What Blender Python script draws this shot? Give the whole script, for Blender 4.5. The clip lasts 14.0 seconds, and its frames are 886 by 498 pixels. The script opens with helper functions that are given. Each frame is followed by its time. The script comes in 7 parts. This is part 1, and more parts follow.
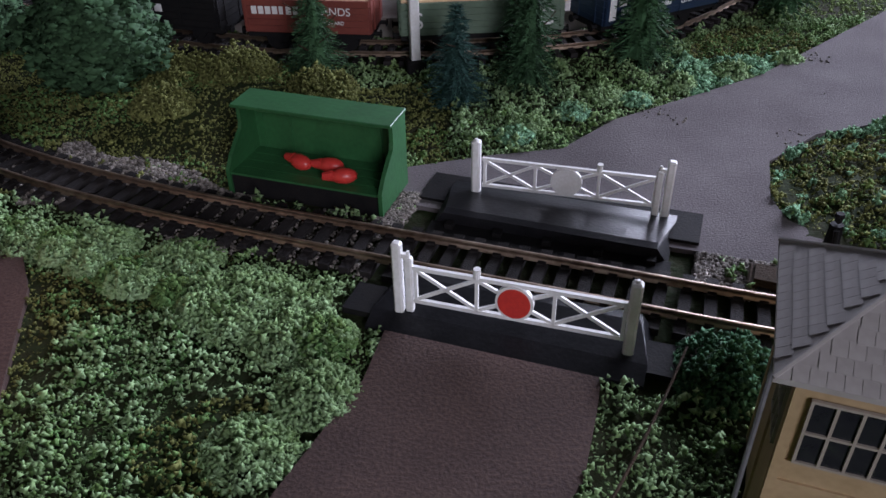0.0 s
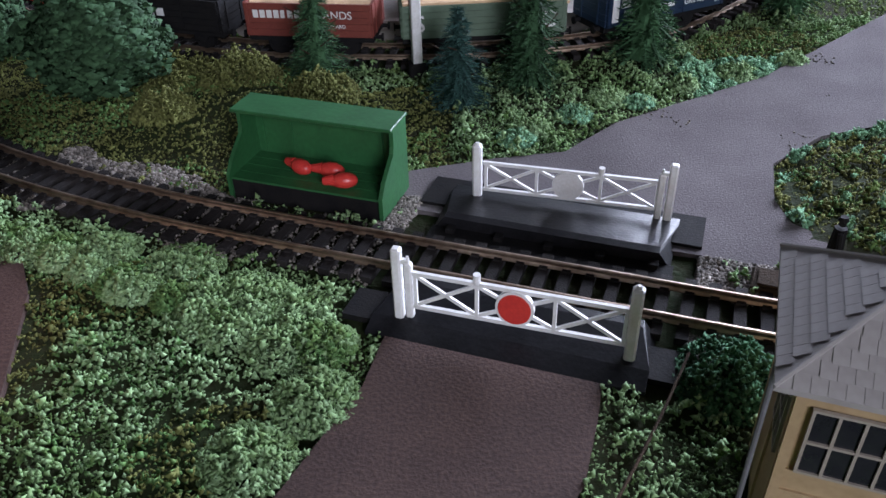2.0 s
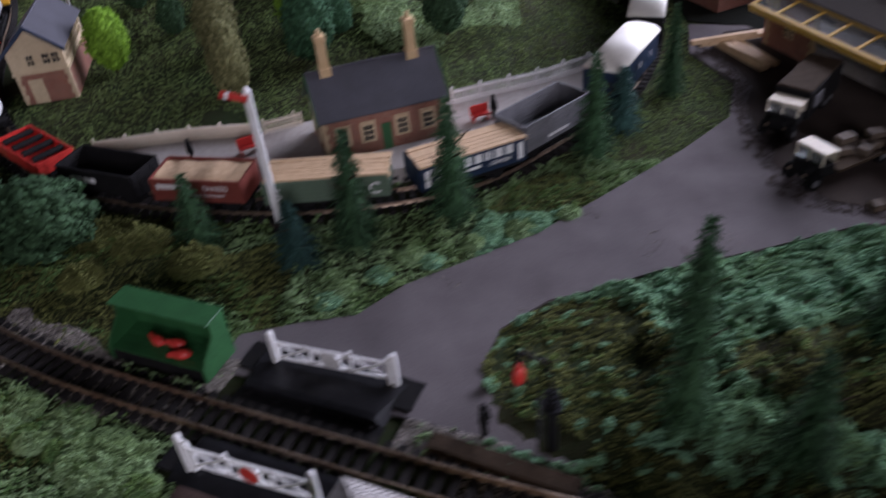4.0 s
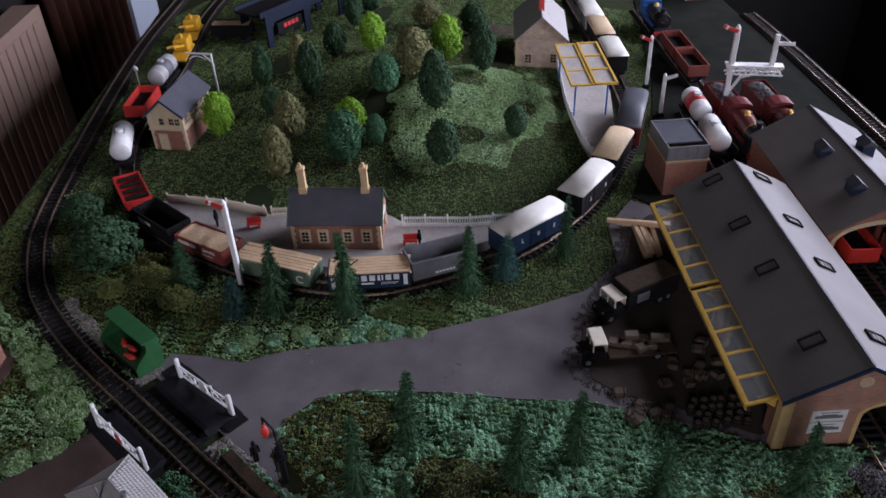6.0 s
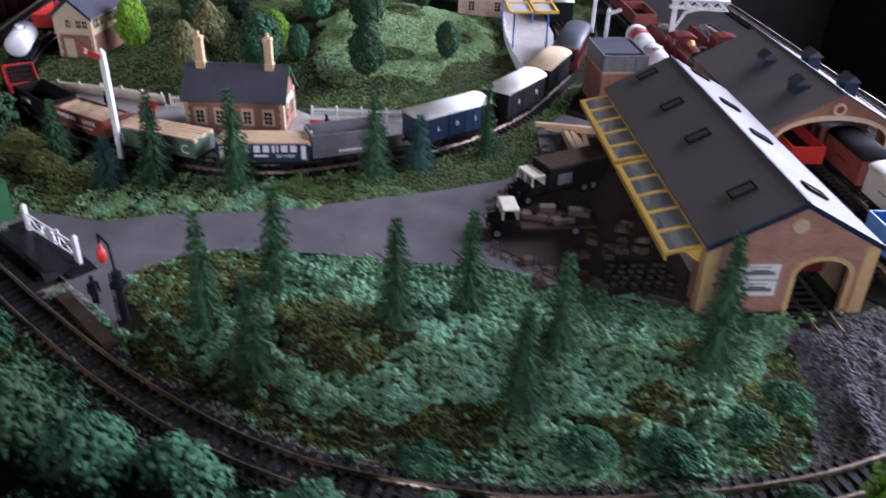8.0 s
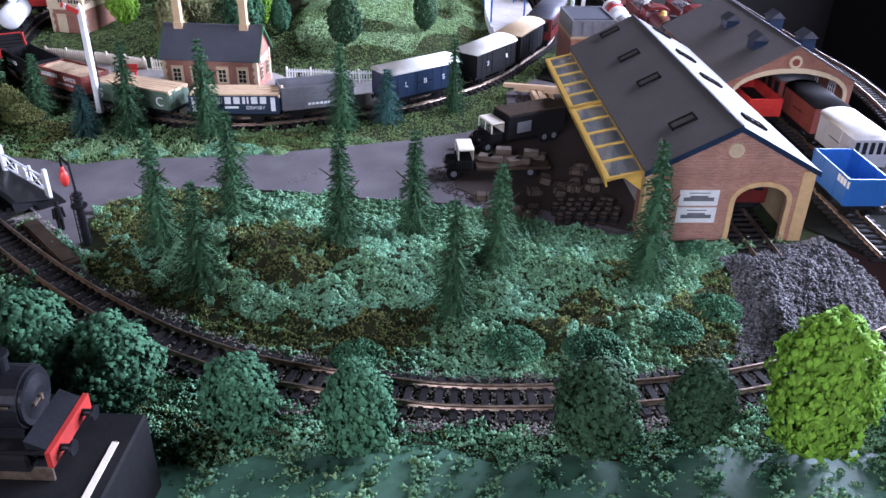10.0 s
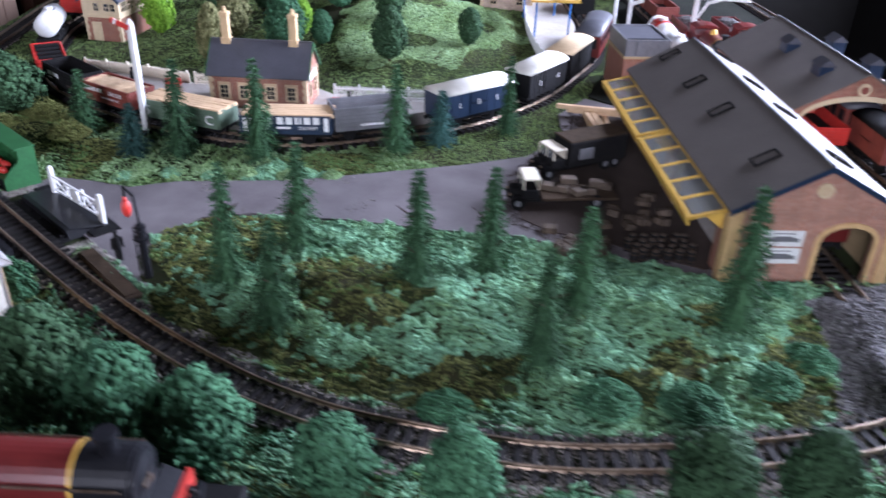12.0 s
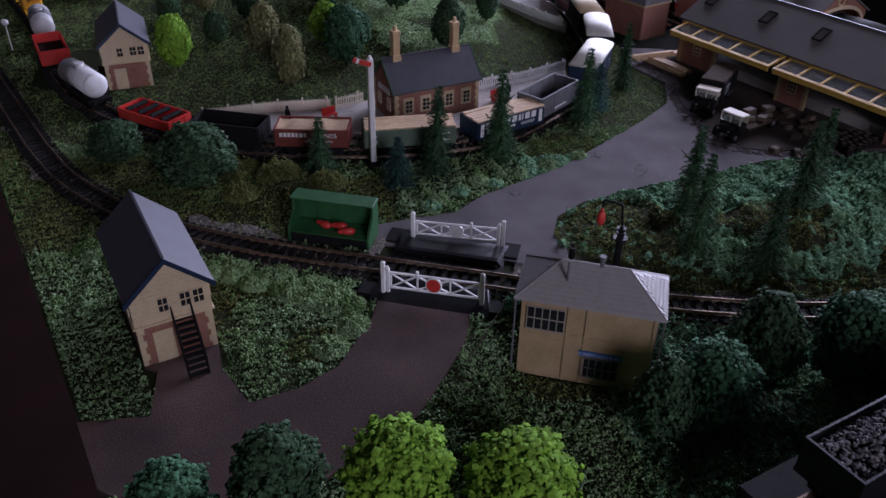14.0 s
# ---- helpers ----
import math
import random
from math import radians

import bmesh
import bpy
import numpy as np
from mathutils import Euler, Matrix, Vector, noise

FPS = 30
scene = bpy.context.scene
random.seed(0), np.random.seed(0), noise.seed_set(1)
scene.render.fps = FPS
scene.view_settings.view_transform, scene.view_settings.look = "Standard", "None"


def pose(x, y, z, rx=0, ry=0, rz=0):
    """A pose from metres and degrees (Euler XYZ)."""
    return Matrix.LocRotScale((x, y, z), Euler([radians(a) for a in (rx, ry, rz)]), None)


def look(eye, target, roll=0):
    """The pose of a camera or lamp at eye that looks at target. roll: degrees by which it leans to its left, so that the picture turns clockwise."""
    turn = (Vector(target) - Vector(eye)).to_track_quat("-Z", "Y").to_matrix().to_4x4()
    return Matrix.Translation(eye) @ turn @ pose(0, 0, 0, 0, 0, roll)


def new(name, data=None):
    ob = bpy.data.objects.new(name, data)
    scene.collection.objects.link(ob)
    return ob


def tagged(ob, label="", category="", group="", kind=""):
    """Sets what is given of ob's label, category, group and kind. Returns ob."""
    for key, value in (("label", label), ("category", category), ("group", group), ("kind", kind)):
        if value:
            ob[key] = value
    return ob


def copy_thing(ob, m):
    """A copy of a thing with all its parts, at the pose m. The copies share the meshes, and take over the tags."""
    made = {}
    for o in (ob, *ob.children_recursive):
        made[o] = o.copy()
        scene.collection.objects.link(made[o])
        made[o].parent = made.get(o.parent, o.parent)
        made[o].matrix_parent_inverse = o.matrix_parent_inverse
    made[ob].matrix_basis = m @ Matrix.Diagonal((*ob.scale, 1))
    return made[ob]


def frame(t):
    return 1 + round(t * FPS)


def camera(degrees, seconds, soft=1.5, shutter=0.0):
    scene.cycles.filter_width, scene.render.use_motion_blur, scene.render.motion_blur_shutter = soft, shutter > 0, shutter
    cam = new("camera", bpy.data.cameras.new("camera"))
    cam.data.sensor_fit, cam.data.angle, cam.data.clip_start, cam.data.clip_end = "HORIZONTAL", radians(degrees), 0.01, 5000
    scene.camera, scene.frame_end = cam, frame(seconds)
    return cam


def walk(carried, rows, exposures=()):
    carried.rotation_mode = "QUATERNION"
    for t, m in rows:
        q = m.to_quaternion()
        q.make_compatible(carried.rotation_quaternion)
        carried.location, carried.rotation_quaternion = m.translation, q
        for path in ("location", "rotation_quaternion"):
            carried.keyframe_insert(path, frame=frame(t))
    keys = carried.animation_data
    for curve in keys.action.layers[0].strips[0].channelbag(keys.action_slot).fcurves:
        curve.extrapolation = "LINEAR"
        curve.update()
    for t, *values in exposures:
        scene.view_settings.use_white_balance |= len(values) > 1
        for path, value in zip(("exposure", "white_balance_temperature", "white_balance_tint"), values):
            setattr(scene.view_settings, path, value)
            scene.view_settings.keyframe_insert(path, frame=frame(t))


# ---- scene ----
cam = camera(57.8, 14.0, soft=1.5, shutter=0.5)
PATH = [
    (0, (0.003, -0.001, 0.163), (-0.011, 1.634, -0.988), -1.2),
    (0.5, (0.003, -0.001, 0.163), (-0.031, 1.632, -0.991), -1.9),
    (1, (0.003, 0.001, 0.162), (-0.025, 1.637, -0.988), -1.6),
    (1.5, (0.005, 0.003, 0.163), (-0.026, 1.635, -0.992), -1.9),
    (2, (0.005, 0.001, 0.163), (-0.025, 1.638, -0.985), -1.7),
    (2.5, (0.006, 0.001, 0.163), (-0.024, 1.64, -0.983), -1.6),
    (3, (0.012, -0.005, 0.189), (-0.016, 1.629, -0.964), -2.0),
    (3.5, (0.061, -0.036, 0.251), (-0.108, 1.552, -0.953), -5.0),
    (4, (0.148, -0.037, 0.311), (-0.044, 1.535, -0.911), -6.1),
    (4.2, (0.202, -0.024, 0.341), (-0.076, 1.533, -0.883), -6.7),
    (6.3, (0.446, -0.101, 0.502), (-0.284, 1.369, -0.641), -2.9),
    (6.5, (0.446, -0.1, 0.472), (-0.299, 1.404, -0.616), -3.4),
    (7, (0.463, -0.111, 0.427), (-0.247, 1.501, -0.52), -1.9),
    (7.5, (0.456, -0.114, 0.365), (-0.216, 1.501, -0.604), -0.2),
    (8, (0.507, -0.099, 0.312), (-0.156, 1.484, -0.716), 1.7),
    (8.5, (0.542, -0.1, 0.299), (-0.125, 1.501, -0.697), 2.2),
    (9, (0.551, -0.116, 0.279), (-0.122, 1.494, -0.699), 1.3),
    (9.2, (0.561, -0.125, 0.27), (-0.128, 1.477, -0.709), 1.3),
    (11.3, (0.571, -0.124, 0.269), (-0.142, 1.459, -0.724), 1.0),
    (11.5, (0.561, -0.126, 0.27), (-0.146, 1.461, -0.721), 1.2),
    (12, (0.512, -0.117, 0.281), (-0.195, 1.467, -0.713), 2.0),
    (12.5, (0.334, -0.116, 0.278), (-0.32, 1.43, -0.809), 2.8),
    (13, (0.083, -0.181, 0.317), (0.021, 1.44, -0.852), 1.2),
    (13.5, (-0.004, -0.24, 0.333), (0.129, 1.406, -0.796), 0.8),
    (14, (-0.024, -0.267, 0.341), (0.169, 1.394, -0.756), 0.9),
]
EXPOSURES = [(0.0, 0.1, 6200, 26), (0.8, 0.25, 6200, 24), (1.5, 0.55, 6100, 22), (2.2, 0.55, 6050, 22), (2.5, 0, 6150, 24), (3.0, -0.5, 6150, 26), (3.5, -0.52, 6200, 27), (4.0, -0.28, 6300, 31),
             (6.5, -0.58, 6250, 28), (7.0, -0.55, 6250, 28), (7.5, -0.77, 6200, 26), (8.0, 0.22, 5950, 29), (8.5, 0.75, 5950, 30), (9.0, 0.84, 5800, 34),
             (11.5, 0.82, 5600, 19), (12.0, 0.95, 5800, 25), (12.5, 0.44, 6050, 30), (13.0, 0.15, 6000, 33), (13.5, -0.37, 5850, 35), (14.0, -0.65, 5900, 37)]
walk(cam, [(t, look(eye, target, roll)) for t, eye, target, roll in PATH], EXPOSURES)

# ---- world and light ----
world = bpy.data.worlds.new("world")
scene.world = world
world.use_nodes = True
bg = world.node_tree.nodes["Background"]
bg.inputs["Color"].default_value = (0.55, 0.68, 1.0, 1)
bg.inputs["Strength"].default_value = 0.03


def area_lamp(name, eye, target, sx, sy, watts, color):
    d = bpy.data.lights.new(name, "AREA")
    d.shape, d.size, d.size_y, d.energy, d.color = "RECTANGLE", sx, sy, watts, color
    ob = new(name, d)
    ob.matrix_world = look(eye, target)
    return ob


area_lamp("window_light", (1.205, 1.73, 0.66), (0.305, 1.295, 0.60), 2.05, 0.95, 118, (0.80, 0.89, 1.0))
# Fill lamp added behind the camera to brighten south-facing sides; no source seen.
area_lamp("rear_fill_light", (0.60, -1.76, 0.85), (0.15, 0.2, 0.05), 0.8, 0.8, 30, (0.92, 0.96, 1.0))


# ---- materials ----
def mat(name, a, b=None, rough=0.8, metal=0.0, scale=200.0, bump=0.0, fine=None, island=0.0, objvar=0.0, spec=0.5, dirt=0.0):
    """Two-tone material: broad variation at scale, fine grain at fine, relief by bump."""
    m = bpy.data.materials.new(name)
    m.use_nodes = True
    nt = m.node_tree
    bs = nt.nodes["Principled BSDF"]
    if b is None:
        b = tuple(c * 0.8 for c in a)
    fine = fine or scale * 6
    geo = nt.nodes.new("ShaderNodeTexCoord")
    n1 = nt.nodes.new("ShaderNodeTexNoise")
    n1.inputs["Scale"].default_value, n1.inputs["Detail"].default_value = scale, 5
    n2 = nt.nodes.new("ShaderNodeTexNoise")
    n2.inputs["Scale"].default_value, n2.inputs["Detail"].default_value = fine, 4
    nt.links.new(geo.outputs["Object"], n1.inputs["Vector"])
    nt.links.new(geo.outputs["Object"], n2.inputs["Vector"])
    mixf = nt.nodes.new("ShaderNodeMath")
    mixf.operation = "MULTIPLY_ADD"
    mixf.inputs[1].default_value = 0.55
    nt.links.new(n1.outputs["Fac"], mixf.inputs[0])
    sc = nt.nodes.new("ShaderNodeMath")
    sc.operation = "MULTIPLY"
    sc.inputs[1].default_value = 0.45
    nt.links.new(n2.outputs["Fac"], sc.inputs[0])
    nt.links.new(sc.outputs[0], mixf.inputs[2])
    ramp = nt.nodes.new("ShaderNodeValToRGB")
    ramp.color_ramp.elements[0].position, ramp.color_ramp.elements[1].position = 0.36, 0.64
    ramp.color_ramp.elements[0].color, ramp.color_ramp.elements[1].color = (*b, 1), (*a, 1)
    nt.links.new(mixf.outputs[0], ramp.inputs["Fac"])
    out = ramp.outputs["Color"]
    for amount, node, sock in ((island, "ShaderNodeNewGeometry", "Random Per Island"), (objvar, "ShaderNodeObjectInfo", "Random")):
        if amount:
            g = nt.nodes.new(node)
            mr = nt.nodes.new("ShaderNodeMapRange")
            mr.inputs["To Min"].default_value, mr.inputs["To Max"].default_value = 1 - amount, 1 + amount
            nt.links.new(g.outputs[sock], mr.inputs["Value"])
            hs = nt.nodes.new("ShaderNodeHueSaturation")
            nt.links.new(mr.outputs[0], hs.inputs["Value"])
            nt.links.new(out, hs.inputs["Color"])
            out = hs.outputs["Color"]
    nt.links.new(out, bs.inputs["Base Color"])
    bs.inputs["Roughness"].default_value, bs.inputs["Metallic"].default_value = rough, metal
    bs.inputs["Specular IOR Level"].default_value = spec
    if bump:
        bp = nt.nodes.new("ShaderNodeBump")
        bp.inputs["Strength"].default_value, bp.inputs["Distance"].default_value = bump, 0.0008
        nt.links.new(n2.outputs["Fac"], bp.inputs["Height"])
        nt.links.new(bp.outputs["Normal"], bs.inputs["Normal"])
    return m


def brick_mat(name, a, b, mortar, bw=0.0034, bh=0.0011, rough=0.8):
    """Printed and embossed model brickwork, wrapped round upright walls."""
    m = bpy.data.materials.new(name)
    m.use_nodes = True
    nt = m.node_tree
    bs = nt.nodes["Principled BSDF"]
    co = nt.nodes.new("ShaderNodeTexCoord")
    sep = nt.nodes.new("ShaderNodeSeparateXYZ")
    nt.links.new(co.outputs["Object"], sep.inputs[0])
    add = nt.nodes.new("ShaderNodeMath")
    nt.links.new(sep.outputs["X"], add.inputs[0])
    nt.links.new(sep.outputs["Y"], add.inputs[1])
    com = nt.nodes.new("ShaderNodeCombineXYZ")
    nt.links.new(add.outputs[0], com.inputs["X"])
    nt.links.new(sep.outputs["Z"], com.inputs["Y"])
    br = nt.nodes.new("ShaderNodeTexBrick")
    br.inputs["Scale"].default_value = 1.0
    br.inputs["Brick Width"].default_value, br.inputs["Row Height"].default_value = bw, bh
    br.inputs["Mortar Size"].default_value = bh * 0.12
    br.inputs["Color1"].default_value, br.inputs["Color2"].default_value = (*a, 1), (*b, 1)
    br.inputs["Mortar"].default_value = (*mortar, 1)
    nt.links.new(com.outputs[0], br.inputs["Vector"])
    no = nt.nodes.new("ShaderNodeTexNoise")
    no.inputs["Scale"].default_value = 90
    nt.links.new(co.outputs["Object"], no.inputs["Vector"])
    mr = nt.nodes.new("ShaderNodeMapRange")
    mr.inputs["To Min"].default_value, mr.inputs["To Max"].default_value = 0.7, 1.3
    nt.links.new(no.outputs["Fac"], mr.inputs["Value"])
    hs = nt.nodes.new("ShaderNodeHueSaturation")
    nt.links.new(mr.outputs[0], hs.inputs["Value"])
    nt.links.new(br.outputs["Color"], hs.inputs["Color"])
    nt.links.new(hs.outputs["Color"], bs.inputs["Base Color"])
    bp = nt.nodes.new("ShaderNodeBump")
    bp.inputs["Strength"].default_value, bp.inputs["Distance"].default_value = 0.5, 0.0003
    nt.links.new(br.outputs["Fac"], bp.inputs["Height"])
    bp.invert = True
    nt.links.new(bp.outputs["Normal"], bs.inputs["Normal"])
    bs.inputs["Roughness"].default_value = rough
    return m


def glass_mat(name, color, rough=0.05):
    m = bpy.data.materials.new(name)
    m.use_nodes = True
    bs = m.node_tree.nodes["Principled BSDF"]
    bs.inputs["Base Color"].default_value = (*color, 1)
    bs.inputs["Roughness"].default_value = rough
    bs.inputs["Transmission Weight"].default_value = 0.9
    return m


WHITE = mat("white_plastic", (0.8, 0.8, 0.8), (0.66, 0.65, 0.62), 0.45, scale=150, bump=0.1)
CREAM = mat("cream_plastic", (0.62, 0.5, 0.32), (0.5, 0.39, 0.24), 0.6, scale=90, bump=0.1)
PALEWALL = mat("pale_wall", (0.7, 0.66, 0.58), (0.6, 0.55, 0.47), 0.6, scale=90, bump=0.1)
TAN = mat("tan_plastic", (0.42, 0.3, 0.165), (0.33, 0.23, 0.12), 0.6, scale=90, bump=0.1)
STONE = mat("stone_trim", (0.6, 0.45, 0.28), (0.48, 0.34, 0.2), 0.7, scale=300, bump=0.2)
FENCE = mat("fence_cream", (0.74, 0.66, 0.53), (0.62, 0.55, 0.43), 0.6, scale=120)
REDP = mat("red_plastic", (0.62, 0.05, 0.035), (0.5, 0.035, 0.03), 0.35, scale=200, bump=0.1)
BLACKP = mat("black_plastic", (0.007, 0.007, 0.0085), (0.013, 0.013, 0.015), 0.42, scale=120, bump=0.1, spec=0.16)
RAMPBLACK = mat("shiny_black_ramp", (0.008, 0.008, 0.009), (0.016, 0.016, 0.018), 0.34, scale=120, bump=0.12, spec=0.2)
MATTBLACK = mat("matt_black", (0.008, 0.008, 0.009), (0.014, 0.013, 0.0125), 0.75, scale=200, bump=0.2, spec=0.1)
GREENP = mat("green_paint", (0.022, 0.115, 0.036), (0.014, 0.078, 0.024), 0.5, scale=90, bump=0.15)
SLATE = mat("slate_roof", (0.07, 0.07, 0.085), (0.05, 0.05, 0.06), 0.5, scale=60, fine=900, bump=0.15)
GREYROOF = mat("grey_tile_roof", (0.35, 0.33, 0.315), (0.29, 0.27, 0.255), 0.42, scale=70, bump=0.1, objvar=0.05)
RUST = mat("brown_wagon_red", (0.2, 0.045, 0.03), (0.14, 0.03, 0.022), 0.55, scale=120, bump=0.1)
MAROON = mat("maroon_paint", (0.125, 0.017, 0.015), (0.095, 0.013, 0.012), 0.3, scale=100)
BLUEP = mat("blue_paint", (0.03, 0.14, 0.42), (0.025, 0.11, 0.34), 0.4, scale=100)
NAVY = mat("dark_blue_paint", (0.01, 0.026, 0.06), (0.008, 0.02, 0.045), 0.45, scale=100)
SAGE = mat("wagon_green_grey", (0.1, 0.15, 0.1), (0.08, 0.12, 0.08), 0.55, scale=100)
GREYP = mat("wagon_grey", (0.16, 0.16, 0.17), (0.11, 0.11, 0.115), 0.6, scale=120)
WOOD = mat("bare_wood", (0.68, 0.48, 0.29), (0.54, 0.35, 0.2), 0.7, scale=150, bump=0.3)
SAND = mat("sand_load", (0.6, 0.42, 0.26), (0.45, 0.3, 0.17), 0.9, scale=300, bump=0.6)
YELLOW = mat("yellow_canopy", (0.62, 0.38, 0.07), (0.52, 0.3, 0.05), 0.5, scale=100)
YPAINT = mat("bright_yellow", (0.7, 0.38, 0.02), (0.6, 0.3, 0.02), 0.4, scale=100)
STEEL = mat("rail_steel", (0.34, 0.26, 0.19), (0.15, 0.098, 0.064), 0.4, metal=0.8, scale=60, bump=0.1)
SLEEPER = mat("sleeper_black", (0.026, 0.023, 0.022), (0.014, 0.0125, 0.0125), 0.75, scale=300, bump=0.35, objvar=0.35, spec=0.12)
BRICK = brick_mat("brick_red", (0.3, 0.1, 0.055), (0.22, 0.07, 0.045), (0.34, 0.24, 0.18))
BRICKP = brick_mat("brick_pale", (0.44, 0.19, 0.12), (0.3, 0.115, 0.075), (0.42, 0.32, 0.26))
STONEWALL = brick_mat("stone_wall", (0.5, 0.36, 0.27), (0.36, 0.25, 0.19), (0.42, 0.33, 0.26), 0.006, 0.003)
GLASSD = mat("dark_pane", (0.02, 0.021, 0.024), (0.014, 0.015, 0.018), 0.08, scale=60)
GLASS = glass_mat("clear_pane", (0.85, 0.88, 0.85))
ROAD = mat("road_grey", (0.165, 0.147, 0.15), (0.1, 0.087, 0.09), 0.9, scale=26, fine=1100, bump=0.45, spec=0.12)
ROADN = mat("road_brown", (0.112, 0.072, 0.06), (0.05, 0.034, 0.031), 0.75, scale=16, fine=900, bump=0.4, spec=0.12)
# Earth tone darkened so that gaps between turf flecks read as shadow.
EARTH = mat("earth_green_gap_shade", (0.02, 0.036, 0.012), (0.026, 0.023, 0.011), 0.95, scale=18, fine=500, bump=0.8, spec=0.12)
GRASST = mat("grass_teal", (0.19, 0.38, 0.24), (0.13, 0.24, 0.11), 0.85, scale=26, fine=400, island=0.42, spec=0.12)
GRASS = mat("grass_scatter", (0.105, 0.225, 0.08), (0.105, 0.155, 0.042), 0.85, scale=14, fine=400, island=0.3, spec=0.12)
GRASSP = mat("grass_pale", (0.27, 0.40, 0.21), (0.15, 0.24, 0.085), 0.85, scale=20, fine=400, island=0.3, spec=0.12)
BALLAST = mat("ballast", (0.26, 0.235, 0.21), (0.13, 0.115, 0.1), 0.9, scale=60, fine=500, island=0.6, spec=0.12)
COALM = mat("coal_heap", (0.17, 0.16, 0.162), (0.075, 0.069, 0.068), 0.8, scale=40, fine=500, island=0.75, spec=0.2)
FOLCON = mat("foliage_conifer", (0.045, 0.105, 0.05), (0.03, 0.07, 0.03), 0.8, scale=60, fine=400, island=0.6, objvar=0.2, spec=0.12)
FOLBLUE = mat("foliage_blue", (0.04, 0.1, 0.085), (0.03, 0.07, 0.06), 0.8, scale=60, fine=400, island=0.45, objvar=0.15, spec=0.12)
FOLMID = mat("foliage_mid", (0.06, 0.155, 0.078), (0.032, 0.085, 0.042), 0.8, scale=60, fine=400, island=0.45, objvar=0.15, spec=0.12)
FOLDARK = mat("foliage_dark", (0.042, 0.088, 0.04), (0.022, 0.05, 0.023), 0.8, scale=60, fine=400, island=0.45, objvar=0.15, spec=0.12)
FOLLIME = mat("foliage_lime", (0.2, 0.38, 0.035), (0.13, 0.27, 0.025), 0.75, scale=60, fine=400, island=0.35, objvar=0.1, spec=0.12)
FOLOLIVE = mat("foliage_olive", (0.2, 0.19, 0.09), (0.11, 0.12, 0.045), 0.8, scale=60, fine=400, island=0.45, objvar=0.15, spec=0.12)
BARK = mat("bark", (0.06, 0.04, 0.025), (0.035, 0.024, 0.016), 0.9, scale=200, bump=0.5, spec=0.12)
SANDST = mat("buff_sandstone", (0.66, 0.43, 0.2), (0.52, 0.33, 0.15), 0.7, scale=200, bump=0.2)
YARDASH = mat("yard_ash", (0.016, 0.017, 0.013), (0.008, 0.0085, 0.007), 0.95, scale=30, fine=600, bump=0.6, spec=0.03)
BRIDGEM = mat("bridge_blue", (0.006, 0.011, 0.026), (0.004, 0.008, 0.018), 0.6, scale=60, spec=0.2)
BUFF = mat("chimney_buff", (0.62, 0.44, 0.24), (0.52, 0.35, 0.18), 0.6, scale=200, bump=0.15)
ROOFW = mat("van_roof_white", (0.72, 0.69, 0.62), (0.6, 0.57, 0.5), 0.5, scale=100)
TANKG = mat("tank_grey", (0.5, 0.5, 0.5), (0.4, 0.39, 0.38), 0.4, scale=80)
PLAT = mat("platform_grey", (0.43, 0.4, 0.365), (0.33, 0.3, 0.275), 0.85, scale=40, bump=0.2, spec=0.12)
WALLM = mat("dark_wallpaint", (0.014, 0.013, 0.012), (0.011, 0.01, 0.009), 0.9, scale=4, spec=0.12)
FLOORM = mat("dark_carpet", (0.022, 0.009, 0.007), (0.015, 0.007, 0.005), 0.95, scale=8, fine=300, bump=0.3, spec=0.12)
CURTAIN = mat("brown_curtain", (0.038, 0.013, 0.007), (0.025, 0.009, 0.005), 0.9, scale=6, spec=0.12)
RADIAT = mat("radiator_paint", (0.26, 0.175, 0.13), (0.22, 0.145, 0.105), 0.5, scale=8)
PLYWOOD = mat("board_edge", (0.12, 0.075, 0.045), (0.08, 0.05, 0.03), 0.8, scale=30)


SHEDROOF = mat("shed_roof_board", (0.125, 0.11, 0.1), (0.095, 0.083, 0.076), 0.58, scale=25, fine=700, bump=0.15, spec=0.3)
FRAMEG = mat("drab_window_frame", (0.34, 0.3, 0.25), (0.27, 0.235, 0.19), 0.6, scale=100)
PALEBLUE = mat("pale_door_frame", (0.5, 0.55, 0.62), (0.45, 0.5, 0.57), 0.5, scale=5)


BEAMRED = mat("beam_red", (0.4, 0.03, 0.02), (0.3, 0.025, 0.018), 0.5, scale=100)


# ---- building helpers ----
def thing(name, label, category, m=None, group="", kind=""):
    ob = new(name)
    ob.empty_display_size = 0.01
    if m is not None:
        ob.matrix_basis = m
    return tagged(ob, label, category, group, kind)


def part(name, bm, material, parent=None, label="", smooth=False):
    me = bpy.data.meshes.new(name)
    bm.to_mesh(me)
    bm.free()
    me.materials.append(material)
    if smooth:
        for p in me.polygons:
            p.use_smooth = True
    ob = new(name, me)
    ob.parent = parent
    if label:
        ob["label"] = label
    return ob


def at(x, y, z=0.0, deg=0.0):
    return pose(x, y, z, 0, 0, deg)


def heading(dx, dy):
    return math.degrees(math.atan2(dy, dx))


def B():
    return bmesh.new()


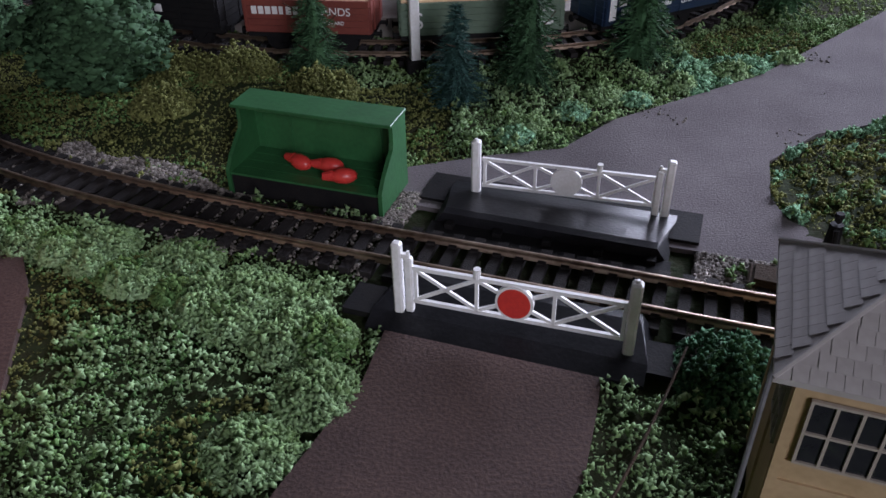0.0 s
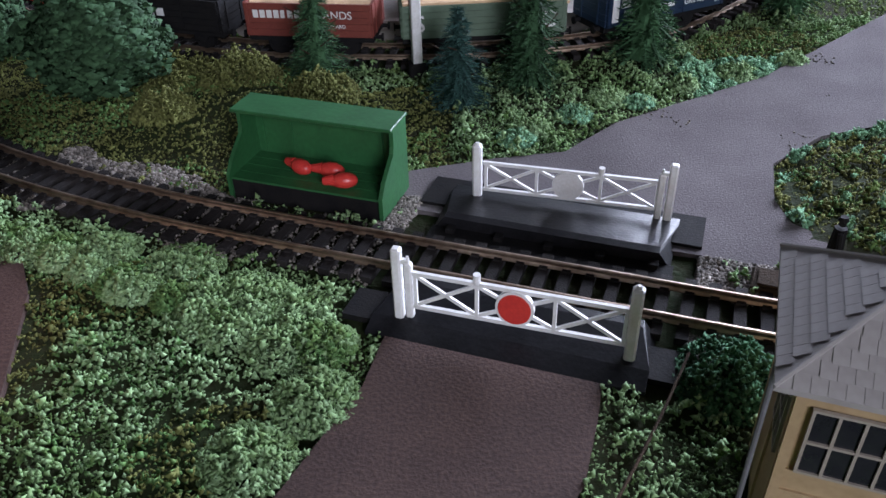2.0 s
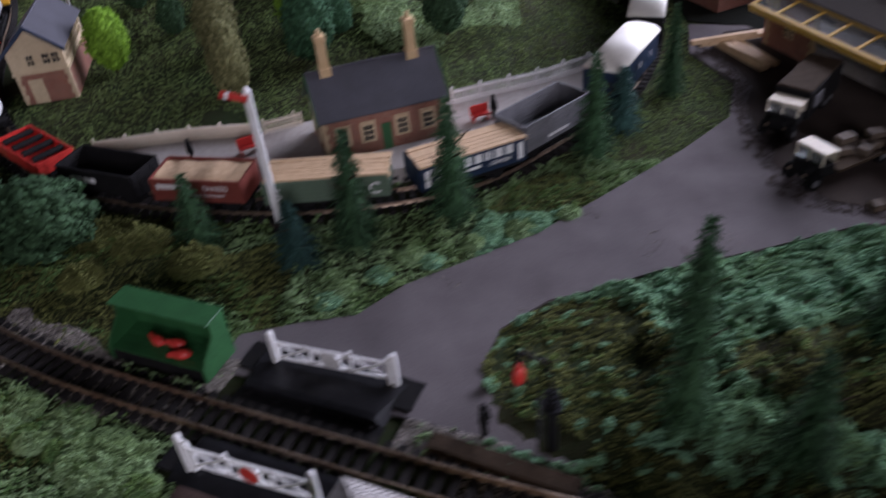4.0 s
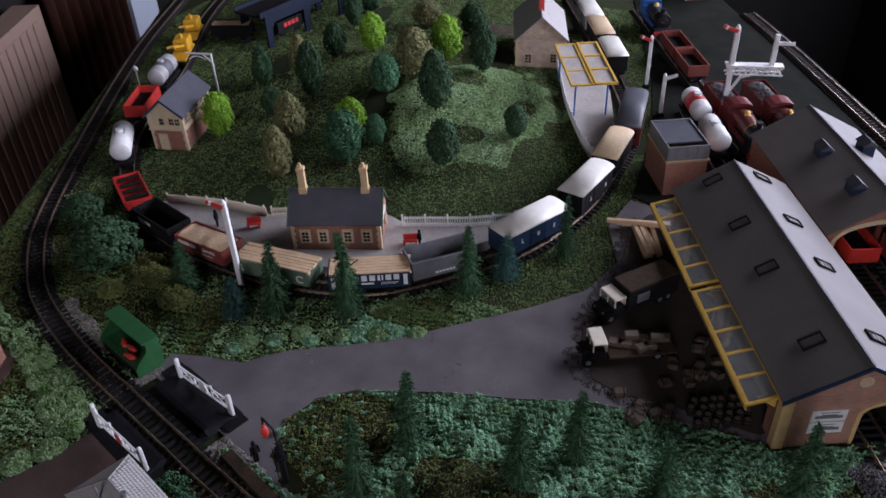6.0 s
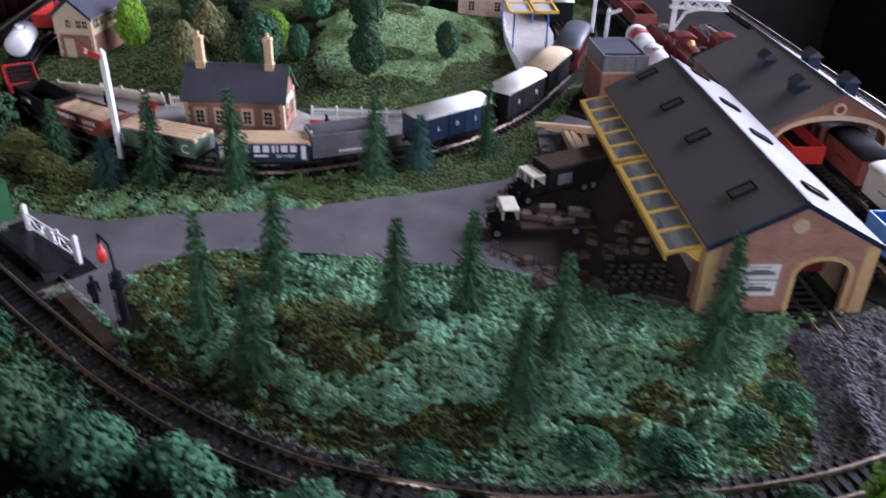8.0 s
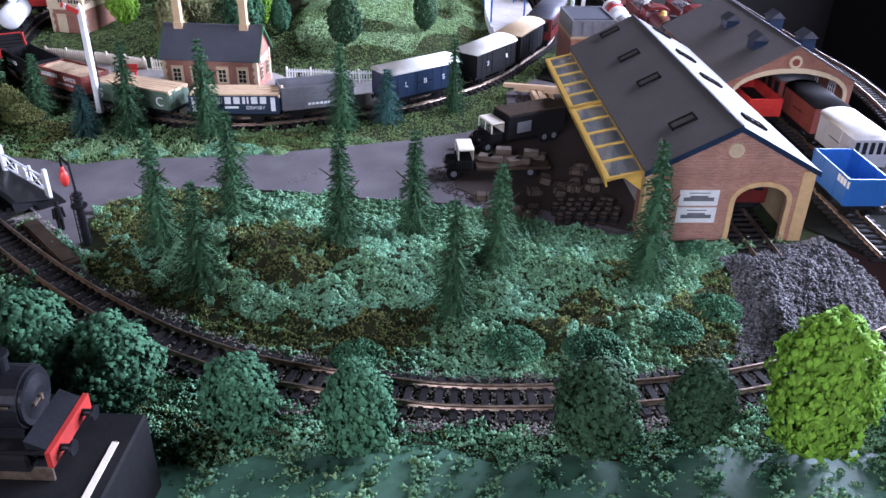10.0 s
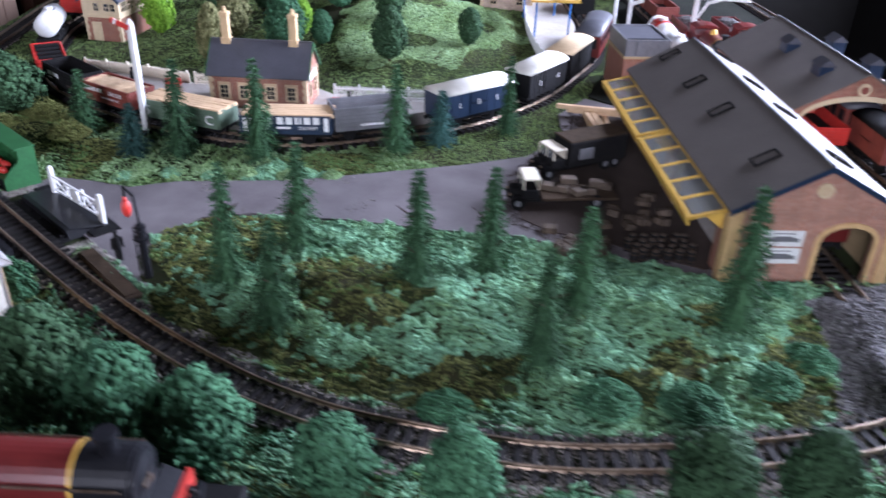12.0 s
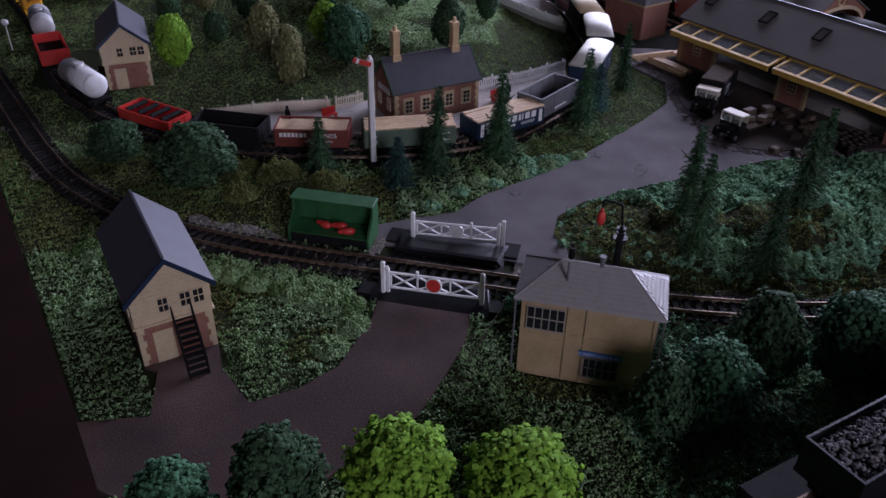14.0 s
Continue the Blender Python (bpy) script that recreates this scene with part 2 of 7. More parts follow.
def box(bm, x0, x1, y0, y1, z0, z1, m=None, bevel=0.0):
    r = bmesh.ops.create_cube(bm, size=1)
    mm = Matrix.Translation(((x0 + x1) / 2, (y0 + y1) / 2, (z0 + z1) / 2)) @ Matrix.Diagonal((x1 - x0, y1 - y0, z1 - z0, 1))
    bmesh.ops.transform(bm, matrix=mm, verts=r["verts"])
    if bevel:
        es = list({e for v in r["verts"] for e in v.link_edges})
        r2 = bmesh.ops.bevel(bm, geom=es, offset=bevel, segments=1, affect="EDGES")
        vs = list({v for f in r2["faces"] for v in f.verts} | {v for v in r["verts"] if v.is_valid})
    else:
        vs = r["verts"]
    if m is not None:
        bmesh.ops.transform(bm, matrix=m, verts=vs)
    return bm


def cyl(bm, p, q, r0, r1=None, seg=10):
    p, q = Vector(p), Vector(q)
    d = q - p
    r = bmesh.ops.create_cone(bm, cap_ends=True, segments=seg, radius1=r0, radius2=r0 if r1 is None else r1, depth=d.length)
    mm = Matrix.Translation((p + q) / 2) @ d.to_track_quat("Z", "Y").to_matrix().to_4x4()
    bmesh.ops.transform(bm, matrix=mm, verts=r["verts"])
    return bm


def ball(bm, c, rx, ry, rz, sub=2):
    r = bmesh.ops.create_icosphere(bm, subdivisions=sub, radius=1)
    bmesh.ops.transform(bm, matrix=Matrix.Translation(c) @ Matrix.Diagonal((rx, ry, rz, 1)), verts=r["verts"])
    return bm


def prism(bm, pts, lo, hi, axis="z"):
    """Extrudes the outline pts (two coordinates in the remaining axes' order) from lo to hi along axis."""
    def put(a, b, c):
        return {"z": (a, b, c), "y": (a, c, b), "x": (c, a, b)}[axis]
    n = len(pts)
    v0 = [bm.verts.new(put(a, b, lo)) for a, b in pts]
    v1 = [bm.verts.new(put(a, b, hi)) for a, b in pts]
    bm.faces.new(v0[::-1])
    bm.faces.new(v1)
    for i in range(n):
        bm.faces.new((v0[i], v0[(i + 1) % n], v1[(i + 1) % n], v1[i]))
    bmesh.ops.recalc_face_normals(bm, faces=bm.faces[:])
    return bm


def mesh_np(name, verts, faces, material, parent=None, label="", smooth=False):
    me = bpy.data.meshes.new(name)
    v = np.asarray(verts, dtype=np.float32)
    f = np.asarray(faces, dtype=np.int32)
    k = f.shape[1]
    me.vertices.add(len(v))
    me.vertices.foreach_set("co", v.ravel())
    me.loops.add(f.size)
    me.loops.foreach_set("vertex_index", f.ravel())
    me.polygons.add(len(f))
    me.polygons.foreach_set("loop_start", np.arange(0, f.size, k, dtype=np.int32))
    me.polygons.foreach_set("loop_total", np.full(len(f), k, dtype=np.int32))
    me.update(calc_edges=True)
    me.validate()
    me.materials.append(material)
    if smooth:
        for p in me.polygons:
            p.use_smooth = True
    ob = new(name, me)
    ob.parent = parent
    if label:
        ob["label"] = label
    return ob


def spline(pts, step):
    """Points at even steps along a smooth line through pts, with their directions."""
    p = [np.array(q, float) for q in pts]
    p = [2 * p[0] - p[1]] + p + [2 * p[-1] - p[-2]]
    out = []
    for i in range(1, len(p) - 2):
        for s in np.linspace(0, 1, 40, endpoint=False):
            a, b, c, d = p[i - 1], p[i], p[i + 1], p[i + 2]
            out.append(0.5 * (2 * b + (c - a) * s + (2 * a - 5 * b + 4 * c - d) * s * s + (3 * b - a - 3 * c + d) * s ** 3))
    out.append(p[-2])
    out = np.array(out)
    ln = np.concatenate([[0], np.cumsum(np.linalg.norm(np.diff(out, axis=0), axis=1))])
    ss = np.arange(0, ln[-1], step)
    xy = np.stack([np.interp(ss, ln, out[:, 0]), np.interp(ss, ln, out[:, 1])], 1)
    d = np.gradient(xy, axis=0)
    d /= np.linalg.norm(d, axis=1)[:, None]
    return xy, d


def inside(x, y, poly):
    """Which of the points lie inside the outline."""
    x, y = np.asarray(x), np.asarray(y)
    r = np.zeros(x.shape, bool)
    n = len(poly)
    for i in range(n):
        (x0, y0), (x1, y1) = poly[i], poly[(i + 1) % n]
        if y0 == y1:
            continue
        c = ((y0 > y) != (y1 > y)) & (x < (x1 - x0) * (y - y0) / (y1 - y0) + x0)
        r ^= c
    return r


OCT_V = np.array([(1, 0, 0), (-1, 0, 0), (0, 1, 0), (0, -1, 0), (0, 0, 1), (0, 0, -1)], float)
OCT_F = np.array([(0, 2, 4), (2, 1, 4), (1, 3, 4), (3, 0, 4), (2, 0, 5), (1, 2, 5), (3, 1, 5), (0, 3, 5)])


def lumps(rng, pos, size, flat=0.7):
    """A cloud of small uneven lumps at pos: vertices and faces."""
    n = len(pos)
    v = OCT_V[None] * size[:, None, None] * rng.uniform(0.55, 1.3, (n, 6, 1)) * np.array([1, 1, flat])
    a, b = rng.uniform(0, 6.28, n), rng.uniform(-0.6, 0.6, n)
    ca, sa, cb, sb = np.cos(a), np.sin(a), np.cos(b), np.sin(b)
    x, y, z = v[..., 0], v[..., 1], v[..., 2]
    y, z = y * cb[:, None] - z * sb[:, None], y * sb[:, None] + z * cb[:, None]
    x, y = x * ca[:, None] - y * sa[:, None], x * sa[:, None] + y * ca[:, None]
    v = np.stack([x, y, z], -1) + pos[:, None]
    f = OCT_F[None] + (np.arange(n) * 6)[:, None, None]
    return v.reshape(-1, 3), f.reshape(-1, 3)


TET_V = np.array([(1, 0, -0.4), (-0.5, 0.87, -0.4), (-0.5, -0.87, -0.4), (0.1, 0, 1.1)], float)
TET_F = np.array([(0, 1, 3), (1, 2, 3), (2, 0, 3), (0, 2, 1)])


def flecks(rng, pos, size):
    """A cloud of small pointed flecks of foam at pos: vertices and faces."""
    n = len(pos)
    v = TET_V[None] * size[:, None, None] * rng.uniform(0.5, 1.4, (n, 4, 1))
    q = rng.normal(0, 1, (n, 4)) + np.array([1.6, 0, 0, 0])
    q /= np.linalg.norm(q, axis=1)[:, None]
    w, u = q[:, :1], q[:, 1:]
    t = 2 * np.cross(u[:, None], v)
    v = v + w[:, None] * t + np.cross(u[:, None], t) + pos[:, None]
    return v.reshape(-1, 3), (TET_F[None] + (np.arange(n) * 4)[:, None, None]).reshape(-1, 3)


# ---- plan ----
MAIN = [(-0.66, 1.12), (-0.56, 0.885), (-0.465, 0.7), (-0.378, 0.545), (-0.318, 0.44), (-0.272, 0.375), (-0.214, 0.318), (-0.168, 0.2885), (-0.1125, 0.2625),
        (-0.067, 0.2452), (-0.0165, 0.2275), (0.055, 0.203), (0.1, 0.1875), (0.1609, 0.1686), (0.2151, 0.1548), (0.2725, 0.1445), (0.3135, 0.142), (0.3525, 0.1445),
        (0.4145, 0.1575), (0.4515, 0.1695), (0.49, 0.188), (0.537, 0.2155), (0.587, 0.253), (0.6425, 0.311), (0.6819, 0.3734), (0.7, 0.46), (0.7, 0.58), (0.67, 0.72),
        (0.625, 0.85), (0.566, 0.96), (0.436, 1.207), (0.36, 1.34)]
LOOP = [(-0.6, 1.2), (-0.535, 1.02), (-0.435, 0.826), (-0.4, 0.742), (-0.348, 0.622), (-0.285, 0.532), (-0.197, 0.4585), (-0.137, 0.433), (-0.074, 0.418), (0.02, 0.4125),
        (0.11, 0.433), (0.172, 0.485), (0.228, 0.551), (0.265, 0.652), (0.274, 0.756), (0.272, 0.848), (0.24, 0.946), (0.15, 1.13), (0.05, 1.32)]
ROAD_FAR = [(-0.02, 0.262), (-0.014, 0.288), (0.021, 0.297), (0.052, 0.302), (0.078, 0.328), (0.104, 0.343), (0.159, 0.375), (0.215, 0.424), (0.265, 0.468), (0.308, 0.513),
            (0.325, 0.57), (0.30, 0.63), (0.31, 0.69), (0.36, 0.68), (0.50, 0.40), (0.487, 0.378), (0.423, 0.378), (0.353, 0.372), (0.292, 0.352), (0.229, 0.335), (0.193, 0.32), (0.163, 0.311),
            (0.135, 0.288), (0.126, 0.26), (0.127, 0.244), (0.145, 0.224), (0.18, 0.206), (0.17, 0.194), (0.12, 0.214), (0.09, 0.225)]
ROAD_NEAR = [(-0.015, 0.195), (-0.022, 0.165), (-0.044, 0.12), (-0.068, 0.102), (-0.097, 0.092), (-0.117, 0.125), (-0.124, 0.16), (-0.137, 0.21), (-0.15, 0.235), (-0.175, 0.225),
             (-0.165, 0.13), (-0.156, 0.125), (-0.153, 0.086), (-0.194, 0.085), (-0.17, 0.034), (-0.1, -0.01), (-0.05, 0.03), (0.003, 0.072), (0.036, 0.13), (0.043, 0.153), (0.047, 0.17)]
AXIS = (-0.435, 0.9)
EDGE_P, FRONT_P = (-0.168, 0.033), (0.339, -0.045)
main_xy, main_d = spline(MAIN, 0.0079)
loop_xy, loop_d = spline(LOOP, 0.0079)


def near_line(x, y, line):
    """Distance of points to a line of points."""
    d = np.full(np.shape(x), 9.0)
    for px, py in line:
        d = np.minimum(d, np.hypot(x - px, y - py))
    return d


def waves(x, y, scale, seed):
    """Smooth random field in about -1..1."""
    r = np.random.default_rng(seed)
    out = np.zeros(np.shape(x))
    for k in range(7):
        a, p = r.uniform(0, 6.283), r.uniform(0, 6.283)
        f = scale * r.uniform(0.6, 1.8)
        out = out + np.sin((x * math.cos(a) + y * math.sin(a)) * f + p)
    return out / 4.0


def ground_z(x, y):
    """Height of the modelled ground: the wooded bank by the road and the hump in the middle of the loop."""
    x, y = np.asarray(x, float), np.asarray(y, float)
    h = 0.017 * np.exp(-(((x - 0.31) / 0.13) ** 2 + ((y - 0.245 - 0.2 * (x - 0.31)) / 0.05) ** 2))
    h = h + 0.012 * np.exp(-(((x - 0.47) / 0.06) ** 2 + ((y - 0.30) / 0.05) ** 2))
    h = h + 0.03 * np.exp(-(((x + 0.06) / 0.17) ** 2 + ((y - 0.86) / 0.16) ** 2))
    h = h + 0.014 / (1 + np.exp(((x - 0.07) ** 2 / 0.011 + (y - 0.80) ** 2 / 0.02 - 1) * 9))
    h = h + 0.016 * np.exp(-(((x + 0.09) / 0.05) ** 2 + ((y - 0.345) / 0.028) ** 2))
    h = h + 0.008 * np.exp(-(((x - 0.62) / 0.05) ** 2 + ((y - 0.36) / 0.06) ** 2))
    bank = np.clip((x - 0.15) / 0.06, 0, 1) * np.clip((0.56 - x) / 0.04, 0, 1) * np.clip((0.33 - y) / 0.04, 0, 1) * np.clip((y - 0.17) / 0.03, 0, 1)
    h = h + bank * (0.003 + 0.0045 * waves(x, y, 120, 61) + 0.0025 * waves(x, y, 330, 62))
    return h


# ---- the baseboard and its ground ----
ax = Vector(AXIS).normalized()
cx = Vector((ax.y, -ax.x))
org = Vector(EDGE_P) - ax * (Vector(EDGE_P) - Vector(FRONT_P)).dot(ax)
BOARD_W, BOARD_L = 0.88, 1.8
nu, nv = 166, 338
uu, vv = np.meshgrid(np.linspace(0, BOARD_W, nu), np.linspace(0, BOARD_L, nv))
gx, gy = org.x + cx.x * uu + ax.x * vv, org.y + cx.y * uu + ax.y * vv
dtrack = np.minimum(near_line(gx, gy, main_xy[::3]), near_line(gx, gy, loop_xy[::3]))
damp = np.clip((dtrack - 0.02) / 0.03, 0, 1)
rng = np.random.default_rng(3)
gz = ground_z(gx, gy) * damp + rng.normal(0, 0.0003, gx.shape) - 0.0012
idx = np.arange(nu * nv).reshape(nv, nu)
quads = np.stack([idx[:-1, :-1], idx[:-1, 1:], idx[1:, 1:], idx[1:, :-1]], -1).reshape(-1, 4)
ground = mesh_np("ground", np.stack([gx, gy, gz], -1).reshape(-1, 3), quads, EARTH, smooth=True)
tagged(ground, "green and brown model landscape with a low bank, darkened for turf gap shadow", "ground", kind="structure")
bm = B()
box(bm, 0, BOARD_W, 0, BOARD_L, -0.05, -0.004, Matrix.Translation((org.x, org.y, 0)) @ pose(0, 0, 0, 0, 0, heading(cx.x, cx.y)))
tagged(part("baseboard", bm, PLYWOOD), "dark plywood baseboard under the model railway", "baseboard", kind="structure")


def sheet(name, poly, z, material, label):
    bm = B()
    f = bm.faces.new([bm.verts.new((x, y, z)) for x, y in poly])
    if f.normal.z < 0:
        bmesh.ops.reverse_faces(bm, faces=[f])
    bmesh.ops.recalc_face_normals(bm, faces=bm.faces[:])
    r = bmesh.ops.extrude_face_region(bm, geom=bm.faces[:])
    bmesh.ops.translate(bm, vec=(0, 0, -0.003), verts=[v for v in r["geom"] if isinstance(v, bmesh.types.BMVert)])
    bmesh.ops.triangulate(bm, faces=bm.faces[:])
    bmesh.ops.recalc_face_normals(bm, faces=bm.faces[:])
    return tagged(part(name, bm, material), label, "road", kind="structure")


sheet("road", ROAD_FAR, 0.001, ROAD, "grey textured model road and goods yard")
sheet("road", ROAD_NEAR, 0.0012, ROADN, "brown painted model road leading to the crossing")


# Brown yard colour, darkened further to carry the goods shed's soft shadow.
YARDM = mat("yard_brown_shadow", (0.062, 0.046, 0.038), (0.034, 0.026, 0.022), 0.9, scale=24, fine=1100, bump=0.5, spec=0.12)
GOODS_YARD = [(0.337, 0.668), (0.324, 0.64), (0.33, 0.6), (0.336, 0.56), (0.325, 0.53), (0.322, 0.5), (0.331, 0.47), (0.322, 0.447), (0.334, 0.42), (0.346, 0.398), (0.372, 0.389), (0.41, 0.393), (0.45, 0.388), (0.484, 0.387), (0.496, 0.402), (0.364, 0.672)]
sheet("road", GOODS_YARD, 0.0016, YARDM, "brown goods yard ground with the shed's shadow in its colour")
PAINTED = mat("painted_plaster_green", (0.06, 0.15, 0.1), (0.045, 0.105, 0.06), 0.55, scale=16, fine=300, bump=0.3)
v, f = [], []
for i in range(90):
    for j in range(16):
        u, w = 0.22 + (BOARD_W - 0.222) * i / 89, (0.112 + 0.008 * math.sin(i * 0.21) * math.sin(i * 0.47)) * j / 15
        zz = 0.0006 + 0.0024 * math.sin(j / 15 * math.pi) * (0.6 + 0.4 * math.sin(i * 0.33) * math.sin(i * 0.12 + 1)) - (0.004 if j in (0, 15) else 0)
        v.append((org.x + cx.x * u + ax.x * w, org.y + cx.y * u + ax.y * w, zz))
for i in range(89):
    for j in range(15):
        f.append((i * 16 + j, i * 16 + 16 + j, i * 16 + 17 + j, i * 16 + 1 + j))
tagged(mesh_np("verge", v, f, PAINTED, smooth=True), "smooth green painted plaster verge along the board edge", "verge", kind="structure")


# ---- track ----
def rail_mesh(xy, d, off):
    n = np.stack([-d[:, 1], d[:, 0]], 1)
    prof = [(-0.0011, 0.0026), (0.0011, 0.0026), (0.0011, 0.0030), (0.0003, 0.0033), (0.0003, 0.0044), (0.0006, 0.0046), (0.0006, 0.0053),
            (-0.0006, 0.0053), (-0.0006, 0.0046), (-0.0003, 0.0044), (-0.0003, 0.0033), (-0.0011, 0.0030)]
    k = len(prof)
    v = np.concatenate([np.concatenate([xy + n * (off + a), np.full((len(xy), 1), b)], 1)[:, None] for a, b in prof], 1).reshape(-1, 3)
    f = []
    for i in range(len(xy) - 1):
        for j in range(k):
            f.append((i * k + j, (i + 1) * k + j, (i + 1) * k + (j + 1) % k, i * k + (j + 1) % k))
    return v, f


def sleeper_mesh():
    bm = B()
    box(bm, -0.0019, 0.0019, -0.0155, 0.0155, 0.0, 0.0026)
    for s in (-1, 1):
        for t in (-1, 1):
            box(bm, -0.0014, 0.0014, s * 0.00825 + t * 0.0016 - 0.0007, s * 0.00825 + t * 0.0016 + 0.0007, 0.0026, 0.0034)
    me = bpy.data.meshes.new("sleeper")
    bm.to_mesh(me)
    bm.free()
    me.materials.append(SLEEPER)
    return me


SLEEPER_ME = sleeper_mesh()


def track(name, xy, d, label, apart_to=10 ** 9):
    t = thing(name, label, "railway track", kind="structure")
    for off in (-0.00825, 0.00825):
        v, f = rail_mesh(xy, d, off)
        mesh_np("rail", v, f, STEEL, t, "worn nickel rail")
    sv = np.array([v.co for v in SLEEPER_ME.vertices])
    sf = [list(p.vertices) for p in SLEEPER_ME.polygons]
    allv, allf = [], []
    for i in range(len(xy)):
        a = math.atan2(d[i][1], d[i][0])
        if i < apart_to and xy[i][1] < 0.75:
            s = new("sleeper", SLEEPER_ME)
            s.parent = t
            s.matrix_basis = pose(xy[i][0], xy[i][1], 0, 0, 0, math.degrees(a) + random.uniform(-1, 1))
        else:
            ca, sa = math.cos(a), math.sin(a)
            w = np.stack([sv[:, 0] * ca - sv[:, 1] * sa + xy[i][0], sv[:, 0] * sa + sv[:, 1] * ca + xy[i][1], sv[:, 2]], 1)
            allf += [[q + len(allv) * len(sv) for q in f] for f in sf]
            allv.append(w)
    if allv:
        o = mesh_np("sleepers", np.concatenate(allv), allf, SLEEPER, t)
        o["kind"] = "stuff"
    return t


track("railway_track", main_xy, main_d, "single track main line on dark sleepers round the layout")
track("railway_track", loop_xy, loop_d, "single track platform line on dark sleepers")


# ---- level crossing ----
def gate(m, label, red, mirror):
    g = thing("crossing_gate", label, "gate", m, "level crossing gates")
    s = -1 if mirror else 1
    bm = B()
    box(bm, -0.0018, 0.0018, -0.0018, 0.0018, 0, 0.026, Matrix.Translation((s * 0.0365, 0, 0)), 0.0007)
    cyl(bm, (s * 0.0365, 0, 0.0255), (s * 0.0365, 0, 0.0268), 0.0014, 0.0006, 8)
    part("gate_post", bm, WHITE, g)
    bm = B()
    box(bm, -0.0016, 0.0016, -0.0016, 0.0016, 0, 0.0262, Matrix.Translation((-s * 0.039, 0, 0)), 0.0006)
    box(bm, -0.0013, 0.0013, -0.0013, 0.0013, 0.001, 0.0215, Matrix.Translation((-s * 0.0352, 0, 0)), 0.0005)
    cyl(bm, (-s * 0.0352, 0, 0.021), (-s * 0.0352, 0, 0.0236), 0.0008, 0.0005, 8)
    box(bm, -0.039, -0.035, -0.0007, 0.0007, 0.021, 0.0225, Matrix.Diagonal((s, 1, 1, 1)))
    part("hinge_post", bm, WHITE, g, "white post with worn chipped paint")
    bm = B()
    for z in (0.0048, 0.0172):
        box(bm, -0.034, 0.035, -0.0006, 0.0006, z, z + 0.0013)
    for x in (-0.0335, -0.0125 * s - 0.0005, 0.0125 * s - 0.0005, 0.0335):
        box(bm, x, x + 0.0011, -0.0006, 0.0006, 0.0055, 0.018)
    def bar(x0, z0, x1, z1):
        d = Vector((x1 - x0, 0, z1 - z0))
        box(bm, -d.length / 2, d.length / 2, -0.0004, 0.0004, -0.00055, 0.00055,
            Matrix.Translation(((x0 + x1) / 2, 0, (z0 + z1) / 2)) @ pose(0, 0, 0, 0, -math.degrees(math.atan2(d.z, d.x)), 0))
    for a, b in ((-0.033, -0.0125), (0.0125, 0.033)):
        bar(a, 0.006, b, 0.0172)
        bar(a, 0.0172, b, 0.006)
    bar(-0.0125, 0.0172, 0.0125, 0.006)
    bar(-0.0125, 0.006, 0.0125, 0.0172)
    part("gate_frame", bm, WHITE, g)
    bm = B()
    cyl(bm, (0, -0.0011, 0.0117), (0, 0.0006, 0.0117), 0.0062, seg=28)
    part("disc", bm, WHITE, g)
    if red:
        bm = B()
        cyl(bm, (0, -0.0014, 0.0117), (0, -0.0009, 0.0117), 0.0053, seg=28)
        part("target", bm, REDP, g, "red painted round target")
    bm = B()
    cyl(bm, (-s * 0.0125, 0, 0.018), (-s * 0.0125, 0, 0.0213), 0.0012, seg=10)
    part("gate_lamp", bm, WHITE, g)
    return g


XM = at(0.03, 0.2105, 0, -19.3)


def ramp(name, pts, wing, m):
    r = thing("crossing_ramp", "shiny black plastic crossing ramp beside the rails", "ramp", m)
    bm = B()
    prism(bm, pts, -0.043, 0.042, "x")
    for v in bm.verts:
        if v.co.z > 0.0035:
            v.co.x *= 0.9
    part("deck", bm, RAMPBLACK, r)
    bm = B()
    prism(bm, [(wing[0], 0.0), (wing[1], 0.0), (wing[1], 0.0022), (wing[0], 0.0022)], -0.053, 0.051, "x")
    part("base_plate", bm, MATTBLACK, r)
    return r


ramp("far", [(0.0235, 0.0), (0.0235, 0.0058), (0.027, 0.0061), (0.046, 0.0034), (0.058, 0.0012), (0.058, 0.0)], (0.037, 0.0565), XM)
ramp("near", [(-0.0125, 0.0), (-0.0125, 0.0056), (-0.016, 0.0058), (-0.0315, 0.0032), (-0.0385, 0.0012), (-0.0385, 0.0)], (-0.0335, -0.0195), XM)
bm = B()
box(bm, -0.043, 0.043, 0.0125, 0.0235, 0.0, 0.0016)
for k in range(5):
    box(bm, -0.037 + k * 0.018, -0.034 + k * 0.018, 0.0195, 0.0228, 0.0016, 0.0034)
infill = part("crossing_infill", bm, MATTBLACK)
infill.matrix_basis = XM
tagged(infill, "black plastic infill strip beside the rail with clips", "crossing infill")
gate(at(0.0469, 0.2556, 0.0015, -15.2) @ Matrix.Diagonal((0.935, 1, 0.9, 1)), "white crossing gate with a plain white disc, closed", False, True)
gate(at(0.0222, 0.1825, 0.0028, -17.4) @ Matrix.Diagonal((0.93, 1, 1.0, 1)), "white crossing gate with a red disc, on a black ramp", True, False)


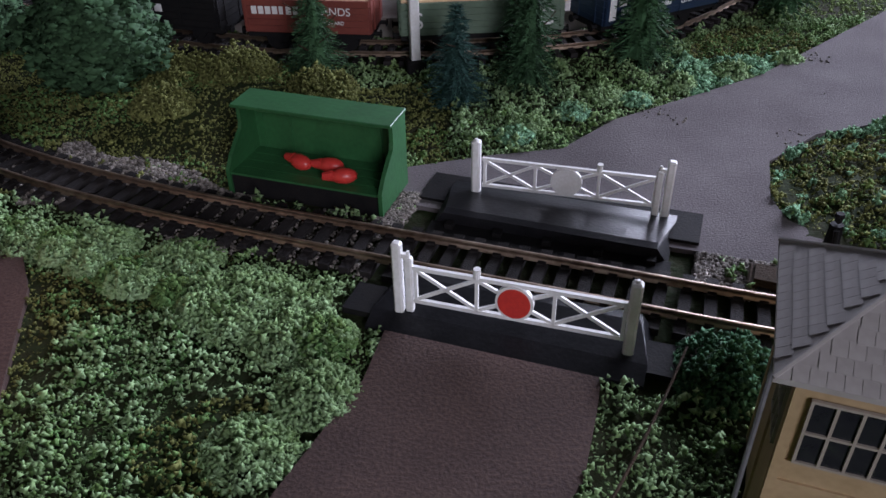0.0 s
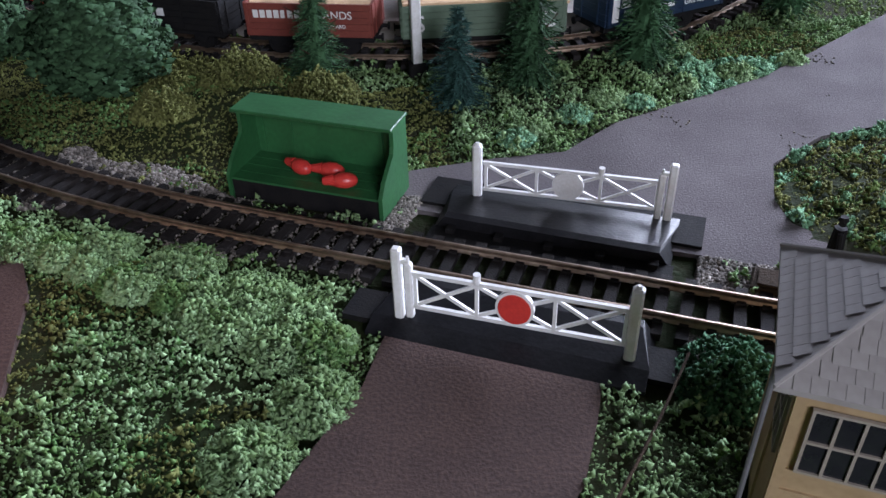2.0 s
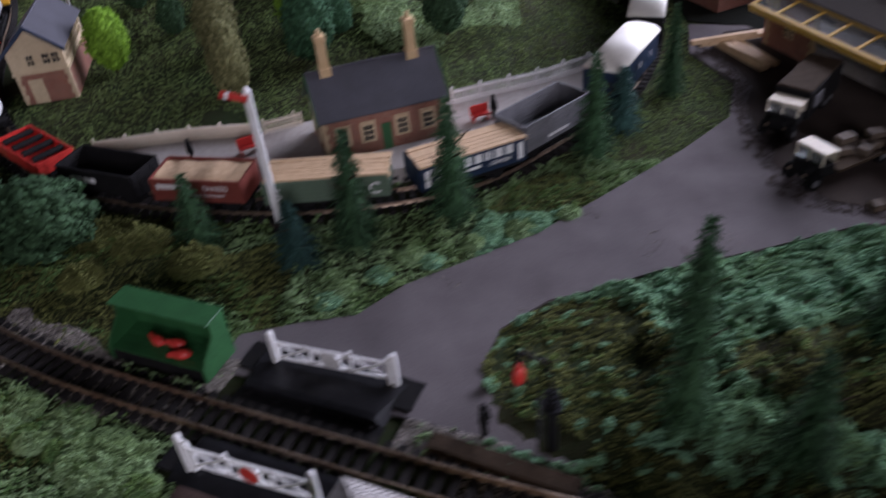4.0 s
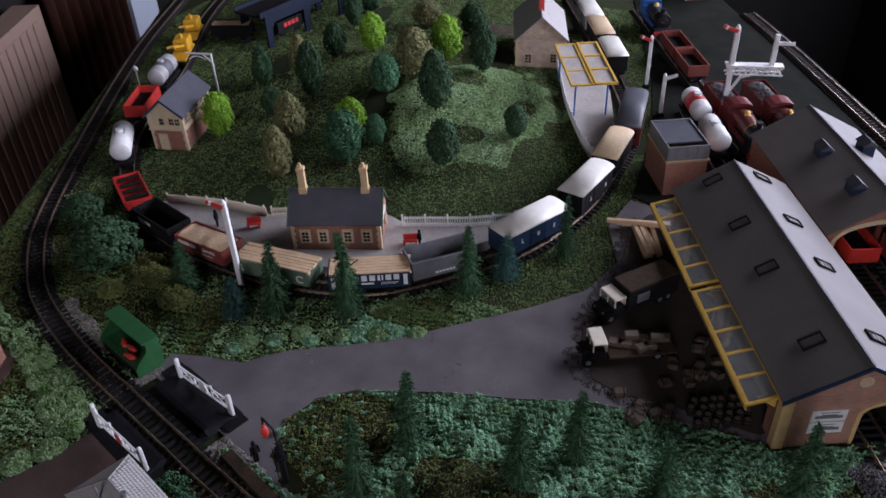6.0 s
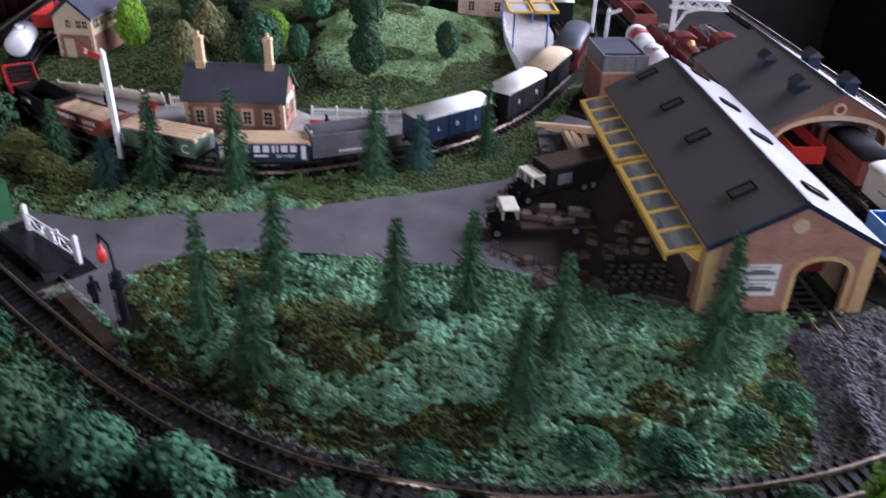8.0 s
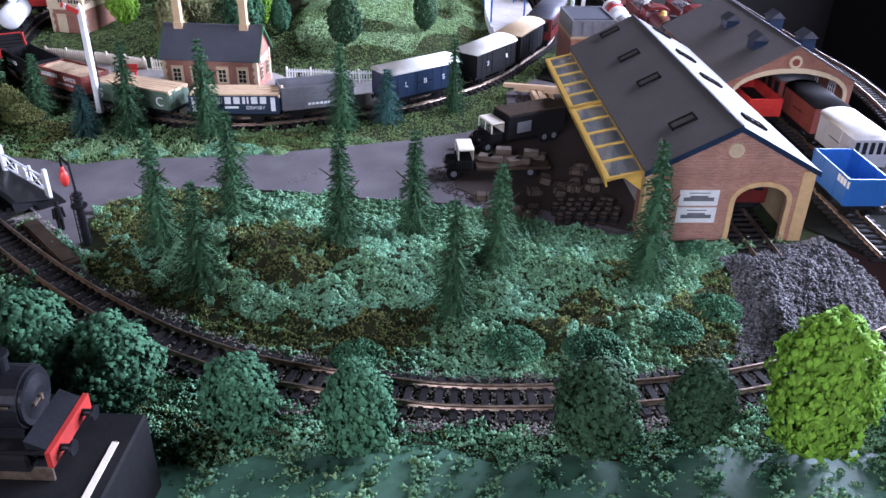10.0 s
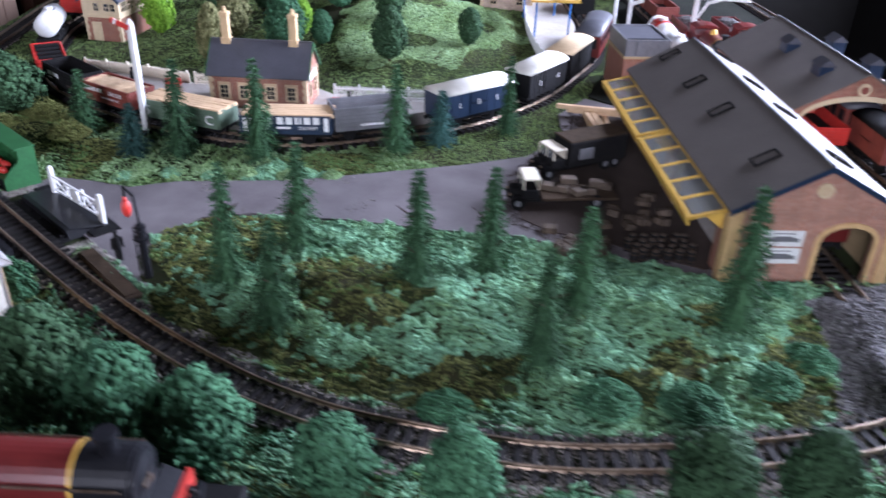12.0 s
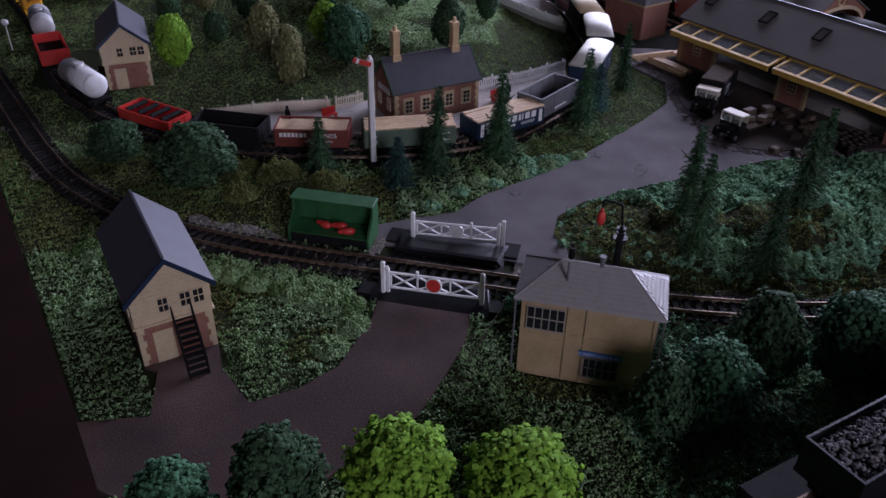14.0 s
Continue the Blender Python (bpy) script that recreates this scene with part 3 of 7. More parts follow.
# ---- green shelter with red pots ----
HM = at(-0.083, 0.2705, 0, -18.6)
hut = thing("trackside_shelter", "dark green open-fronted shelter with a bench beside the rails", "shelter", HM)
side = [(0.0005, 0), (0.0005, 0.0105), (0.0045, 0.0155), (0.0095, 0.0195), (0.0132, 0.0222), (0.0142, 0.025), (0.0142, 0.0318), (0.027, 0.0318), (0.027, 0)]
for x in (0.0, 0.0635):
    bm = B()
    prism(bm, side, x, x + 0.0016, "x")
    part("side_panel", bm, GREENP, hut)
bm = B()
box(bm, 0.0016, 0.0635, 0.0245, 0.0268, 0, 0.0315)
part("back_panel", bm, GREENP, hut)
for x in (0.004, 0.0165, 0.055):
    bm = B()
    box(bm, x, x + 0.0012, 0.024, 0.0246, 0.0085, 0.031)
    part("batten", bm, GREENP, hut)
bm = B()
box(bm, -0.001, 0.0655, 0.0115, 0.0278, 0.0318, 0.0332, bevel=0.0003)
part("roof", bm, GREENP, hut)
bm = B()
for k in range(4):
    box(bm, 0.0016, 0.0635, 0.0015 + k * 0.0058, 0.0067 + k * 0.0058, 0.0085, 0.0094)
part("bench", bm, GREENP, hut)
bm = B()
box(bm, 0.0016, 0.0635, 0.0016, 0.003, 0.0, 0.0085)
part("front_board", bm, MATTBLACK, hut, "black lower front")
for k, (x, y, a) in enumerate(((0.027, 0.0115, 160), (0.0395, 0.0125, 185), (0.0475, 0.0065, 200))):
    p = thing("fire_bucket", "small bright red pot lying on the green bench", "pot", HM @ at(x, y, 0.0094, a) @ Matrix.Scale(1.22, 4), "red pots")
    bm = B()
    ball(bm, (0, 0, 0.0026), 0.0044, 0.0027, 0.0026, 2)
    part("pot_body", bm, REDP, p, smooth=True)
    bm = B()
    cyl(bm, (0.003, 0, 0.0028), (0.0066, 0, 0.0026), 0.0019, 0.0012, 10)
    part("spout", bm, REDP, p)


# ---- windows and doors for the model houses ----
def window(parent, m, w, h, cols=2, rows=2, frame_mat=None, bar=0.0006, deep=0.0008):
    """A window flat on a wall: local x along the wall, z up, facing minus y."""
    wm = frame_mat or WHITE
    bm = B()
    box(bm, -w / 2, w / 2, -0.0003, 0.0003, 0, h, m)
    pane = part("window_pane", bm, GLASSD, parent)
    bm = B()
    for i in range(cols + 1):
        x = -w / 2 + w * i / cols
        box(bm, x - bar / 2, x + bar / 2, -deep, 0.0, 0, h, m)
    for j in range(rows + 1):
        z = h * j / rows
        box(bm, -w / 2 - bar / 2, w / 2 + bar / 2, -deep - 0.00005, -0.00005, z - bar / 2, z + bar / 2, m)
    part("window_frame", bm, wm, parent)
    return pane


def front(x, z, y=0.0):
    return pose(x, y, z)


def left_side(y, z, x=0.0):
    return pose(x, y, z, 0, 0, -90)


def right_side(y, z, x):
    return pose(x, y, z, 0, 0, 90)


def gable_roof(parent, w, d, eave, ridge, over, thick, material, edge_mat=None, along="y"):
    """Two roof slabs. The ridge runs along local y over width w (x), or along x over depth d."""
    for s in (-1, 1):
        bm = B()
        if along == "y":
            k = (ridge - eave) / (w / 2)
            xo = w / 2 + s * (w / 2 + over)
            pts = [(w / 2, ridge), (xo, eave - k * over), (xo, eave - k * over + thick), (w / 2, ridge + thick)]
            prism(bm, pts, -over, d + over, "y")
        else:
            k = (ridge - eave) / (d / 2)
            yo = d / 2 + s * (d / 2 + over)
            pts = [(d / 2, ridge), (yo, eave - k * over), (yo, eave - k * over + thick), (d / 2, ridge + thick)]
            prism(bm, pts, -over, w + over, "x")
        part("roof_slope", bm, material, parent)
    bm = B()
    if along == "y":
        box(bm, w / 2 - 0.0008, w / 2 + 0.0008, -over, d + over, ridge + thick - 0.0004, ridge + thick + 0.0007)
    else:
        box(bm, -over, w + over, d / 2 - 0.0008, d / 2 + 0.0008, ridge + thick - 0.0004, ridge + thick + 0.0007)
    part("ridge_tiles", bm, edge_mat or material, parent)


def quoins(parent, x, y, z0, z1, sx, sy, material, step=0.0042):
    """Alternating corner stones, each a piece of its own."""
    z, k = z0, 0
    while z < z1 - 0.001:
        a = 0.0042 if k % 2 else 0.0028
        b = 0.0028 if k % 2 else 0.0042
        bm = B()
        box(bm, min(x - sx * 0.0003, x + sx * a), max(x - sx * 0.0003, x + sx * a), min(y - sy * 0.0003, y + sy * b), max(y - sy * 0.0003, y + sy * b), z, min(z + step * 0.96, z1))
        part("quoin", bm, material, parent)
        z += step
        k += 1


# ---- cream signal box with hipped tiled roof ----
def hipped_box():
    L, D, E, R = 0.0862, 0.0445, 0.0595, 0.0755
    t = thing("signal_box", "cream signal box with hipped tiled roof and blue sign", "signal box", at(0.0627, 0.1047, 0, -20.3))
    bm = B()
    box(bm, 0.004, L - 0.004, 0.003, D - 0.003, 0, E)
    part("wall", bm, TAN, t)
    bm = B()
    for x in (0.0036, 0.031, 0.042, L - 0.0056):
        box(bm, x, x + 0.002, 0.0022, 0.0032, 0, E - 0.0005)
    for z in (0.0, 0.0285, 0.0345):
        box(bm, 0.0036, L - 0.0036, 0.0024, 0.0031, z, z + 0.0014)
    for y in (0.0028, 0.019, D - 0.0048):
        box(bm, 0.0034, 0.0041, y, y + 0.002, 0, E - 0.0005)
        box(bm, L - 0.0041, L - 0.0034, y, y + 0.002, 0, E - 0.0005)
    part("timber_frame", bm, TAN, t, "tan timber framing")
    bm = B()
    box(bm, L - 0.0042, L - 0.0037, 0.0035, D - 0.0035, 0.001, E - 0.001)
    part("end_panel", bm, PALEWALL, t, "pale off-white end wall")
    window(t, front(0.0185, 0.0365, 0.0026), 0.0225, 0.0165, 5, 2, FRAMEG)
    window(t, front(0.0535, 0.006, 0.0026), 0.0215, 0.0145, 5, 2, GREYP)
    for y in (0.0085, 0.0165, 0.0245, 0.0325):
        window(t, right_side(y, 0.041, L - 0.0036), 0.006, 0.011, 2, 2, GREYP, 0.0004)
    for y in (0.012, 0.0285):
        window(t, right_side(y, 0.014, L - 0.0036), 0.0055, 0.009, 2, 2, GREYP, 0.0004)
    window(t, left_side(0.0115, 0.037, 0.0036), 0.012, 0.015, 3, 2, FRAMEG)
    roof = B()
    r0, r1 = D / 2 + 0.001, L - D / 2 - 0.001
    a = [roof.verts.new(p) for p in ((-0.001, -0.001, E), (L + 0.001, -0.001, E), (L + 0.001, D + 0.001, E), (-0.001, D + 0.001, E), (r0, D / 2, R), (r1, D / 2, R))]
    b = [roof.verts.new(p) for p in ((-0.001, -0.001, E - 0.0012), (L + 0.001, -0.001, E - 0.0012), (L + 0.001, D + 0.001, E - 0.0012), (-0.001, D + 0.001, E - 0.0012))]
    for f in ((a[0], a[1], a[5], a[4]), (a[1], a[2], a[5]), (a[2], a[3], a[4], a[5]), (a[3], a[0], a[4]), (b[0], b[1], a[1], a[0]), (b[1], b[2], a[2], a[1]),
              (b[2], b[3], a[3], a[2]), (b[3], b[0], a[0], a[3]), (b[3], b[2], b[1], b[0])):
        roof.faces.new(f)
    roof_ob = part("roof", roof, GREYROOF, t)
    bm = B()
    cyl(bm, (r0, D / 2, R), (r1, D / 2, R), 0.0007, seg=8)
    for p, q in (((-0.001, -0.001, E), (r0, D / 2, R)), ((-0.001, D + 0.001, E), (r0, D / 2, R)), ((L + 0.001, -0.001, E), (r1, D / 2, R)), ((L + 0.001, D + 0.001, E), (r1, D / 2, R))):
        cyl(bm, p, q, 0.0005, seg=6)
    part("hip_tiles", bm, GREYROOF, t)
    # tiles lie in rows on the four slopes
    bm = B()
    box(bm, -0.0014, 0.0014, -0.0016, 0.0018, 0.0, 0.00012)
    for v in bm.verts:
        if v.co.y > 0 and v.co.z > 0:
            v.co.z = 0.00002
    tile = bpy.data.meshes.new("tile")
    bm.to_mesh(tile)
    bm.free()
    tile.materials.append(GREYROOF)
    tv = np.array([v.co for v in tile.vertices])
    tf = np.array([list(q.vertices) for q in tile.polygons])
    k = math.degrees(math.atan2(R - E, D / 2 + 0.001))
    ke = math.degrees(math.atan2(R - E, r0 + 0.001))
    far_v, far_f = [], []
    for turn, length, run, tilt, ox, oy in ((0, L, D / 2, k, 0, 0), (-90, D, r0, ke, 0, D), (90, D, r0, ke, L, 0), (180, L, D / 2, k, L, D)):
        sl = math.hypot(run, R - E)
        rows = int(sl / 0.0029)
        for j in range(rows):
            s = (j + 0.55) * sl / rows
            inset = s / sl * run
            n = int((length - 2 * inset - 0.002) / 0.0029)
            for i in range(n):
                x = length / 2 + (i - (n - 1) / 2 + (0.2 if j % 2 else -0.2)) * 0.0029
                m = at(ox, oy, E, turn) @ pose(x, -0.001, 0, tilt) @ pose(0, s, 0.00012)
                if turn in (0, -90):
                    o = new("tile", tile)
                    o.parent = roof_ob
                    o.matrix_basis = m
                else:
                    far_f.append(tf + len(far_v) * len(tv))
                    far_v.append(tv @ np.array(m.to_3x3()).T + np.array(m.translation))
    rest = mesh_np("far_tiles", np.concatenate(far_v), np.concatenate(far_f), GREYROOF, roof_ob)
    rest["kind"] = "stuff"
    bm = B()
    cyl(bm, (0.028, 0.012, 0.066), (0.028, 0.012, 0.082), 0.0008, seg=8)
    cyl(bm, (0.0465, D / 2, 0.0735), (0.0465, D / 2, 0.0795), 0.0016, 0.0012, 10)
    cyl(bm, (0.0465, D / 2, 0.0795), (0.0465, D / 2, 0.082), 0.0021, 0.0021, 10)
    part("stove_pipe", bm, GREYP, t)
    for x, y in ((-0.0006, 0.006), (L + 0.0003, 0.005), (L + 0.0003, D - 0.005)):
        bm = B()
        cyl(bm, (x, y, 0), (x, y, E - 0.001), 0.0006, seg=8)
        part("downpipe", bm, GREYP, t)
    bm = B()
    box(bm, 0.0405, 0.0665, 0.0016, 0.0023, 0.0222, 0.0258)
    sign = part("name_sign", bm, BLUEP, t, "blue sign with white letters")
    fc = bpy.data.curves.new("sign_text", "FONT")
    fc.body, fc.size, fc.align_x = "DUNSTER SIGNAL BOX", 0.0027, "CENTER"
    tmp = new("sign_text", fc)
    bpy.context.view_layer.update()
    me = bpy.data.meshes.new_from_object(tmp.evaluated_get(bpy.context.evaluated_depsgraph_get()))
    bpy.data.objects.remove(tmp)
    me.materials.clear()
    me.materials.append(WHITE)
    o = new("lettering", me)
    o.parent = sign
    o.matrix_basis = pose(0.0535, 0.00145, 0.0231, 90)


hipped_box()


# ---- gabled signal boxes ----
def gabled_box(m, label, flight=True, D=0.085):
    W, E, R = 0.046, 0.046, 0.0635
    t = thing("signal_box", label, "signal box", m, "gabled signal boxes")
    bm = B()
    prism(bm, [(0, 0.0), (W, 0.0), (W, 0.026), (0, 0.026)], 0, D, "y")
    part("brick_base", bm, BRICK, t)
    bm = B()
    prism(bm, [(-0.0008, 0.026), (W + 0.0008, 0.026), (W + 0.0008, E), (W / 2, R), (-0.0008, E)], -0.0008, D + 0.0008, "y")
    part("timber_upper", bm, CREAM, t, "cream boarded upper storey")
    for k in range(14):
        z = 0.0275 + k * 0.0026
        hw = W / 2 + 0.0011 if z < E else (W / 2 + 0.0011) * (R - z) / (R - E)
        if hw > 0.001:
            bm = B()
            box(bm, W / 2 - hw, W / 2 + hw, -0.0011, -0.0006, z, z + 0.0003)
            part("board_edge", bm, CREAM, t)
    bm = B()
    box(bm, -0.0018, W + 0.0018, -0.0018, D + 0.0018, 0.0255, 0.0268)
    part("string_course", bm, CREAM, t)
    for x, sx in ((0, 1), (W, -1)):
        quoins(t, x, 0, 0, 0.0255, sx, 1, CREAM)
    bm = B()
    box(bm, 0.0085, 0.021, -0.0007, 0.0006, 0.0, 0.0205, bevel=0.0002)
    part("door", bm, CREAM, t, "plain cream door")
    for x, w, c in ((0.018, 0.006, 2), (0.0315, 0.0065, 2), (0.0395, 0.0065, 2)):
        window(t, front(x, 0.0325, -0.0013), w, 0.0085, c, 2, CREAM, 0.0005)
    for k in range(5):
        window(t, right_side(0.01 + k * 0.0155, 0.0315, W + 0.0012), 0.012, 0.0105, 4, 2, CREAM, 0.0005)
        window(t, left_side(0.01 + k * 0.0155, 0.0315, -0.0012), 0.012, 0.0105, 4, 2, CREAM, 0.0005)
    gable_roof(t, W, D, E, R, 0.004, 0.0012, SLATE, SLATE)
    for s in (-1, 1):
        bm = B()
        k = (R - E) / (W / 2)
        xo = W / 2 + s * (W / 2 + 0.0045)
        prism(bm, [(W / 2, R - 0.0018), (xo, E - k * 0.0045 - 0.0018), (xo, E - k * 0.0045 + 0.0016), (W / 2, R + 0.0016)], -0.0052, -0.0042, "y")
        part("bargeboard", bm, NAVY, t)
    if flight:
        st = B()
        for x in (0.0215, 0.0335):
            prism(st, [(-0.0265, 0.0), (-0.0235, 0.0), (-0.001, 0.0245), (-0.001, 0.0275)], x, x + 0.0009, "x")
            for y, z in ((-0.0232, 0.003), (-0.0125, 0.0145), (-0.0022, 0.0255)):
                box(st, x, x + 0.0009, y - 0.0005, y + 0.0005, z, z + 0.0085)
            prism(st, [(-0.0238, 0.0105), (-0.0018, 0.0335), (-0.0018, 0.0344), (-0.0238, 0.0115)], x, x + 0.0009, "x")
        stair = part("stair", st, MATTBLACK, t, "black outside stair with handrails")
        for k in range(10):
            b2 = B()
            box(b2, 0.0222, 0.0336, -0.0016, 0.0016, -0.0003, 0.0003, pose(0, -0.0236 + k * 0.00245, 0.0022 + k * 0.00255))
            part("step", b2, MATTBLACK, stair)
    return t


gabled_box(at(-0.1645, 0.1305, 0, 23.2) @ Matrix.Diagonal((1, 1, 1.2, 1)), "cream and brick signal box with a slate roof and black stair", True, 0.084)
gabled_box(at(-0.293, 0.595, 0, 15.0) @ Matrix.Diagonal((1, 1, 1.12, 1)), "cream and brick signal box beside the tank wagons", False)


# ---- platforms, fences and the station ----
def strip_poly(a, b):
    return list(a) + list(b)[::-1]


PLATFORM = [(-0.19, 0.478), (-0.13, 0.456), (-0.07, 0.4415), (0.018, 0.4325), (0.1, 0.4495), (0.157, 0.498), (0.208, 0.56), (0.213, 0.592), (0.166, 0.566), (0.1, 0.54),
            (0.07, 0.55), (-0.02, 0.516), (-0.05, 0.502), (-0.11, 0.498), (-0.175, 0.483)]
PLATFORM2 = [(0.12, 1.02), (0.176, 0.885), (0.22, 0.80), (0.252, 0.752), (0.256, 0.76), (0.252, 0.845), (0.222, 0.94), (0.165, 1.06), (0.10, 1.03)]


def platform(poly, label):
    bm = B()
    f = bm.faces.new([bm.verts.new((x, y, 0.012)) for x, y in poly])
    r = bmesh.ops.extrude_face_region(bm, geom=[f])
    bmesh.ops.translate(bm, vec=(0, 0, -0.0125), verts=[v for v in r["geom"] if isinstance(v, bmesh.types.BMVert)])
    bmesh.ops.triangulate(bm, faces=[q for q in bm.faces if len(q.verts) > 4])
    bmesh.ops.recalc_face_normals(bm, faces=bm.faces[:])
    return tagged(part("platform", bm, PLAT), label, "platform", kind="structure")


platform(PLATFORM, "grey station platform behind the goods wagons")
platform(PLATFORM2, "curved grey platform below the yellow canopy")


def fence(pts, z, h, label, material, solid=False):
    xy, d = spline(pts, 0.0027)
    t = thing("platform_fence", label, "fence", None, "platform fences")
    n = np.stack([-d[:, 1], d[:, 0]], 1)
    for z0, z1 in (((0.0, 0.82),) if solid else ((0.18, 0.27), (0.7, 0.79))):
        v, f = [], []
        for i in range(len(xy)):
            for o, zz in ((-0.0004, z0), (0.0004, z0), (0.0004, z1), (-0.0004, z1)):
                v.append((xy[i][0] + n[i][0] * o, xy[i][1] + n[i][1] * o, z + h * zz))
        for i in range(len(xy) - 1):
            for j in range(4):
                f.append((i * 4 + j, i * 4 + 4 + j, i * 4 + 4 + (j + 1) % 4, i * 4 + (j + 1) % 4))
        mesh_np("fence_rail", v, f, material, t)
    bm = B()
    box(bm, -0.0006, 0.0006, -0.001, -0.0003, 0.0, h * 0.95)
    pale = bpy.data.meshes.new("pale")
    bm.to_mesh(pale)
    bm.free()
    pale.materials.append(material)
    bm = B()
    box(bm, -0.0009, 0.0009, -0.0009, 0.0009, 0.0, h * 1.1, bevel=0.0003)
    post = bpy.data.meshes.new("post")
    bm.to_mesh(post)
    bm.free()
    post.materials.append(material)
    for i in range(len(xy)):
        me = post if i % 9 == 0 else pale
        o = new("post" if me is post else "pale", me)
        o.parent = t
        o.matrix_basis = pose(xy[i][0], xy[i][1], z, 0, 0, heading(*d[i]))
    return t


fence([(-0.175, 0.481), (-0.11, 0.495), (-0.05, 0.499)], 0.012, 0.012, "cream lineside fence along the platform", FENCE, True)
fence([(-0.046, 0.5), (-0.018, 0.514)], 0.012, 0.012, "short cream platform fence beside the station", FENCE)
fence([(0.098, 0.535), (0.13, 0.548), (0.166, 0.562), (0.212, 0.588)], 0.012, 0.013, "white picket fence along the platform", WHITE)
fence([(0.118, 1.022), (0.15, 0.945), (0.176, 0.882), (0.22, 0.797), (0.25, 0.755)], 0.008, 0.012, "curved white platform wall and fence", WHITE, True)


def station():
    W, D, E, R = 0.092, 0.05, 0.033, 0.058
    t = thing("station_building", "red brick country station with a slate roof and two tall chimneys", "station", at(0.0115, 0.4545, 0.012, 21.4))
    bm = B()
    prism(bm, [(0, 0), (D, 0), (D, E), (D / 2, R), (0, E)], 0, W, "x")
    part("wall", bm, BRICK, t)
    for x, sx in ((0, 1), (W, -1)):
        for y, sy in ((0, 1), (D, -1)):
            quoins(t, x, y, 0, E, sx, sy, STONE, 0.0036)
    gable_roof(t, W, D, E, R, 0.0022, 0.0012, SLATE, SLATE, "x")
    for s in (-0.0032, W + 0.0024):
        bm = B()
        for q in (-1, 1):
            yo = D / 2 + q * (D / 2 + 0.0028)
            prism(bm, [(D / 2, R - 0.001), (yo, E - 0.0035), (yo, E - 0.0012), (D / 2, R + 0.0016)], s, s + 0.0008, "x")
        part("bargeboard", bm, GREENP, t)
    for x in (0.014, 0.0325, 0.058, 0.0775):
        bm = B()
        box(bm, x - 0.0058, x + 0.0058, -0.0006, 0.0002, 0.0085, 0.0255, bevel=0.0002)
        part("window_surround", bm, STONE, t, "stone window surround")
        window(t, front(x, 0.0105, -0.0008), 0.0075, 0.0125, 2, 3, CREAM, 0.0005)
    for y in (0.014, 0.036):
        for mm in (left_side(y, 0.0105, -0.0004), right_side(y, 0.0105, W + 0.0004)):
            window(t, mm, 0.0075, 0.0125, 2, 3, CREAM, 0.0005)
    for mm in (left_side(D / 2, 0.026, -0.0006), right_side(D / 2, 0.026, W + 0.0006)):
        bm = B()
        box(bm, -0.013, 0.013, -0.0006, 0.0004, 0, 0.0055, mm)
        board = part("name_board", bm, WHITE, t, "white station name board")
    bm = B()
    box(bm, 0.0425, 0.0495, -0.0007, 0.0002, 0.0, 0.021)
    part("door", bm, GREENP, t)
    for x in (0.0125, 0.0765):
        ch = B()
        box(ch, x - 0.0042, x + 0.0042, D / 2 - 0.0042, D / 2 + 0.0042, R - 0.008, R + 0.003)
        box(ch, x - 0.0034, x + 0.0034, D / 2 - 0.0034, D / 2 + 0.0034, R + 0.003, R + 0.023)
        box(ch, x - 0.0042, x + 0.0042, D / 2 - 0.0042, D / 2 + 0.0042, R + 0.023, R + 0.0265, bevel=0.0005)
        c = part("chimney", ch, BUFF, t, "tall buff chimney stack")
        bm = B()
        cyl(bm, (x, D / 2, R + 0.026), (x, D / 2, R + 0.031), 0.002, 0.0016, 10)
        part("chimney_pot", bm, BUFF, c)


station()


# ---- goods shed with yellow canopy ----
SHED = at(0.493, 0.379, 0, 26.4)


def arch_wall(bm, outline, arch, lo, hi):
    """A wall with the arched opening cut up from its foot; both outlines in x and z, extruded in y."""
    pts = [outline[0]] + arch + outline[1:]
    prism(bm, pts, lo, hi, "y")


def arch_pts(x0, x1, spring, rise, n=9):
    c, r = (x0 + x1) / 2, (x1 - x0) / 2
    return [(x0, 0.0)] + [(c - r * math.cos(math.pi * i / n), spring + rise * math.sin(math.pi * i / n)) for i in range(n + 1)] + [(x1, 0.0)]


def skylight(parent, m, w, h):
    bm = B()
    for a, b, c, d in ((-w / 2, w / 2, -h / 2, -h / 2 + 0.0012), (-w / 2, w / 2, h / 2 - 0.0012, h / 2), (-w / 2, -w / 2 + 0.0012, -h / 2, h / 2), (w / 2 - 0.0012, w / 2, -h / 2, h / 2)):
        box(bm, a, b, c, d, -0.0004, 0.0014, m)
    s = part("skylight", bm, MATTBLACK, parent, "dark framed roof light")
    for k in range(1, 4):
        bq = B()
        box(bq, -w / 2 + w * k / 4 - 0.0003, -w / 2 + w * k / 4 + 0.0003, -h / 2 + 0.0012, h / 2 - 0.0012, -0.0003, 0.0008, m)
        part("glazing_bar", bq, SHEDROOF, s)
    bm = B()
    box(bm, -w / 2, w / 2, -h / 2, h / 2, -0.0003, 0.0003, m)
    part("skylight_pane", bm, SHEDROOF, s)


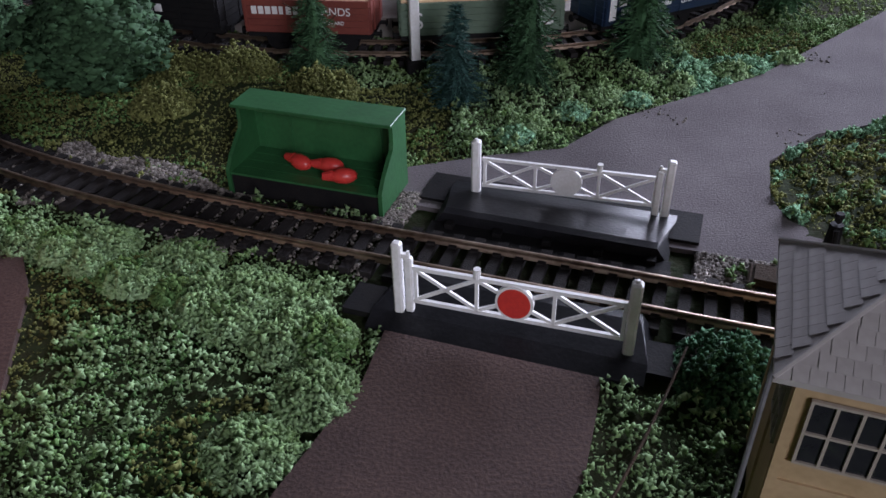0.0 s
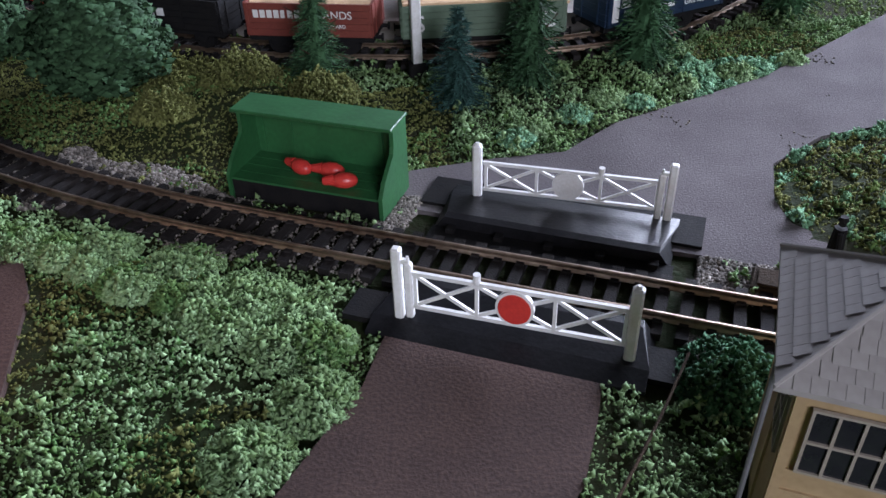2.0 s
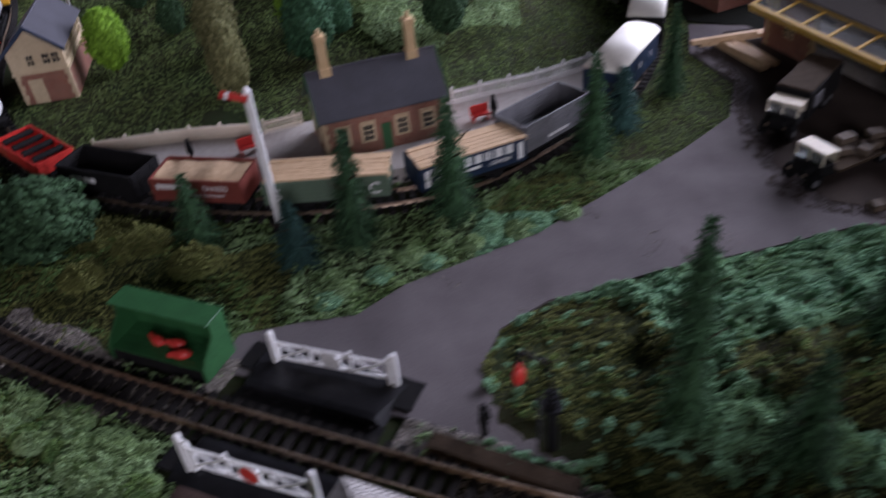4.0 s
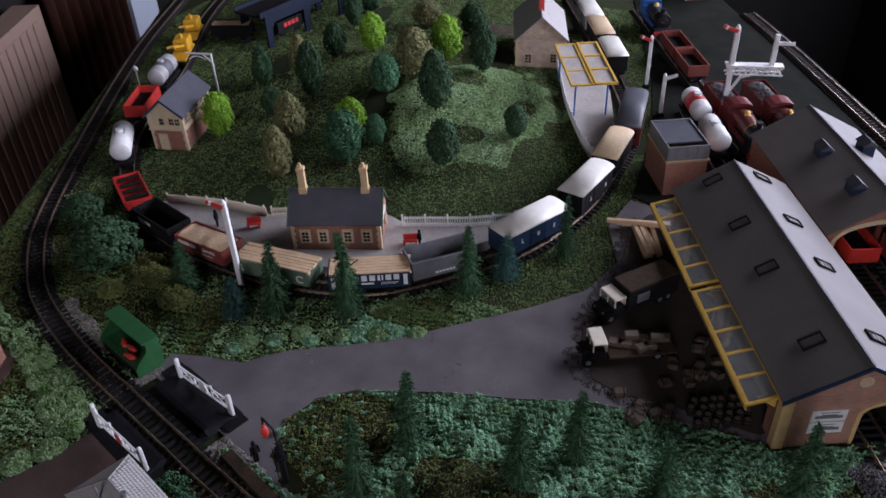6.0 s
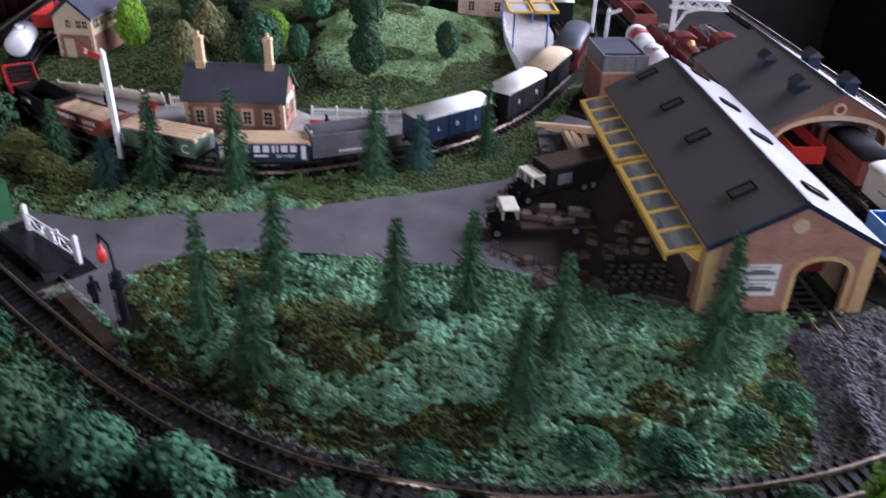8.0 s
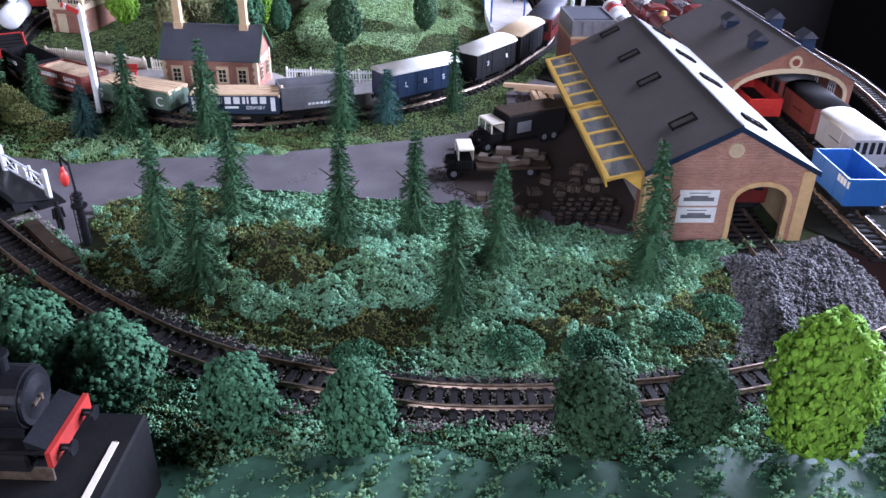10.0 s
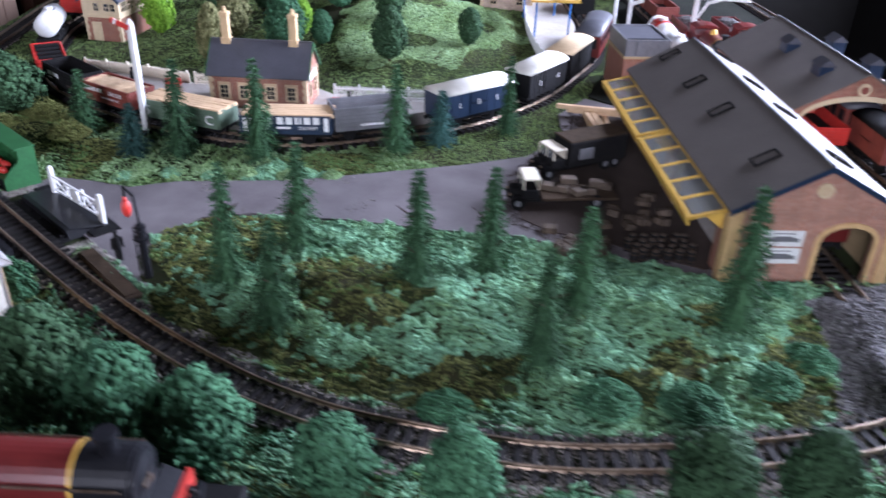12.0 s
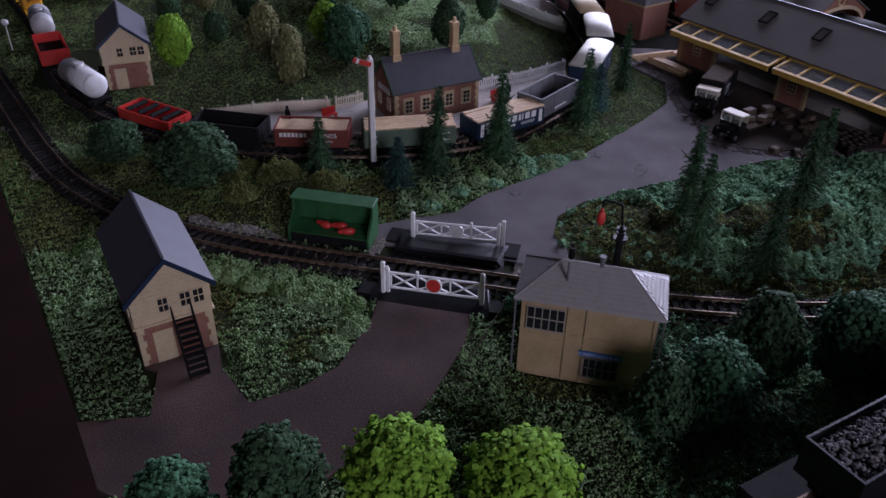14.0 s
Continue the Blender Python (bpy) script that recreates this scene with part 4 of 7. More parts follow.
def goods_shed():
    W, D, E, R = 0.112, 0.292, 0.054, 0.084
    t = thing("goods_shed", "brick goods shed with a slate roof and a yellow glazed canopy", "shed", SHED)
    for lo, hi, x0, x1 in ((0.0, 0.003, 0.062, 0.098), (D - 0.003, D, 0.062, 0.098)):
        bm = B()
        arch_wall(bm, [(0, 0), (W, 0), (W, E), (W / 2, R), (0, E)], arch_pts(x0, x1, 0.031, 0.011), lo, hi)
        part("gable_wall", bm, BRICKP, t)
    # west wall: brick piers between loading openings
    for y0, y1 in ((0.003, 0.02), (0.112, 0.148), (0.236, D - 0.003)):
        bm = B()
        box(bm, 0, 0.003, y0, y1, 0, 0.05)
        part("pier", bm, BRICK, t)
        if y1 - y0 > 0.03:
            window(t, left_side((y0 + y1) / 2, 0.016, -0.0003), 0.0105, 0.016, 3, 4, STONE, 0.0006)
            for y in (y0, y1):
                quoins(t, 0, y, 0, 0.05, 1, 1 if y == y0 else -1, TAN)
    bm = B()
    box(bm, 0, 0.003, 0.003, D - 0.003, 0.046, E + 0.001)
    part("lintel", bm, TAN, t)
    bm = B()
    box(bm, W - 0.003, W, 0.003, D - 0.003, 0, E)
    part("side_wall", bm, TAN, t)
    bm = B()
    box(bm, 0.012, 0.052, 0.004, D - 0.004, 0.0, 0.0125)
    part("loading_platform", bm, PLAT, t)
    for x, sx in ((0, 1), (W, -1)):
        bm = B()
        box(bm, x - 0.0015, x + 0.0015 + (0.006 if sx > 0 else 0), -0.0016, 0.006, 0, E - 0.001) if sx > 0 else box(bm, x - 0.0075, x + 0.0015, -0.0016, 0.006, 0, E - 0.001)
        part("corner_pillar", bm, SANDST, t, "buff stone corner pillar")
    bm = B()
    a = arch_pts(0.062, 0.098, 0.031, 0.011)
    b = arch_pts(0.0585, 0.1015, 0.031, 0.0145)
    v0 = [[bm.verts.new((x, y, z)) for x, z in pts] for pts, y in ((a, -0.0012), (b, -0.0012), (a, 0.002), (b, 0.002))]
    for i in range(len(a) - 1):
        bm.faces.new((v0[0][i], v0[0][i + 1], v0[1][i + 1], v0[1][i]))
        bm.faces.new((v0[1][i], v0[1][i + 1], v0[3][i + 1], v0[3][i]))
        bm.faces.new((v0[2][i], v0[2][i + 1], v0[0][i + 1], v0[0][i]))
    bmesh.ops.recalc_face_normals(bm, faces=bm.faces[:])
    part("arch_surround", bm, SANDST, t, "buff stone arch surround")
    bm = B()
    cyl(bm, (W / 2, -0.0014, 0.068), (W / 2, 0.0005, 0.068), 0.0052, seg=20)
    rd = part("roundel", bm, CREAM, t, "pale round gable vent")
    bm = B()
    cyl(bm, (W / 2, -0.0018, 0.068), (W / 2, -0.0013, 0.068), 0.0034, seg=16)
    part("roundel_panel", bm, STONE, rd)
    for z in (0.0145, 0.0275):
        bm = B()
        box(bm, 0.0235, 0.0505, -0.0008, -0.0001, z, z + 0.0115)
        po = part("poster", bm, WHITE, t, "white printed poster of a locomotive")
        bm = B()
        box(bm, 0.0265, 0.0475, -0.0011, -0.0008, z + 0.0035, z + 0.0062)
        box(bm, 0.031, 0.043, -0.0011, -0.0008, z + 0.0062, z + 0.0075)
        part("poster_print", bm, GREYP, po)
        bm = B()
        box(bm, 0.030, 0.044, -0.0011, -0.0008, z + 0.0092, z + 0.0098)
        part("poster_caption", bm, GREYP, po)
    gable_roof(t, W, D, E, R, 0.003, 0.0016, SHEDROOF, SLATE)
    k = math.degrees(math.atan2(R - E, W / 2))
    for y in (0.039, 0.132, 0.2, 0.278):
        skylight(t, pose(0.031, y, E + 0.031 * (R - E) / (W / 2) + 0.0022, 0, -k, 0), 0.0185, 0.0115)
        skylight(t, pose(W - 0.031, y, E + 0.031 * (R - E) / (W / 2) + 0.0022, 0, k, 0), 0.0185, 0.0115)
    for s, x in ((-1, 0), (1, W)):
        bm = B()
        kk = (R - E) / (W / 2)
        xo = W / 2 + s * (W / 2 + 0.0035)
        prism(bm, [(W / 2, R - 0.002), (xo, E - kk * 0.0035 - 0.002), (xo, E - kk * 0.0035 + 0.0018), (W / 2, R + 0.0018)], -0.0042, -0.003, "y")
        part("bargeboard", bm, NAVY, t)
    # canopy in two lengths
    for y0, y1 in ((0.004, 0.140), (0.146, 0.284)):
        cm = pose(-0.001, 0, 0.0505, 0, -14, 0)
        bm = B()
        for a0, a1 in ((-0.027, -0.0235), (-0.002, 0.0005)):
            box(bm, a0, a1, y0, y1, -0.0012, 0.0012, cm)
        n = 5
        for i in range(n + 1):
            y = y0 + (y1 - y0 - 0.0025) * i / n
            box(bm, -0.025, 0.0, y, y + 0.0025, -0.001, 0.001, cm)
        box(bm, -0.0275, -0.0262, y0, y1, -0.0048, 0.0012, cm)
        c = part("canopy", bm, YELLOW, t, "yellow plastic canopy frame")
        bm = B()
        box(bm, -0.024, -0.002, y0, y1, -0.0004, 0.0002, cm)
        part("canopy_glazing", bm, GLASS, c)
        for y in (y0 + 0.006, y1 - 0.006):
            bm = B()
            prism(bm, [(-0.0005, 0.034), (-0.0005, 0.047), (-0.016, 0.0455)], y, y + 0.0018, "y")
            part("canopy_bracket", bm, YELLOW, c)


goods_shed()


def engine_shed():
    W, D, E, R = 0.118, 0.2, 0.046, 0.078
    t = thing("engine_shed", "brick engine shed with a wide arched opening and roof vents", "shed", SHED @ at(0.128, 0.215))
    bm = B()
    arch_wall(bm, [(0, 0), (W, 0), (W, E), (W / 2, R), (0, E)], arch_pts(0.008, W - 0.008, 0.034, 0.02, 14), 0, 0.003)
    part("gable_wall", bm, BRICK, t)
    bm = B()
    a = arch_pts(0.008, W - 0.008, 0.034, 0.02, 14)
    b = arch_pts(0.0045, W - 0.0045, 0.034, 0.0245, 14)
    v0 = [[bm.verts.new((x, y, z)) for x, z in pts] for pts, y in ((a, -0.0012), (b, -0.0012), (a, 0.002), (b, 0.002))]
    for i in range(len(a) - 1):
        bm.faces.new((v0[0][i], v0[0][i + 1], v0[1][i + 1], v0[1][i]))
        bm.faces.new((v0[1][i], v0[1][i + 1], v0[3][i + 1], v0[3][i]))
        bm.faces.new((v0[2][i], v0[2][i + 1], v0[0][i + 1], v0[0][i]))
    bmesh.ops.recalc_face_normals(bm, faces=bm.faces[:])
    part("arch_surround", bm, CREAM, t, "pale stone arch")
    for x0, x1 in ((0, 0.003), (W - 0.003, W)):
        bm = B()
        box(bm, x0, x1, 0.003, D, 0, E)
        part("side_wall", bm, BRICK, t)
    bm = B()
    prism(bm, [(0, 0), (W, 0), (W, E), (W / 2, R), (0, E)], D, D + 0.003, "y")
    part("end_wall", bm, BRICK, t)
    for k in range(5):
        window(t, left_side(0.03 + k * 0.035, 0.014, W - 0.0034), 0.012, 0.022, 3, 4, WHITE, 0.0007)
    bm = B()
    cyl(bm, (W / 2, -0.0016, 0.064), (W / 2, 0.0005, 0.064), 0.0058, seg=20)
    rd = part("roundel", bm, CREAM, t, "pale round gable clock")
    bm = B()
    cyl(bm, (W / 2, -0.002, 0.064), (W / 2, -0.0014, 0.064), 0.0034, seg=16)
    part("roundel_panel", bm, RUST, rd)
    gable_roof(t, W, D, E, R, 0.0035, 0.0016, SHEDROOF, SLATE)
    for x, y in ((0.038, 0.04), (0.038, 0.115), (0.083, 0.04), (0.083, 0.115)):
        z = E + (0.03 if x < W / 2 else W - x) * (R - E) / (W / 2)
        bm = B()
        box(bm, x - 0.0065, x + 0.0065, y - 0.008, y + 0.008, z - 0.003, z + 0.0125)
        v = part("roof_vent", bm, NAVY, t, "dark blue-grey roof vent")
        bm = B()
        prism(bm, [(x - 0.008, z + 0.012), (x + 0.008, z + 0.012), (x, z + 0.0185)], y - 0.0095, y + 0.0095, "y")
        part("vent_cap", bm, SLATE, v)


engine_shed()


# ---- rolling stock ----
def on_line(line, x, y):
    """The pose of a vehicle on a line at its point nearest to x, y."""
    xy, d = line
    i = int(np.argmin(np.hypot(xy[:, 0] - x, xy[:, 1] - y)))
    j = min(max(i, 4), len(xy) - 5)
    dd = xy[j + 4] - xy[j - 4]
    return at(xy[i][0], xy[i][1], 0.0, heading(*dd))


LOOPL, MAINL = (loop_xy, loop_d), (main_xy, main_d)


def running_gear(t, L, base, r=0.0061, w=0.029):
    bm = B()
    box(bm, -L / 2, L / 2, -w / 2 + 0.002, w / 2 - 0.002, 0.0135, 0.0172)
    for s in (-1, 1):
        for x in (-base / 2, base / 2):
            prism(bm, [(x - 0.005, 0.0138), (x + 0.005, 0.0138), (x + 0.0016, 0.0095), (x - 0.0016, 0.0095)], s * 0.0105 - 0.0006, s * 0.0105 + 0.0006, "y")
        box(bm, -base / 2, base / 2, s * 0.0108 - 0.0004, s * 0.0108 + 0.0004, 0.0092, 0.0098)
    part("underframe", bm, MATTBLACK, t)
    for x in (-base / 2, base / 2):
        for s in (-1, 1):
            b2 = B()
            cyl(b2, (x, s * 0.0071, 0.0053 + r), (x, s * 0.0094, 0.0053 + r), r, seg=18)
            cyl(b2, (x, s * 0.0068, 0.0053 + r), (x, s * 0.0071, 0.0053 + r), r + 0.0007, seg=18)
            part("wheel", b2, MATTBLACK, t)
    for x, s in ((-1, -1), (-1, 1), (1, -1), (1, 1)):
        b2 = B()
        cyl(b2, (x * L / 2, s * 0.0085, 0.0153), (x * (L / 2 + 0.0035), s * 0.0085, 0.0153), 0.0011, seg=8)
        cyl(b2, (x * (L / 2 + 0.0035), s * 0.0085, 0.0153), (x * (L / 2 + 0.0042), s * 0.0085, 0.0153), 0.0021, seg=10)
        part("buffer", b2, MATTBLACK, t)


def bars(parent, material, x0, x1, z0, z1, n, y, gap=0.25):
    """A line of lettering as plain upright bars on a side panel."""
    bm = B()
    step = (x1 - x0) / n
    for i in range(n):
        a = x0 + i * step
        lo, hi = min(y, y - math.copysign(0.0003, -y)), max(y, y - math.copysign(0.0003, -y))
        box(bm, a, a + step * (1 - gap), lo, hi, z0, z1)
    o = part("lettering", bm, material, parent)
    return o


def word(parent, text, x, z, size, y, material):
    fc = bpy.data.curves.new("word", "FONT")
    fc.body, fc.size, fc.align_x, fc.extrude = text, size, "CENTER", 0.0001
    tmp = new("word", fc)
    bpy.context.view_layer.update()
    me = bpy.data.meshes.new_from_object(tmp.evaluated_get(bpy.context.evaluated_depsgraph_get()))
    bpy.data.objects.remove(tmp)
    me.materials.clear()
    me.materials.append(material)
    o = new("lettering", me)
    o.parent = parent
    o.matrix_basis = pose(x, y, z, 90, 0, 0 if y < 0 else 180)
    return o


def open_wagon(m, label, material, L=0.066, top=0.0335, load=None, planks=5, w=0.029, inner=None):
    t = thing("open_wagon", label, "wagon", m, "goods wagons")
    running_gear(t, L, 0.037)
    bm = B()
    z0 = 0.0172
    h = top - z0
    box(bm, -L / 2, L / 2, -w / 2, w / 2, z0 - 0.0005, z0 + 0.0012)
    for k in range(planks):
        a, b = z0 + h * k / planks, z0 + h * (k + 1) / planks - 0.0002
        for s in (-1, 1):
            box(bm, -L / 2, L / 2, s * w / 2 - 0.0007, s * w / 2 + 0.0007, a, b)
            box(bm, s * L / 2 - 0.0007, s * L / 2 + 0.0007, -w / 2 + 0.0007, w / 2 - 0.0007, a, b)
    for s in (-1, 1):
        for x in (-L / 2 + 0.0012, -0.011, 0.011, L / 2 - 0.0012):
            box(bm, x - 0.0007, x + 0.0007, s * w / 2 - 0.0011, s * w / 2 + 0.0011, z0, top - 0.0004)
        for y in (-0.007, 0.007):
            box(bm, s * L / 2 - 0.0011, s * L / 2 + 0.0011, y - 0.0008, y + 0.0008, z0, top - 0.0004)
    body = part("body", bm, material, t)
    if load == "sand":
        n = 24
        xs = np.linspace(-L / 2 + 0.001, L / 2 - 0.001, n)
        ys = np.linspace(-w / 2 + 0.001, w / 2 - 0.001, 12)
        r = np.random.default_rng(5)
        v = [(x, y, top - 0.0025 + 0.003 * math.cos(y / w * 2.6) * (0.7 + 0.5 * math.sin(x * 190) * math.sin(x * 83 + 1)) + r.normal(0, 0.0003)) for x in xs for y in ys]
        f = [(i * 12 + j, i * 12 + 12 + j, i * 12 + 13 + j, i * 12 + 1 + j) for i in range(n - 1) for j in range(11)]
        mesh_np("load", v, f, SAND, t, "pale sand load", True)
    if load == "planks":
        k = 0
        r = random.Random(2)
        for layer in range(2):
            for i in range(6):
                b2 = B()
                y = -w / 2 + 0.003 + i * 0.0046
                box(b2, -L / 2 + 0.001, L / 2 + 0.001, -0.002, 0.002, 0, 0.0013,
                    pose(r.uniform(-0.0006, 0.0006), y, top - 0.0018 + layer * 0.0014, 0, r.uniform(-0.6, 0.6), r.uniform(-1.2, 1.2)))
                part("plank", b2, WOOD, t)
    if load == "dark":
        bm = B()
        box(bm, -L / 2 + 0.001, L / 2 - 0.001, -w / 2 + 0.001, w / 2 - 0.001, z0 + 0.001, z0 + 0.006)
        part("floor", bm, MATTBLACK, t)
    return t, body


def van(m, label, material, roof_mat, L=0.07, top=0.0405, w=0.029, ends=True):
    t = thing("goods_van", label, "van", m, "goods wagons")
    running_gear(t, L, 0.04)
    bm = B()
    box(bm, -L / 2, L / 2, -w / 2, w / 2, 0.0172, top)
    part("body", bm, material, t)
    for k in range(9):
        x = -L / 2 + L * k / 8
        for s in (-1, 1):
            bm = B()
            box(bm, x - 0.0004, x + 0.0004, s * w / 2 - 0.0003, s * w / 2 + 0.0003, 0.0175, top)
            part("batten", bm, material, t)
    bm = B()
    arc = [(w / 2 + 0.0012) * math.sin(a) for a in np.linspace(-math.pi / 2, math.pi / 2, 13)]
    pts = [(y, top + 0.0052 * math.cos(math.asin(max(-1, min(1, y / (w / 2 + 0.0012)))))) for y in arc]
    prism(bm, pts + [(arc[-1], top - 0.0006), (arc[0], top - 0.0006)], -L / 2 - 0.001, L / 2 + 0.001, "x")
    part("roof", bm, roof_mat, t, "curved roof", True)
    for s in (-1, 1):
        bm = B()
        box(bm, -0.009, 0.009, s * w / 2 - 0.0006, s * w / 2 + 0.0006, 0.019, top - 0.001)
        part("door", bm, material, t)
        bm = B()
        box(bm, -0.009, 0.009, s * w / 2 - 0.0009, s * w / 2 + 0.0009, 0.0285, 0.0291)
        part("door_bar", bm, MATTBLACK, t)
    return t


def tank(m, label, material, L=0.068, band=None):
    t = thing("tank_wagon", label, "tank wagon", m, "tank wagons")
    running_gear(t, L, 0.04)
    bm = B()
    cyl(bm, (-L / 2 + 0.005, 0, 0.0305), (L / 2 - 0.005, 0, 0.0305), 0.0128, seg=28)
    for s in (-1, 1):
        ball(bm, (s * (L / 2 - 0.005), 0, 0.0305), 0.005, 0.0127, 0.0127, 3)
    part("barrel", bm, material, t, smooth=True)
    bm = B()
    cyl(bm, (0, 0, 0.042), (0, 0, 0.0463), 0.0045, seg=16)
    part("filler_dome", bm, material, t)
    bm = B()
    for x in (-0.02, 0.02):
        box(bm, x - 0.003, x + 0.003, -0.011, 0.011, 0.017, 0.0215)
    part("saddle", bm, MATTBLACK, t)
    bm = B()
    for s in (-1, 1):
        box(bm, -0.008, 0.008, s * 0.006 - 0.0004, s * 0.006 + 0.0004, 0.043, 0.0436)
        for k in range(6):
            box(bm, 0.0095, 0.0103, s * 0.0128 - 0.0004, s * 0.0132 + 0.0004, 0.018 + k * 0.004, 0.0186 + k * 0.004)
    part("walkway", bm, GREYP, t)
    if band:
        bm = B()
        cyl(bm, (-0.012, 0, 0.0305), (0.012, 0, 0.0305), 0.0130, seg=28)
        part("band", bm, band, t, "coloured lettering band", True)
    return t


def crane_wagon(m):
    t = thing("crane_wagon", "yellow breakdown crane wagon standing behind the tank wagons", "wagon", m)
    running_gear(t, 0.07, 0.045)
    bm = B()
    box(bm, -0.035, 0.035, -0.013, 0.013, 0.0172, 0.0195)
    part("deck", bm, YPAINT, t)
    bm = B()
    box(bm, -0.03, 0.0, -0.012, 0.012, 0.0195, 0.038, bevel=0.002)
    cyl(bm, (-0.012, 0, 0.036), (-0.012, 0, 0.045), 0.003, seg=10)
    part("crane_house", bm, YPAINT, t)
    bm = B()
    for s in (-0.005, 0.005):
        box(bm, 0, 0.055, s - 0.001, s + 0.001, -0.0015, 0.0015, pose(0, 0, 0.03, 0, -18, 0))
    for k in range(6):
        box(bm, 0.005 + k * 0.009, 0.0065 + k * 0.009, -0.005, 0.005, -0.001, 0.001, pose(0, 0, 0.03, 0, -18, 0))
    part("jib", bm, YPAINT, t)


def coach(m, label, material, L=0.13):
    t = thing("passenger_coach", label, "coach", m, "coaches")
    running_gear(t, L, L * 0.66)
    w, top = 0.032, 0.0415
    bm = B()
    box(bm, -L / 2, L / 2, -w / 2, w / 2, 0.0165, top, bevel=0.0008)
    part("body", bm, material, t)
    bm = B()
    arc = [(w / 2) * math.sin(a) for a in np.linspace(-math.pi / 2, math.pi / 2, 13)]
    prism(bm, [(y, top + 0.007 * math.cos(math.asin(max(-1, min(1, y / (w / 2)))))) for y in arc] + [(arc[-1], top - 0.0008), (arc[0], top - 0.0008)], -L / 2, L / 2, "x")
    part("roof", bm, SLATE, t, "dark grey curved roof", True)
    n = int(L / 0.013)
    for s in (-1, 1):
        for k in range(n):
            x = -L / 2 + L * (k + 0.5) / n
            bm = B()
            box(bm, x - 0.0042, x + 0.0042, s * w / 2 - 0.0004, s * w / 2 + 0.0004, 0.0285, 0.0385)
            part("window", bm, GLASSD, t)
    for s in (-1, 1):
        for y in (-0.009, 0.0, 0.009):
            bm = B()
            box(bm, s * L / 2 - 0.0004, s * L / 2 + 0.0004, y - 0.003, y + 0.003, 0.027, 0.0385)
            part("end_window", bm, GLASSD, t)
    return t


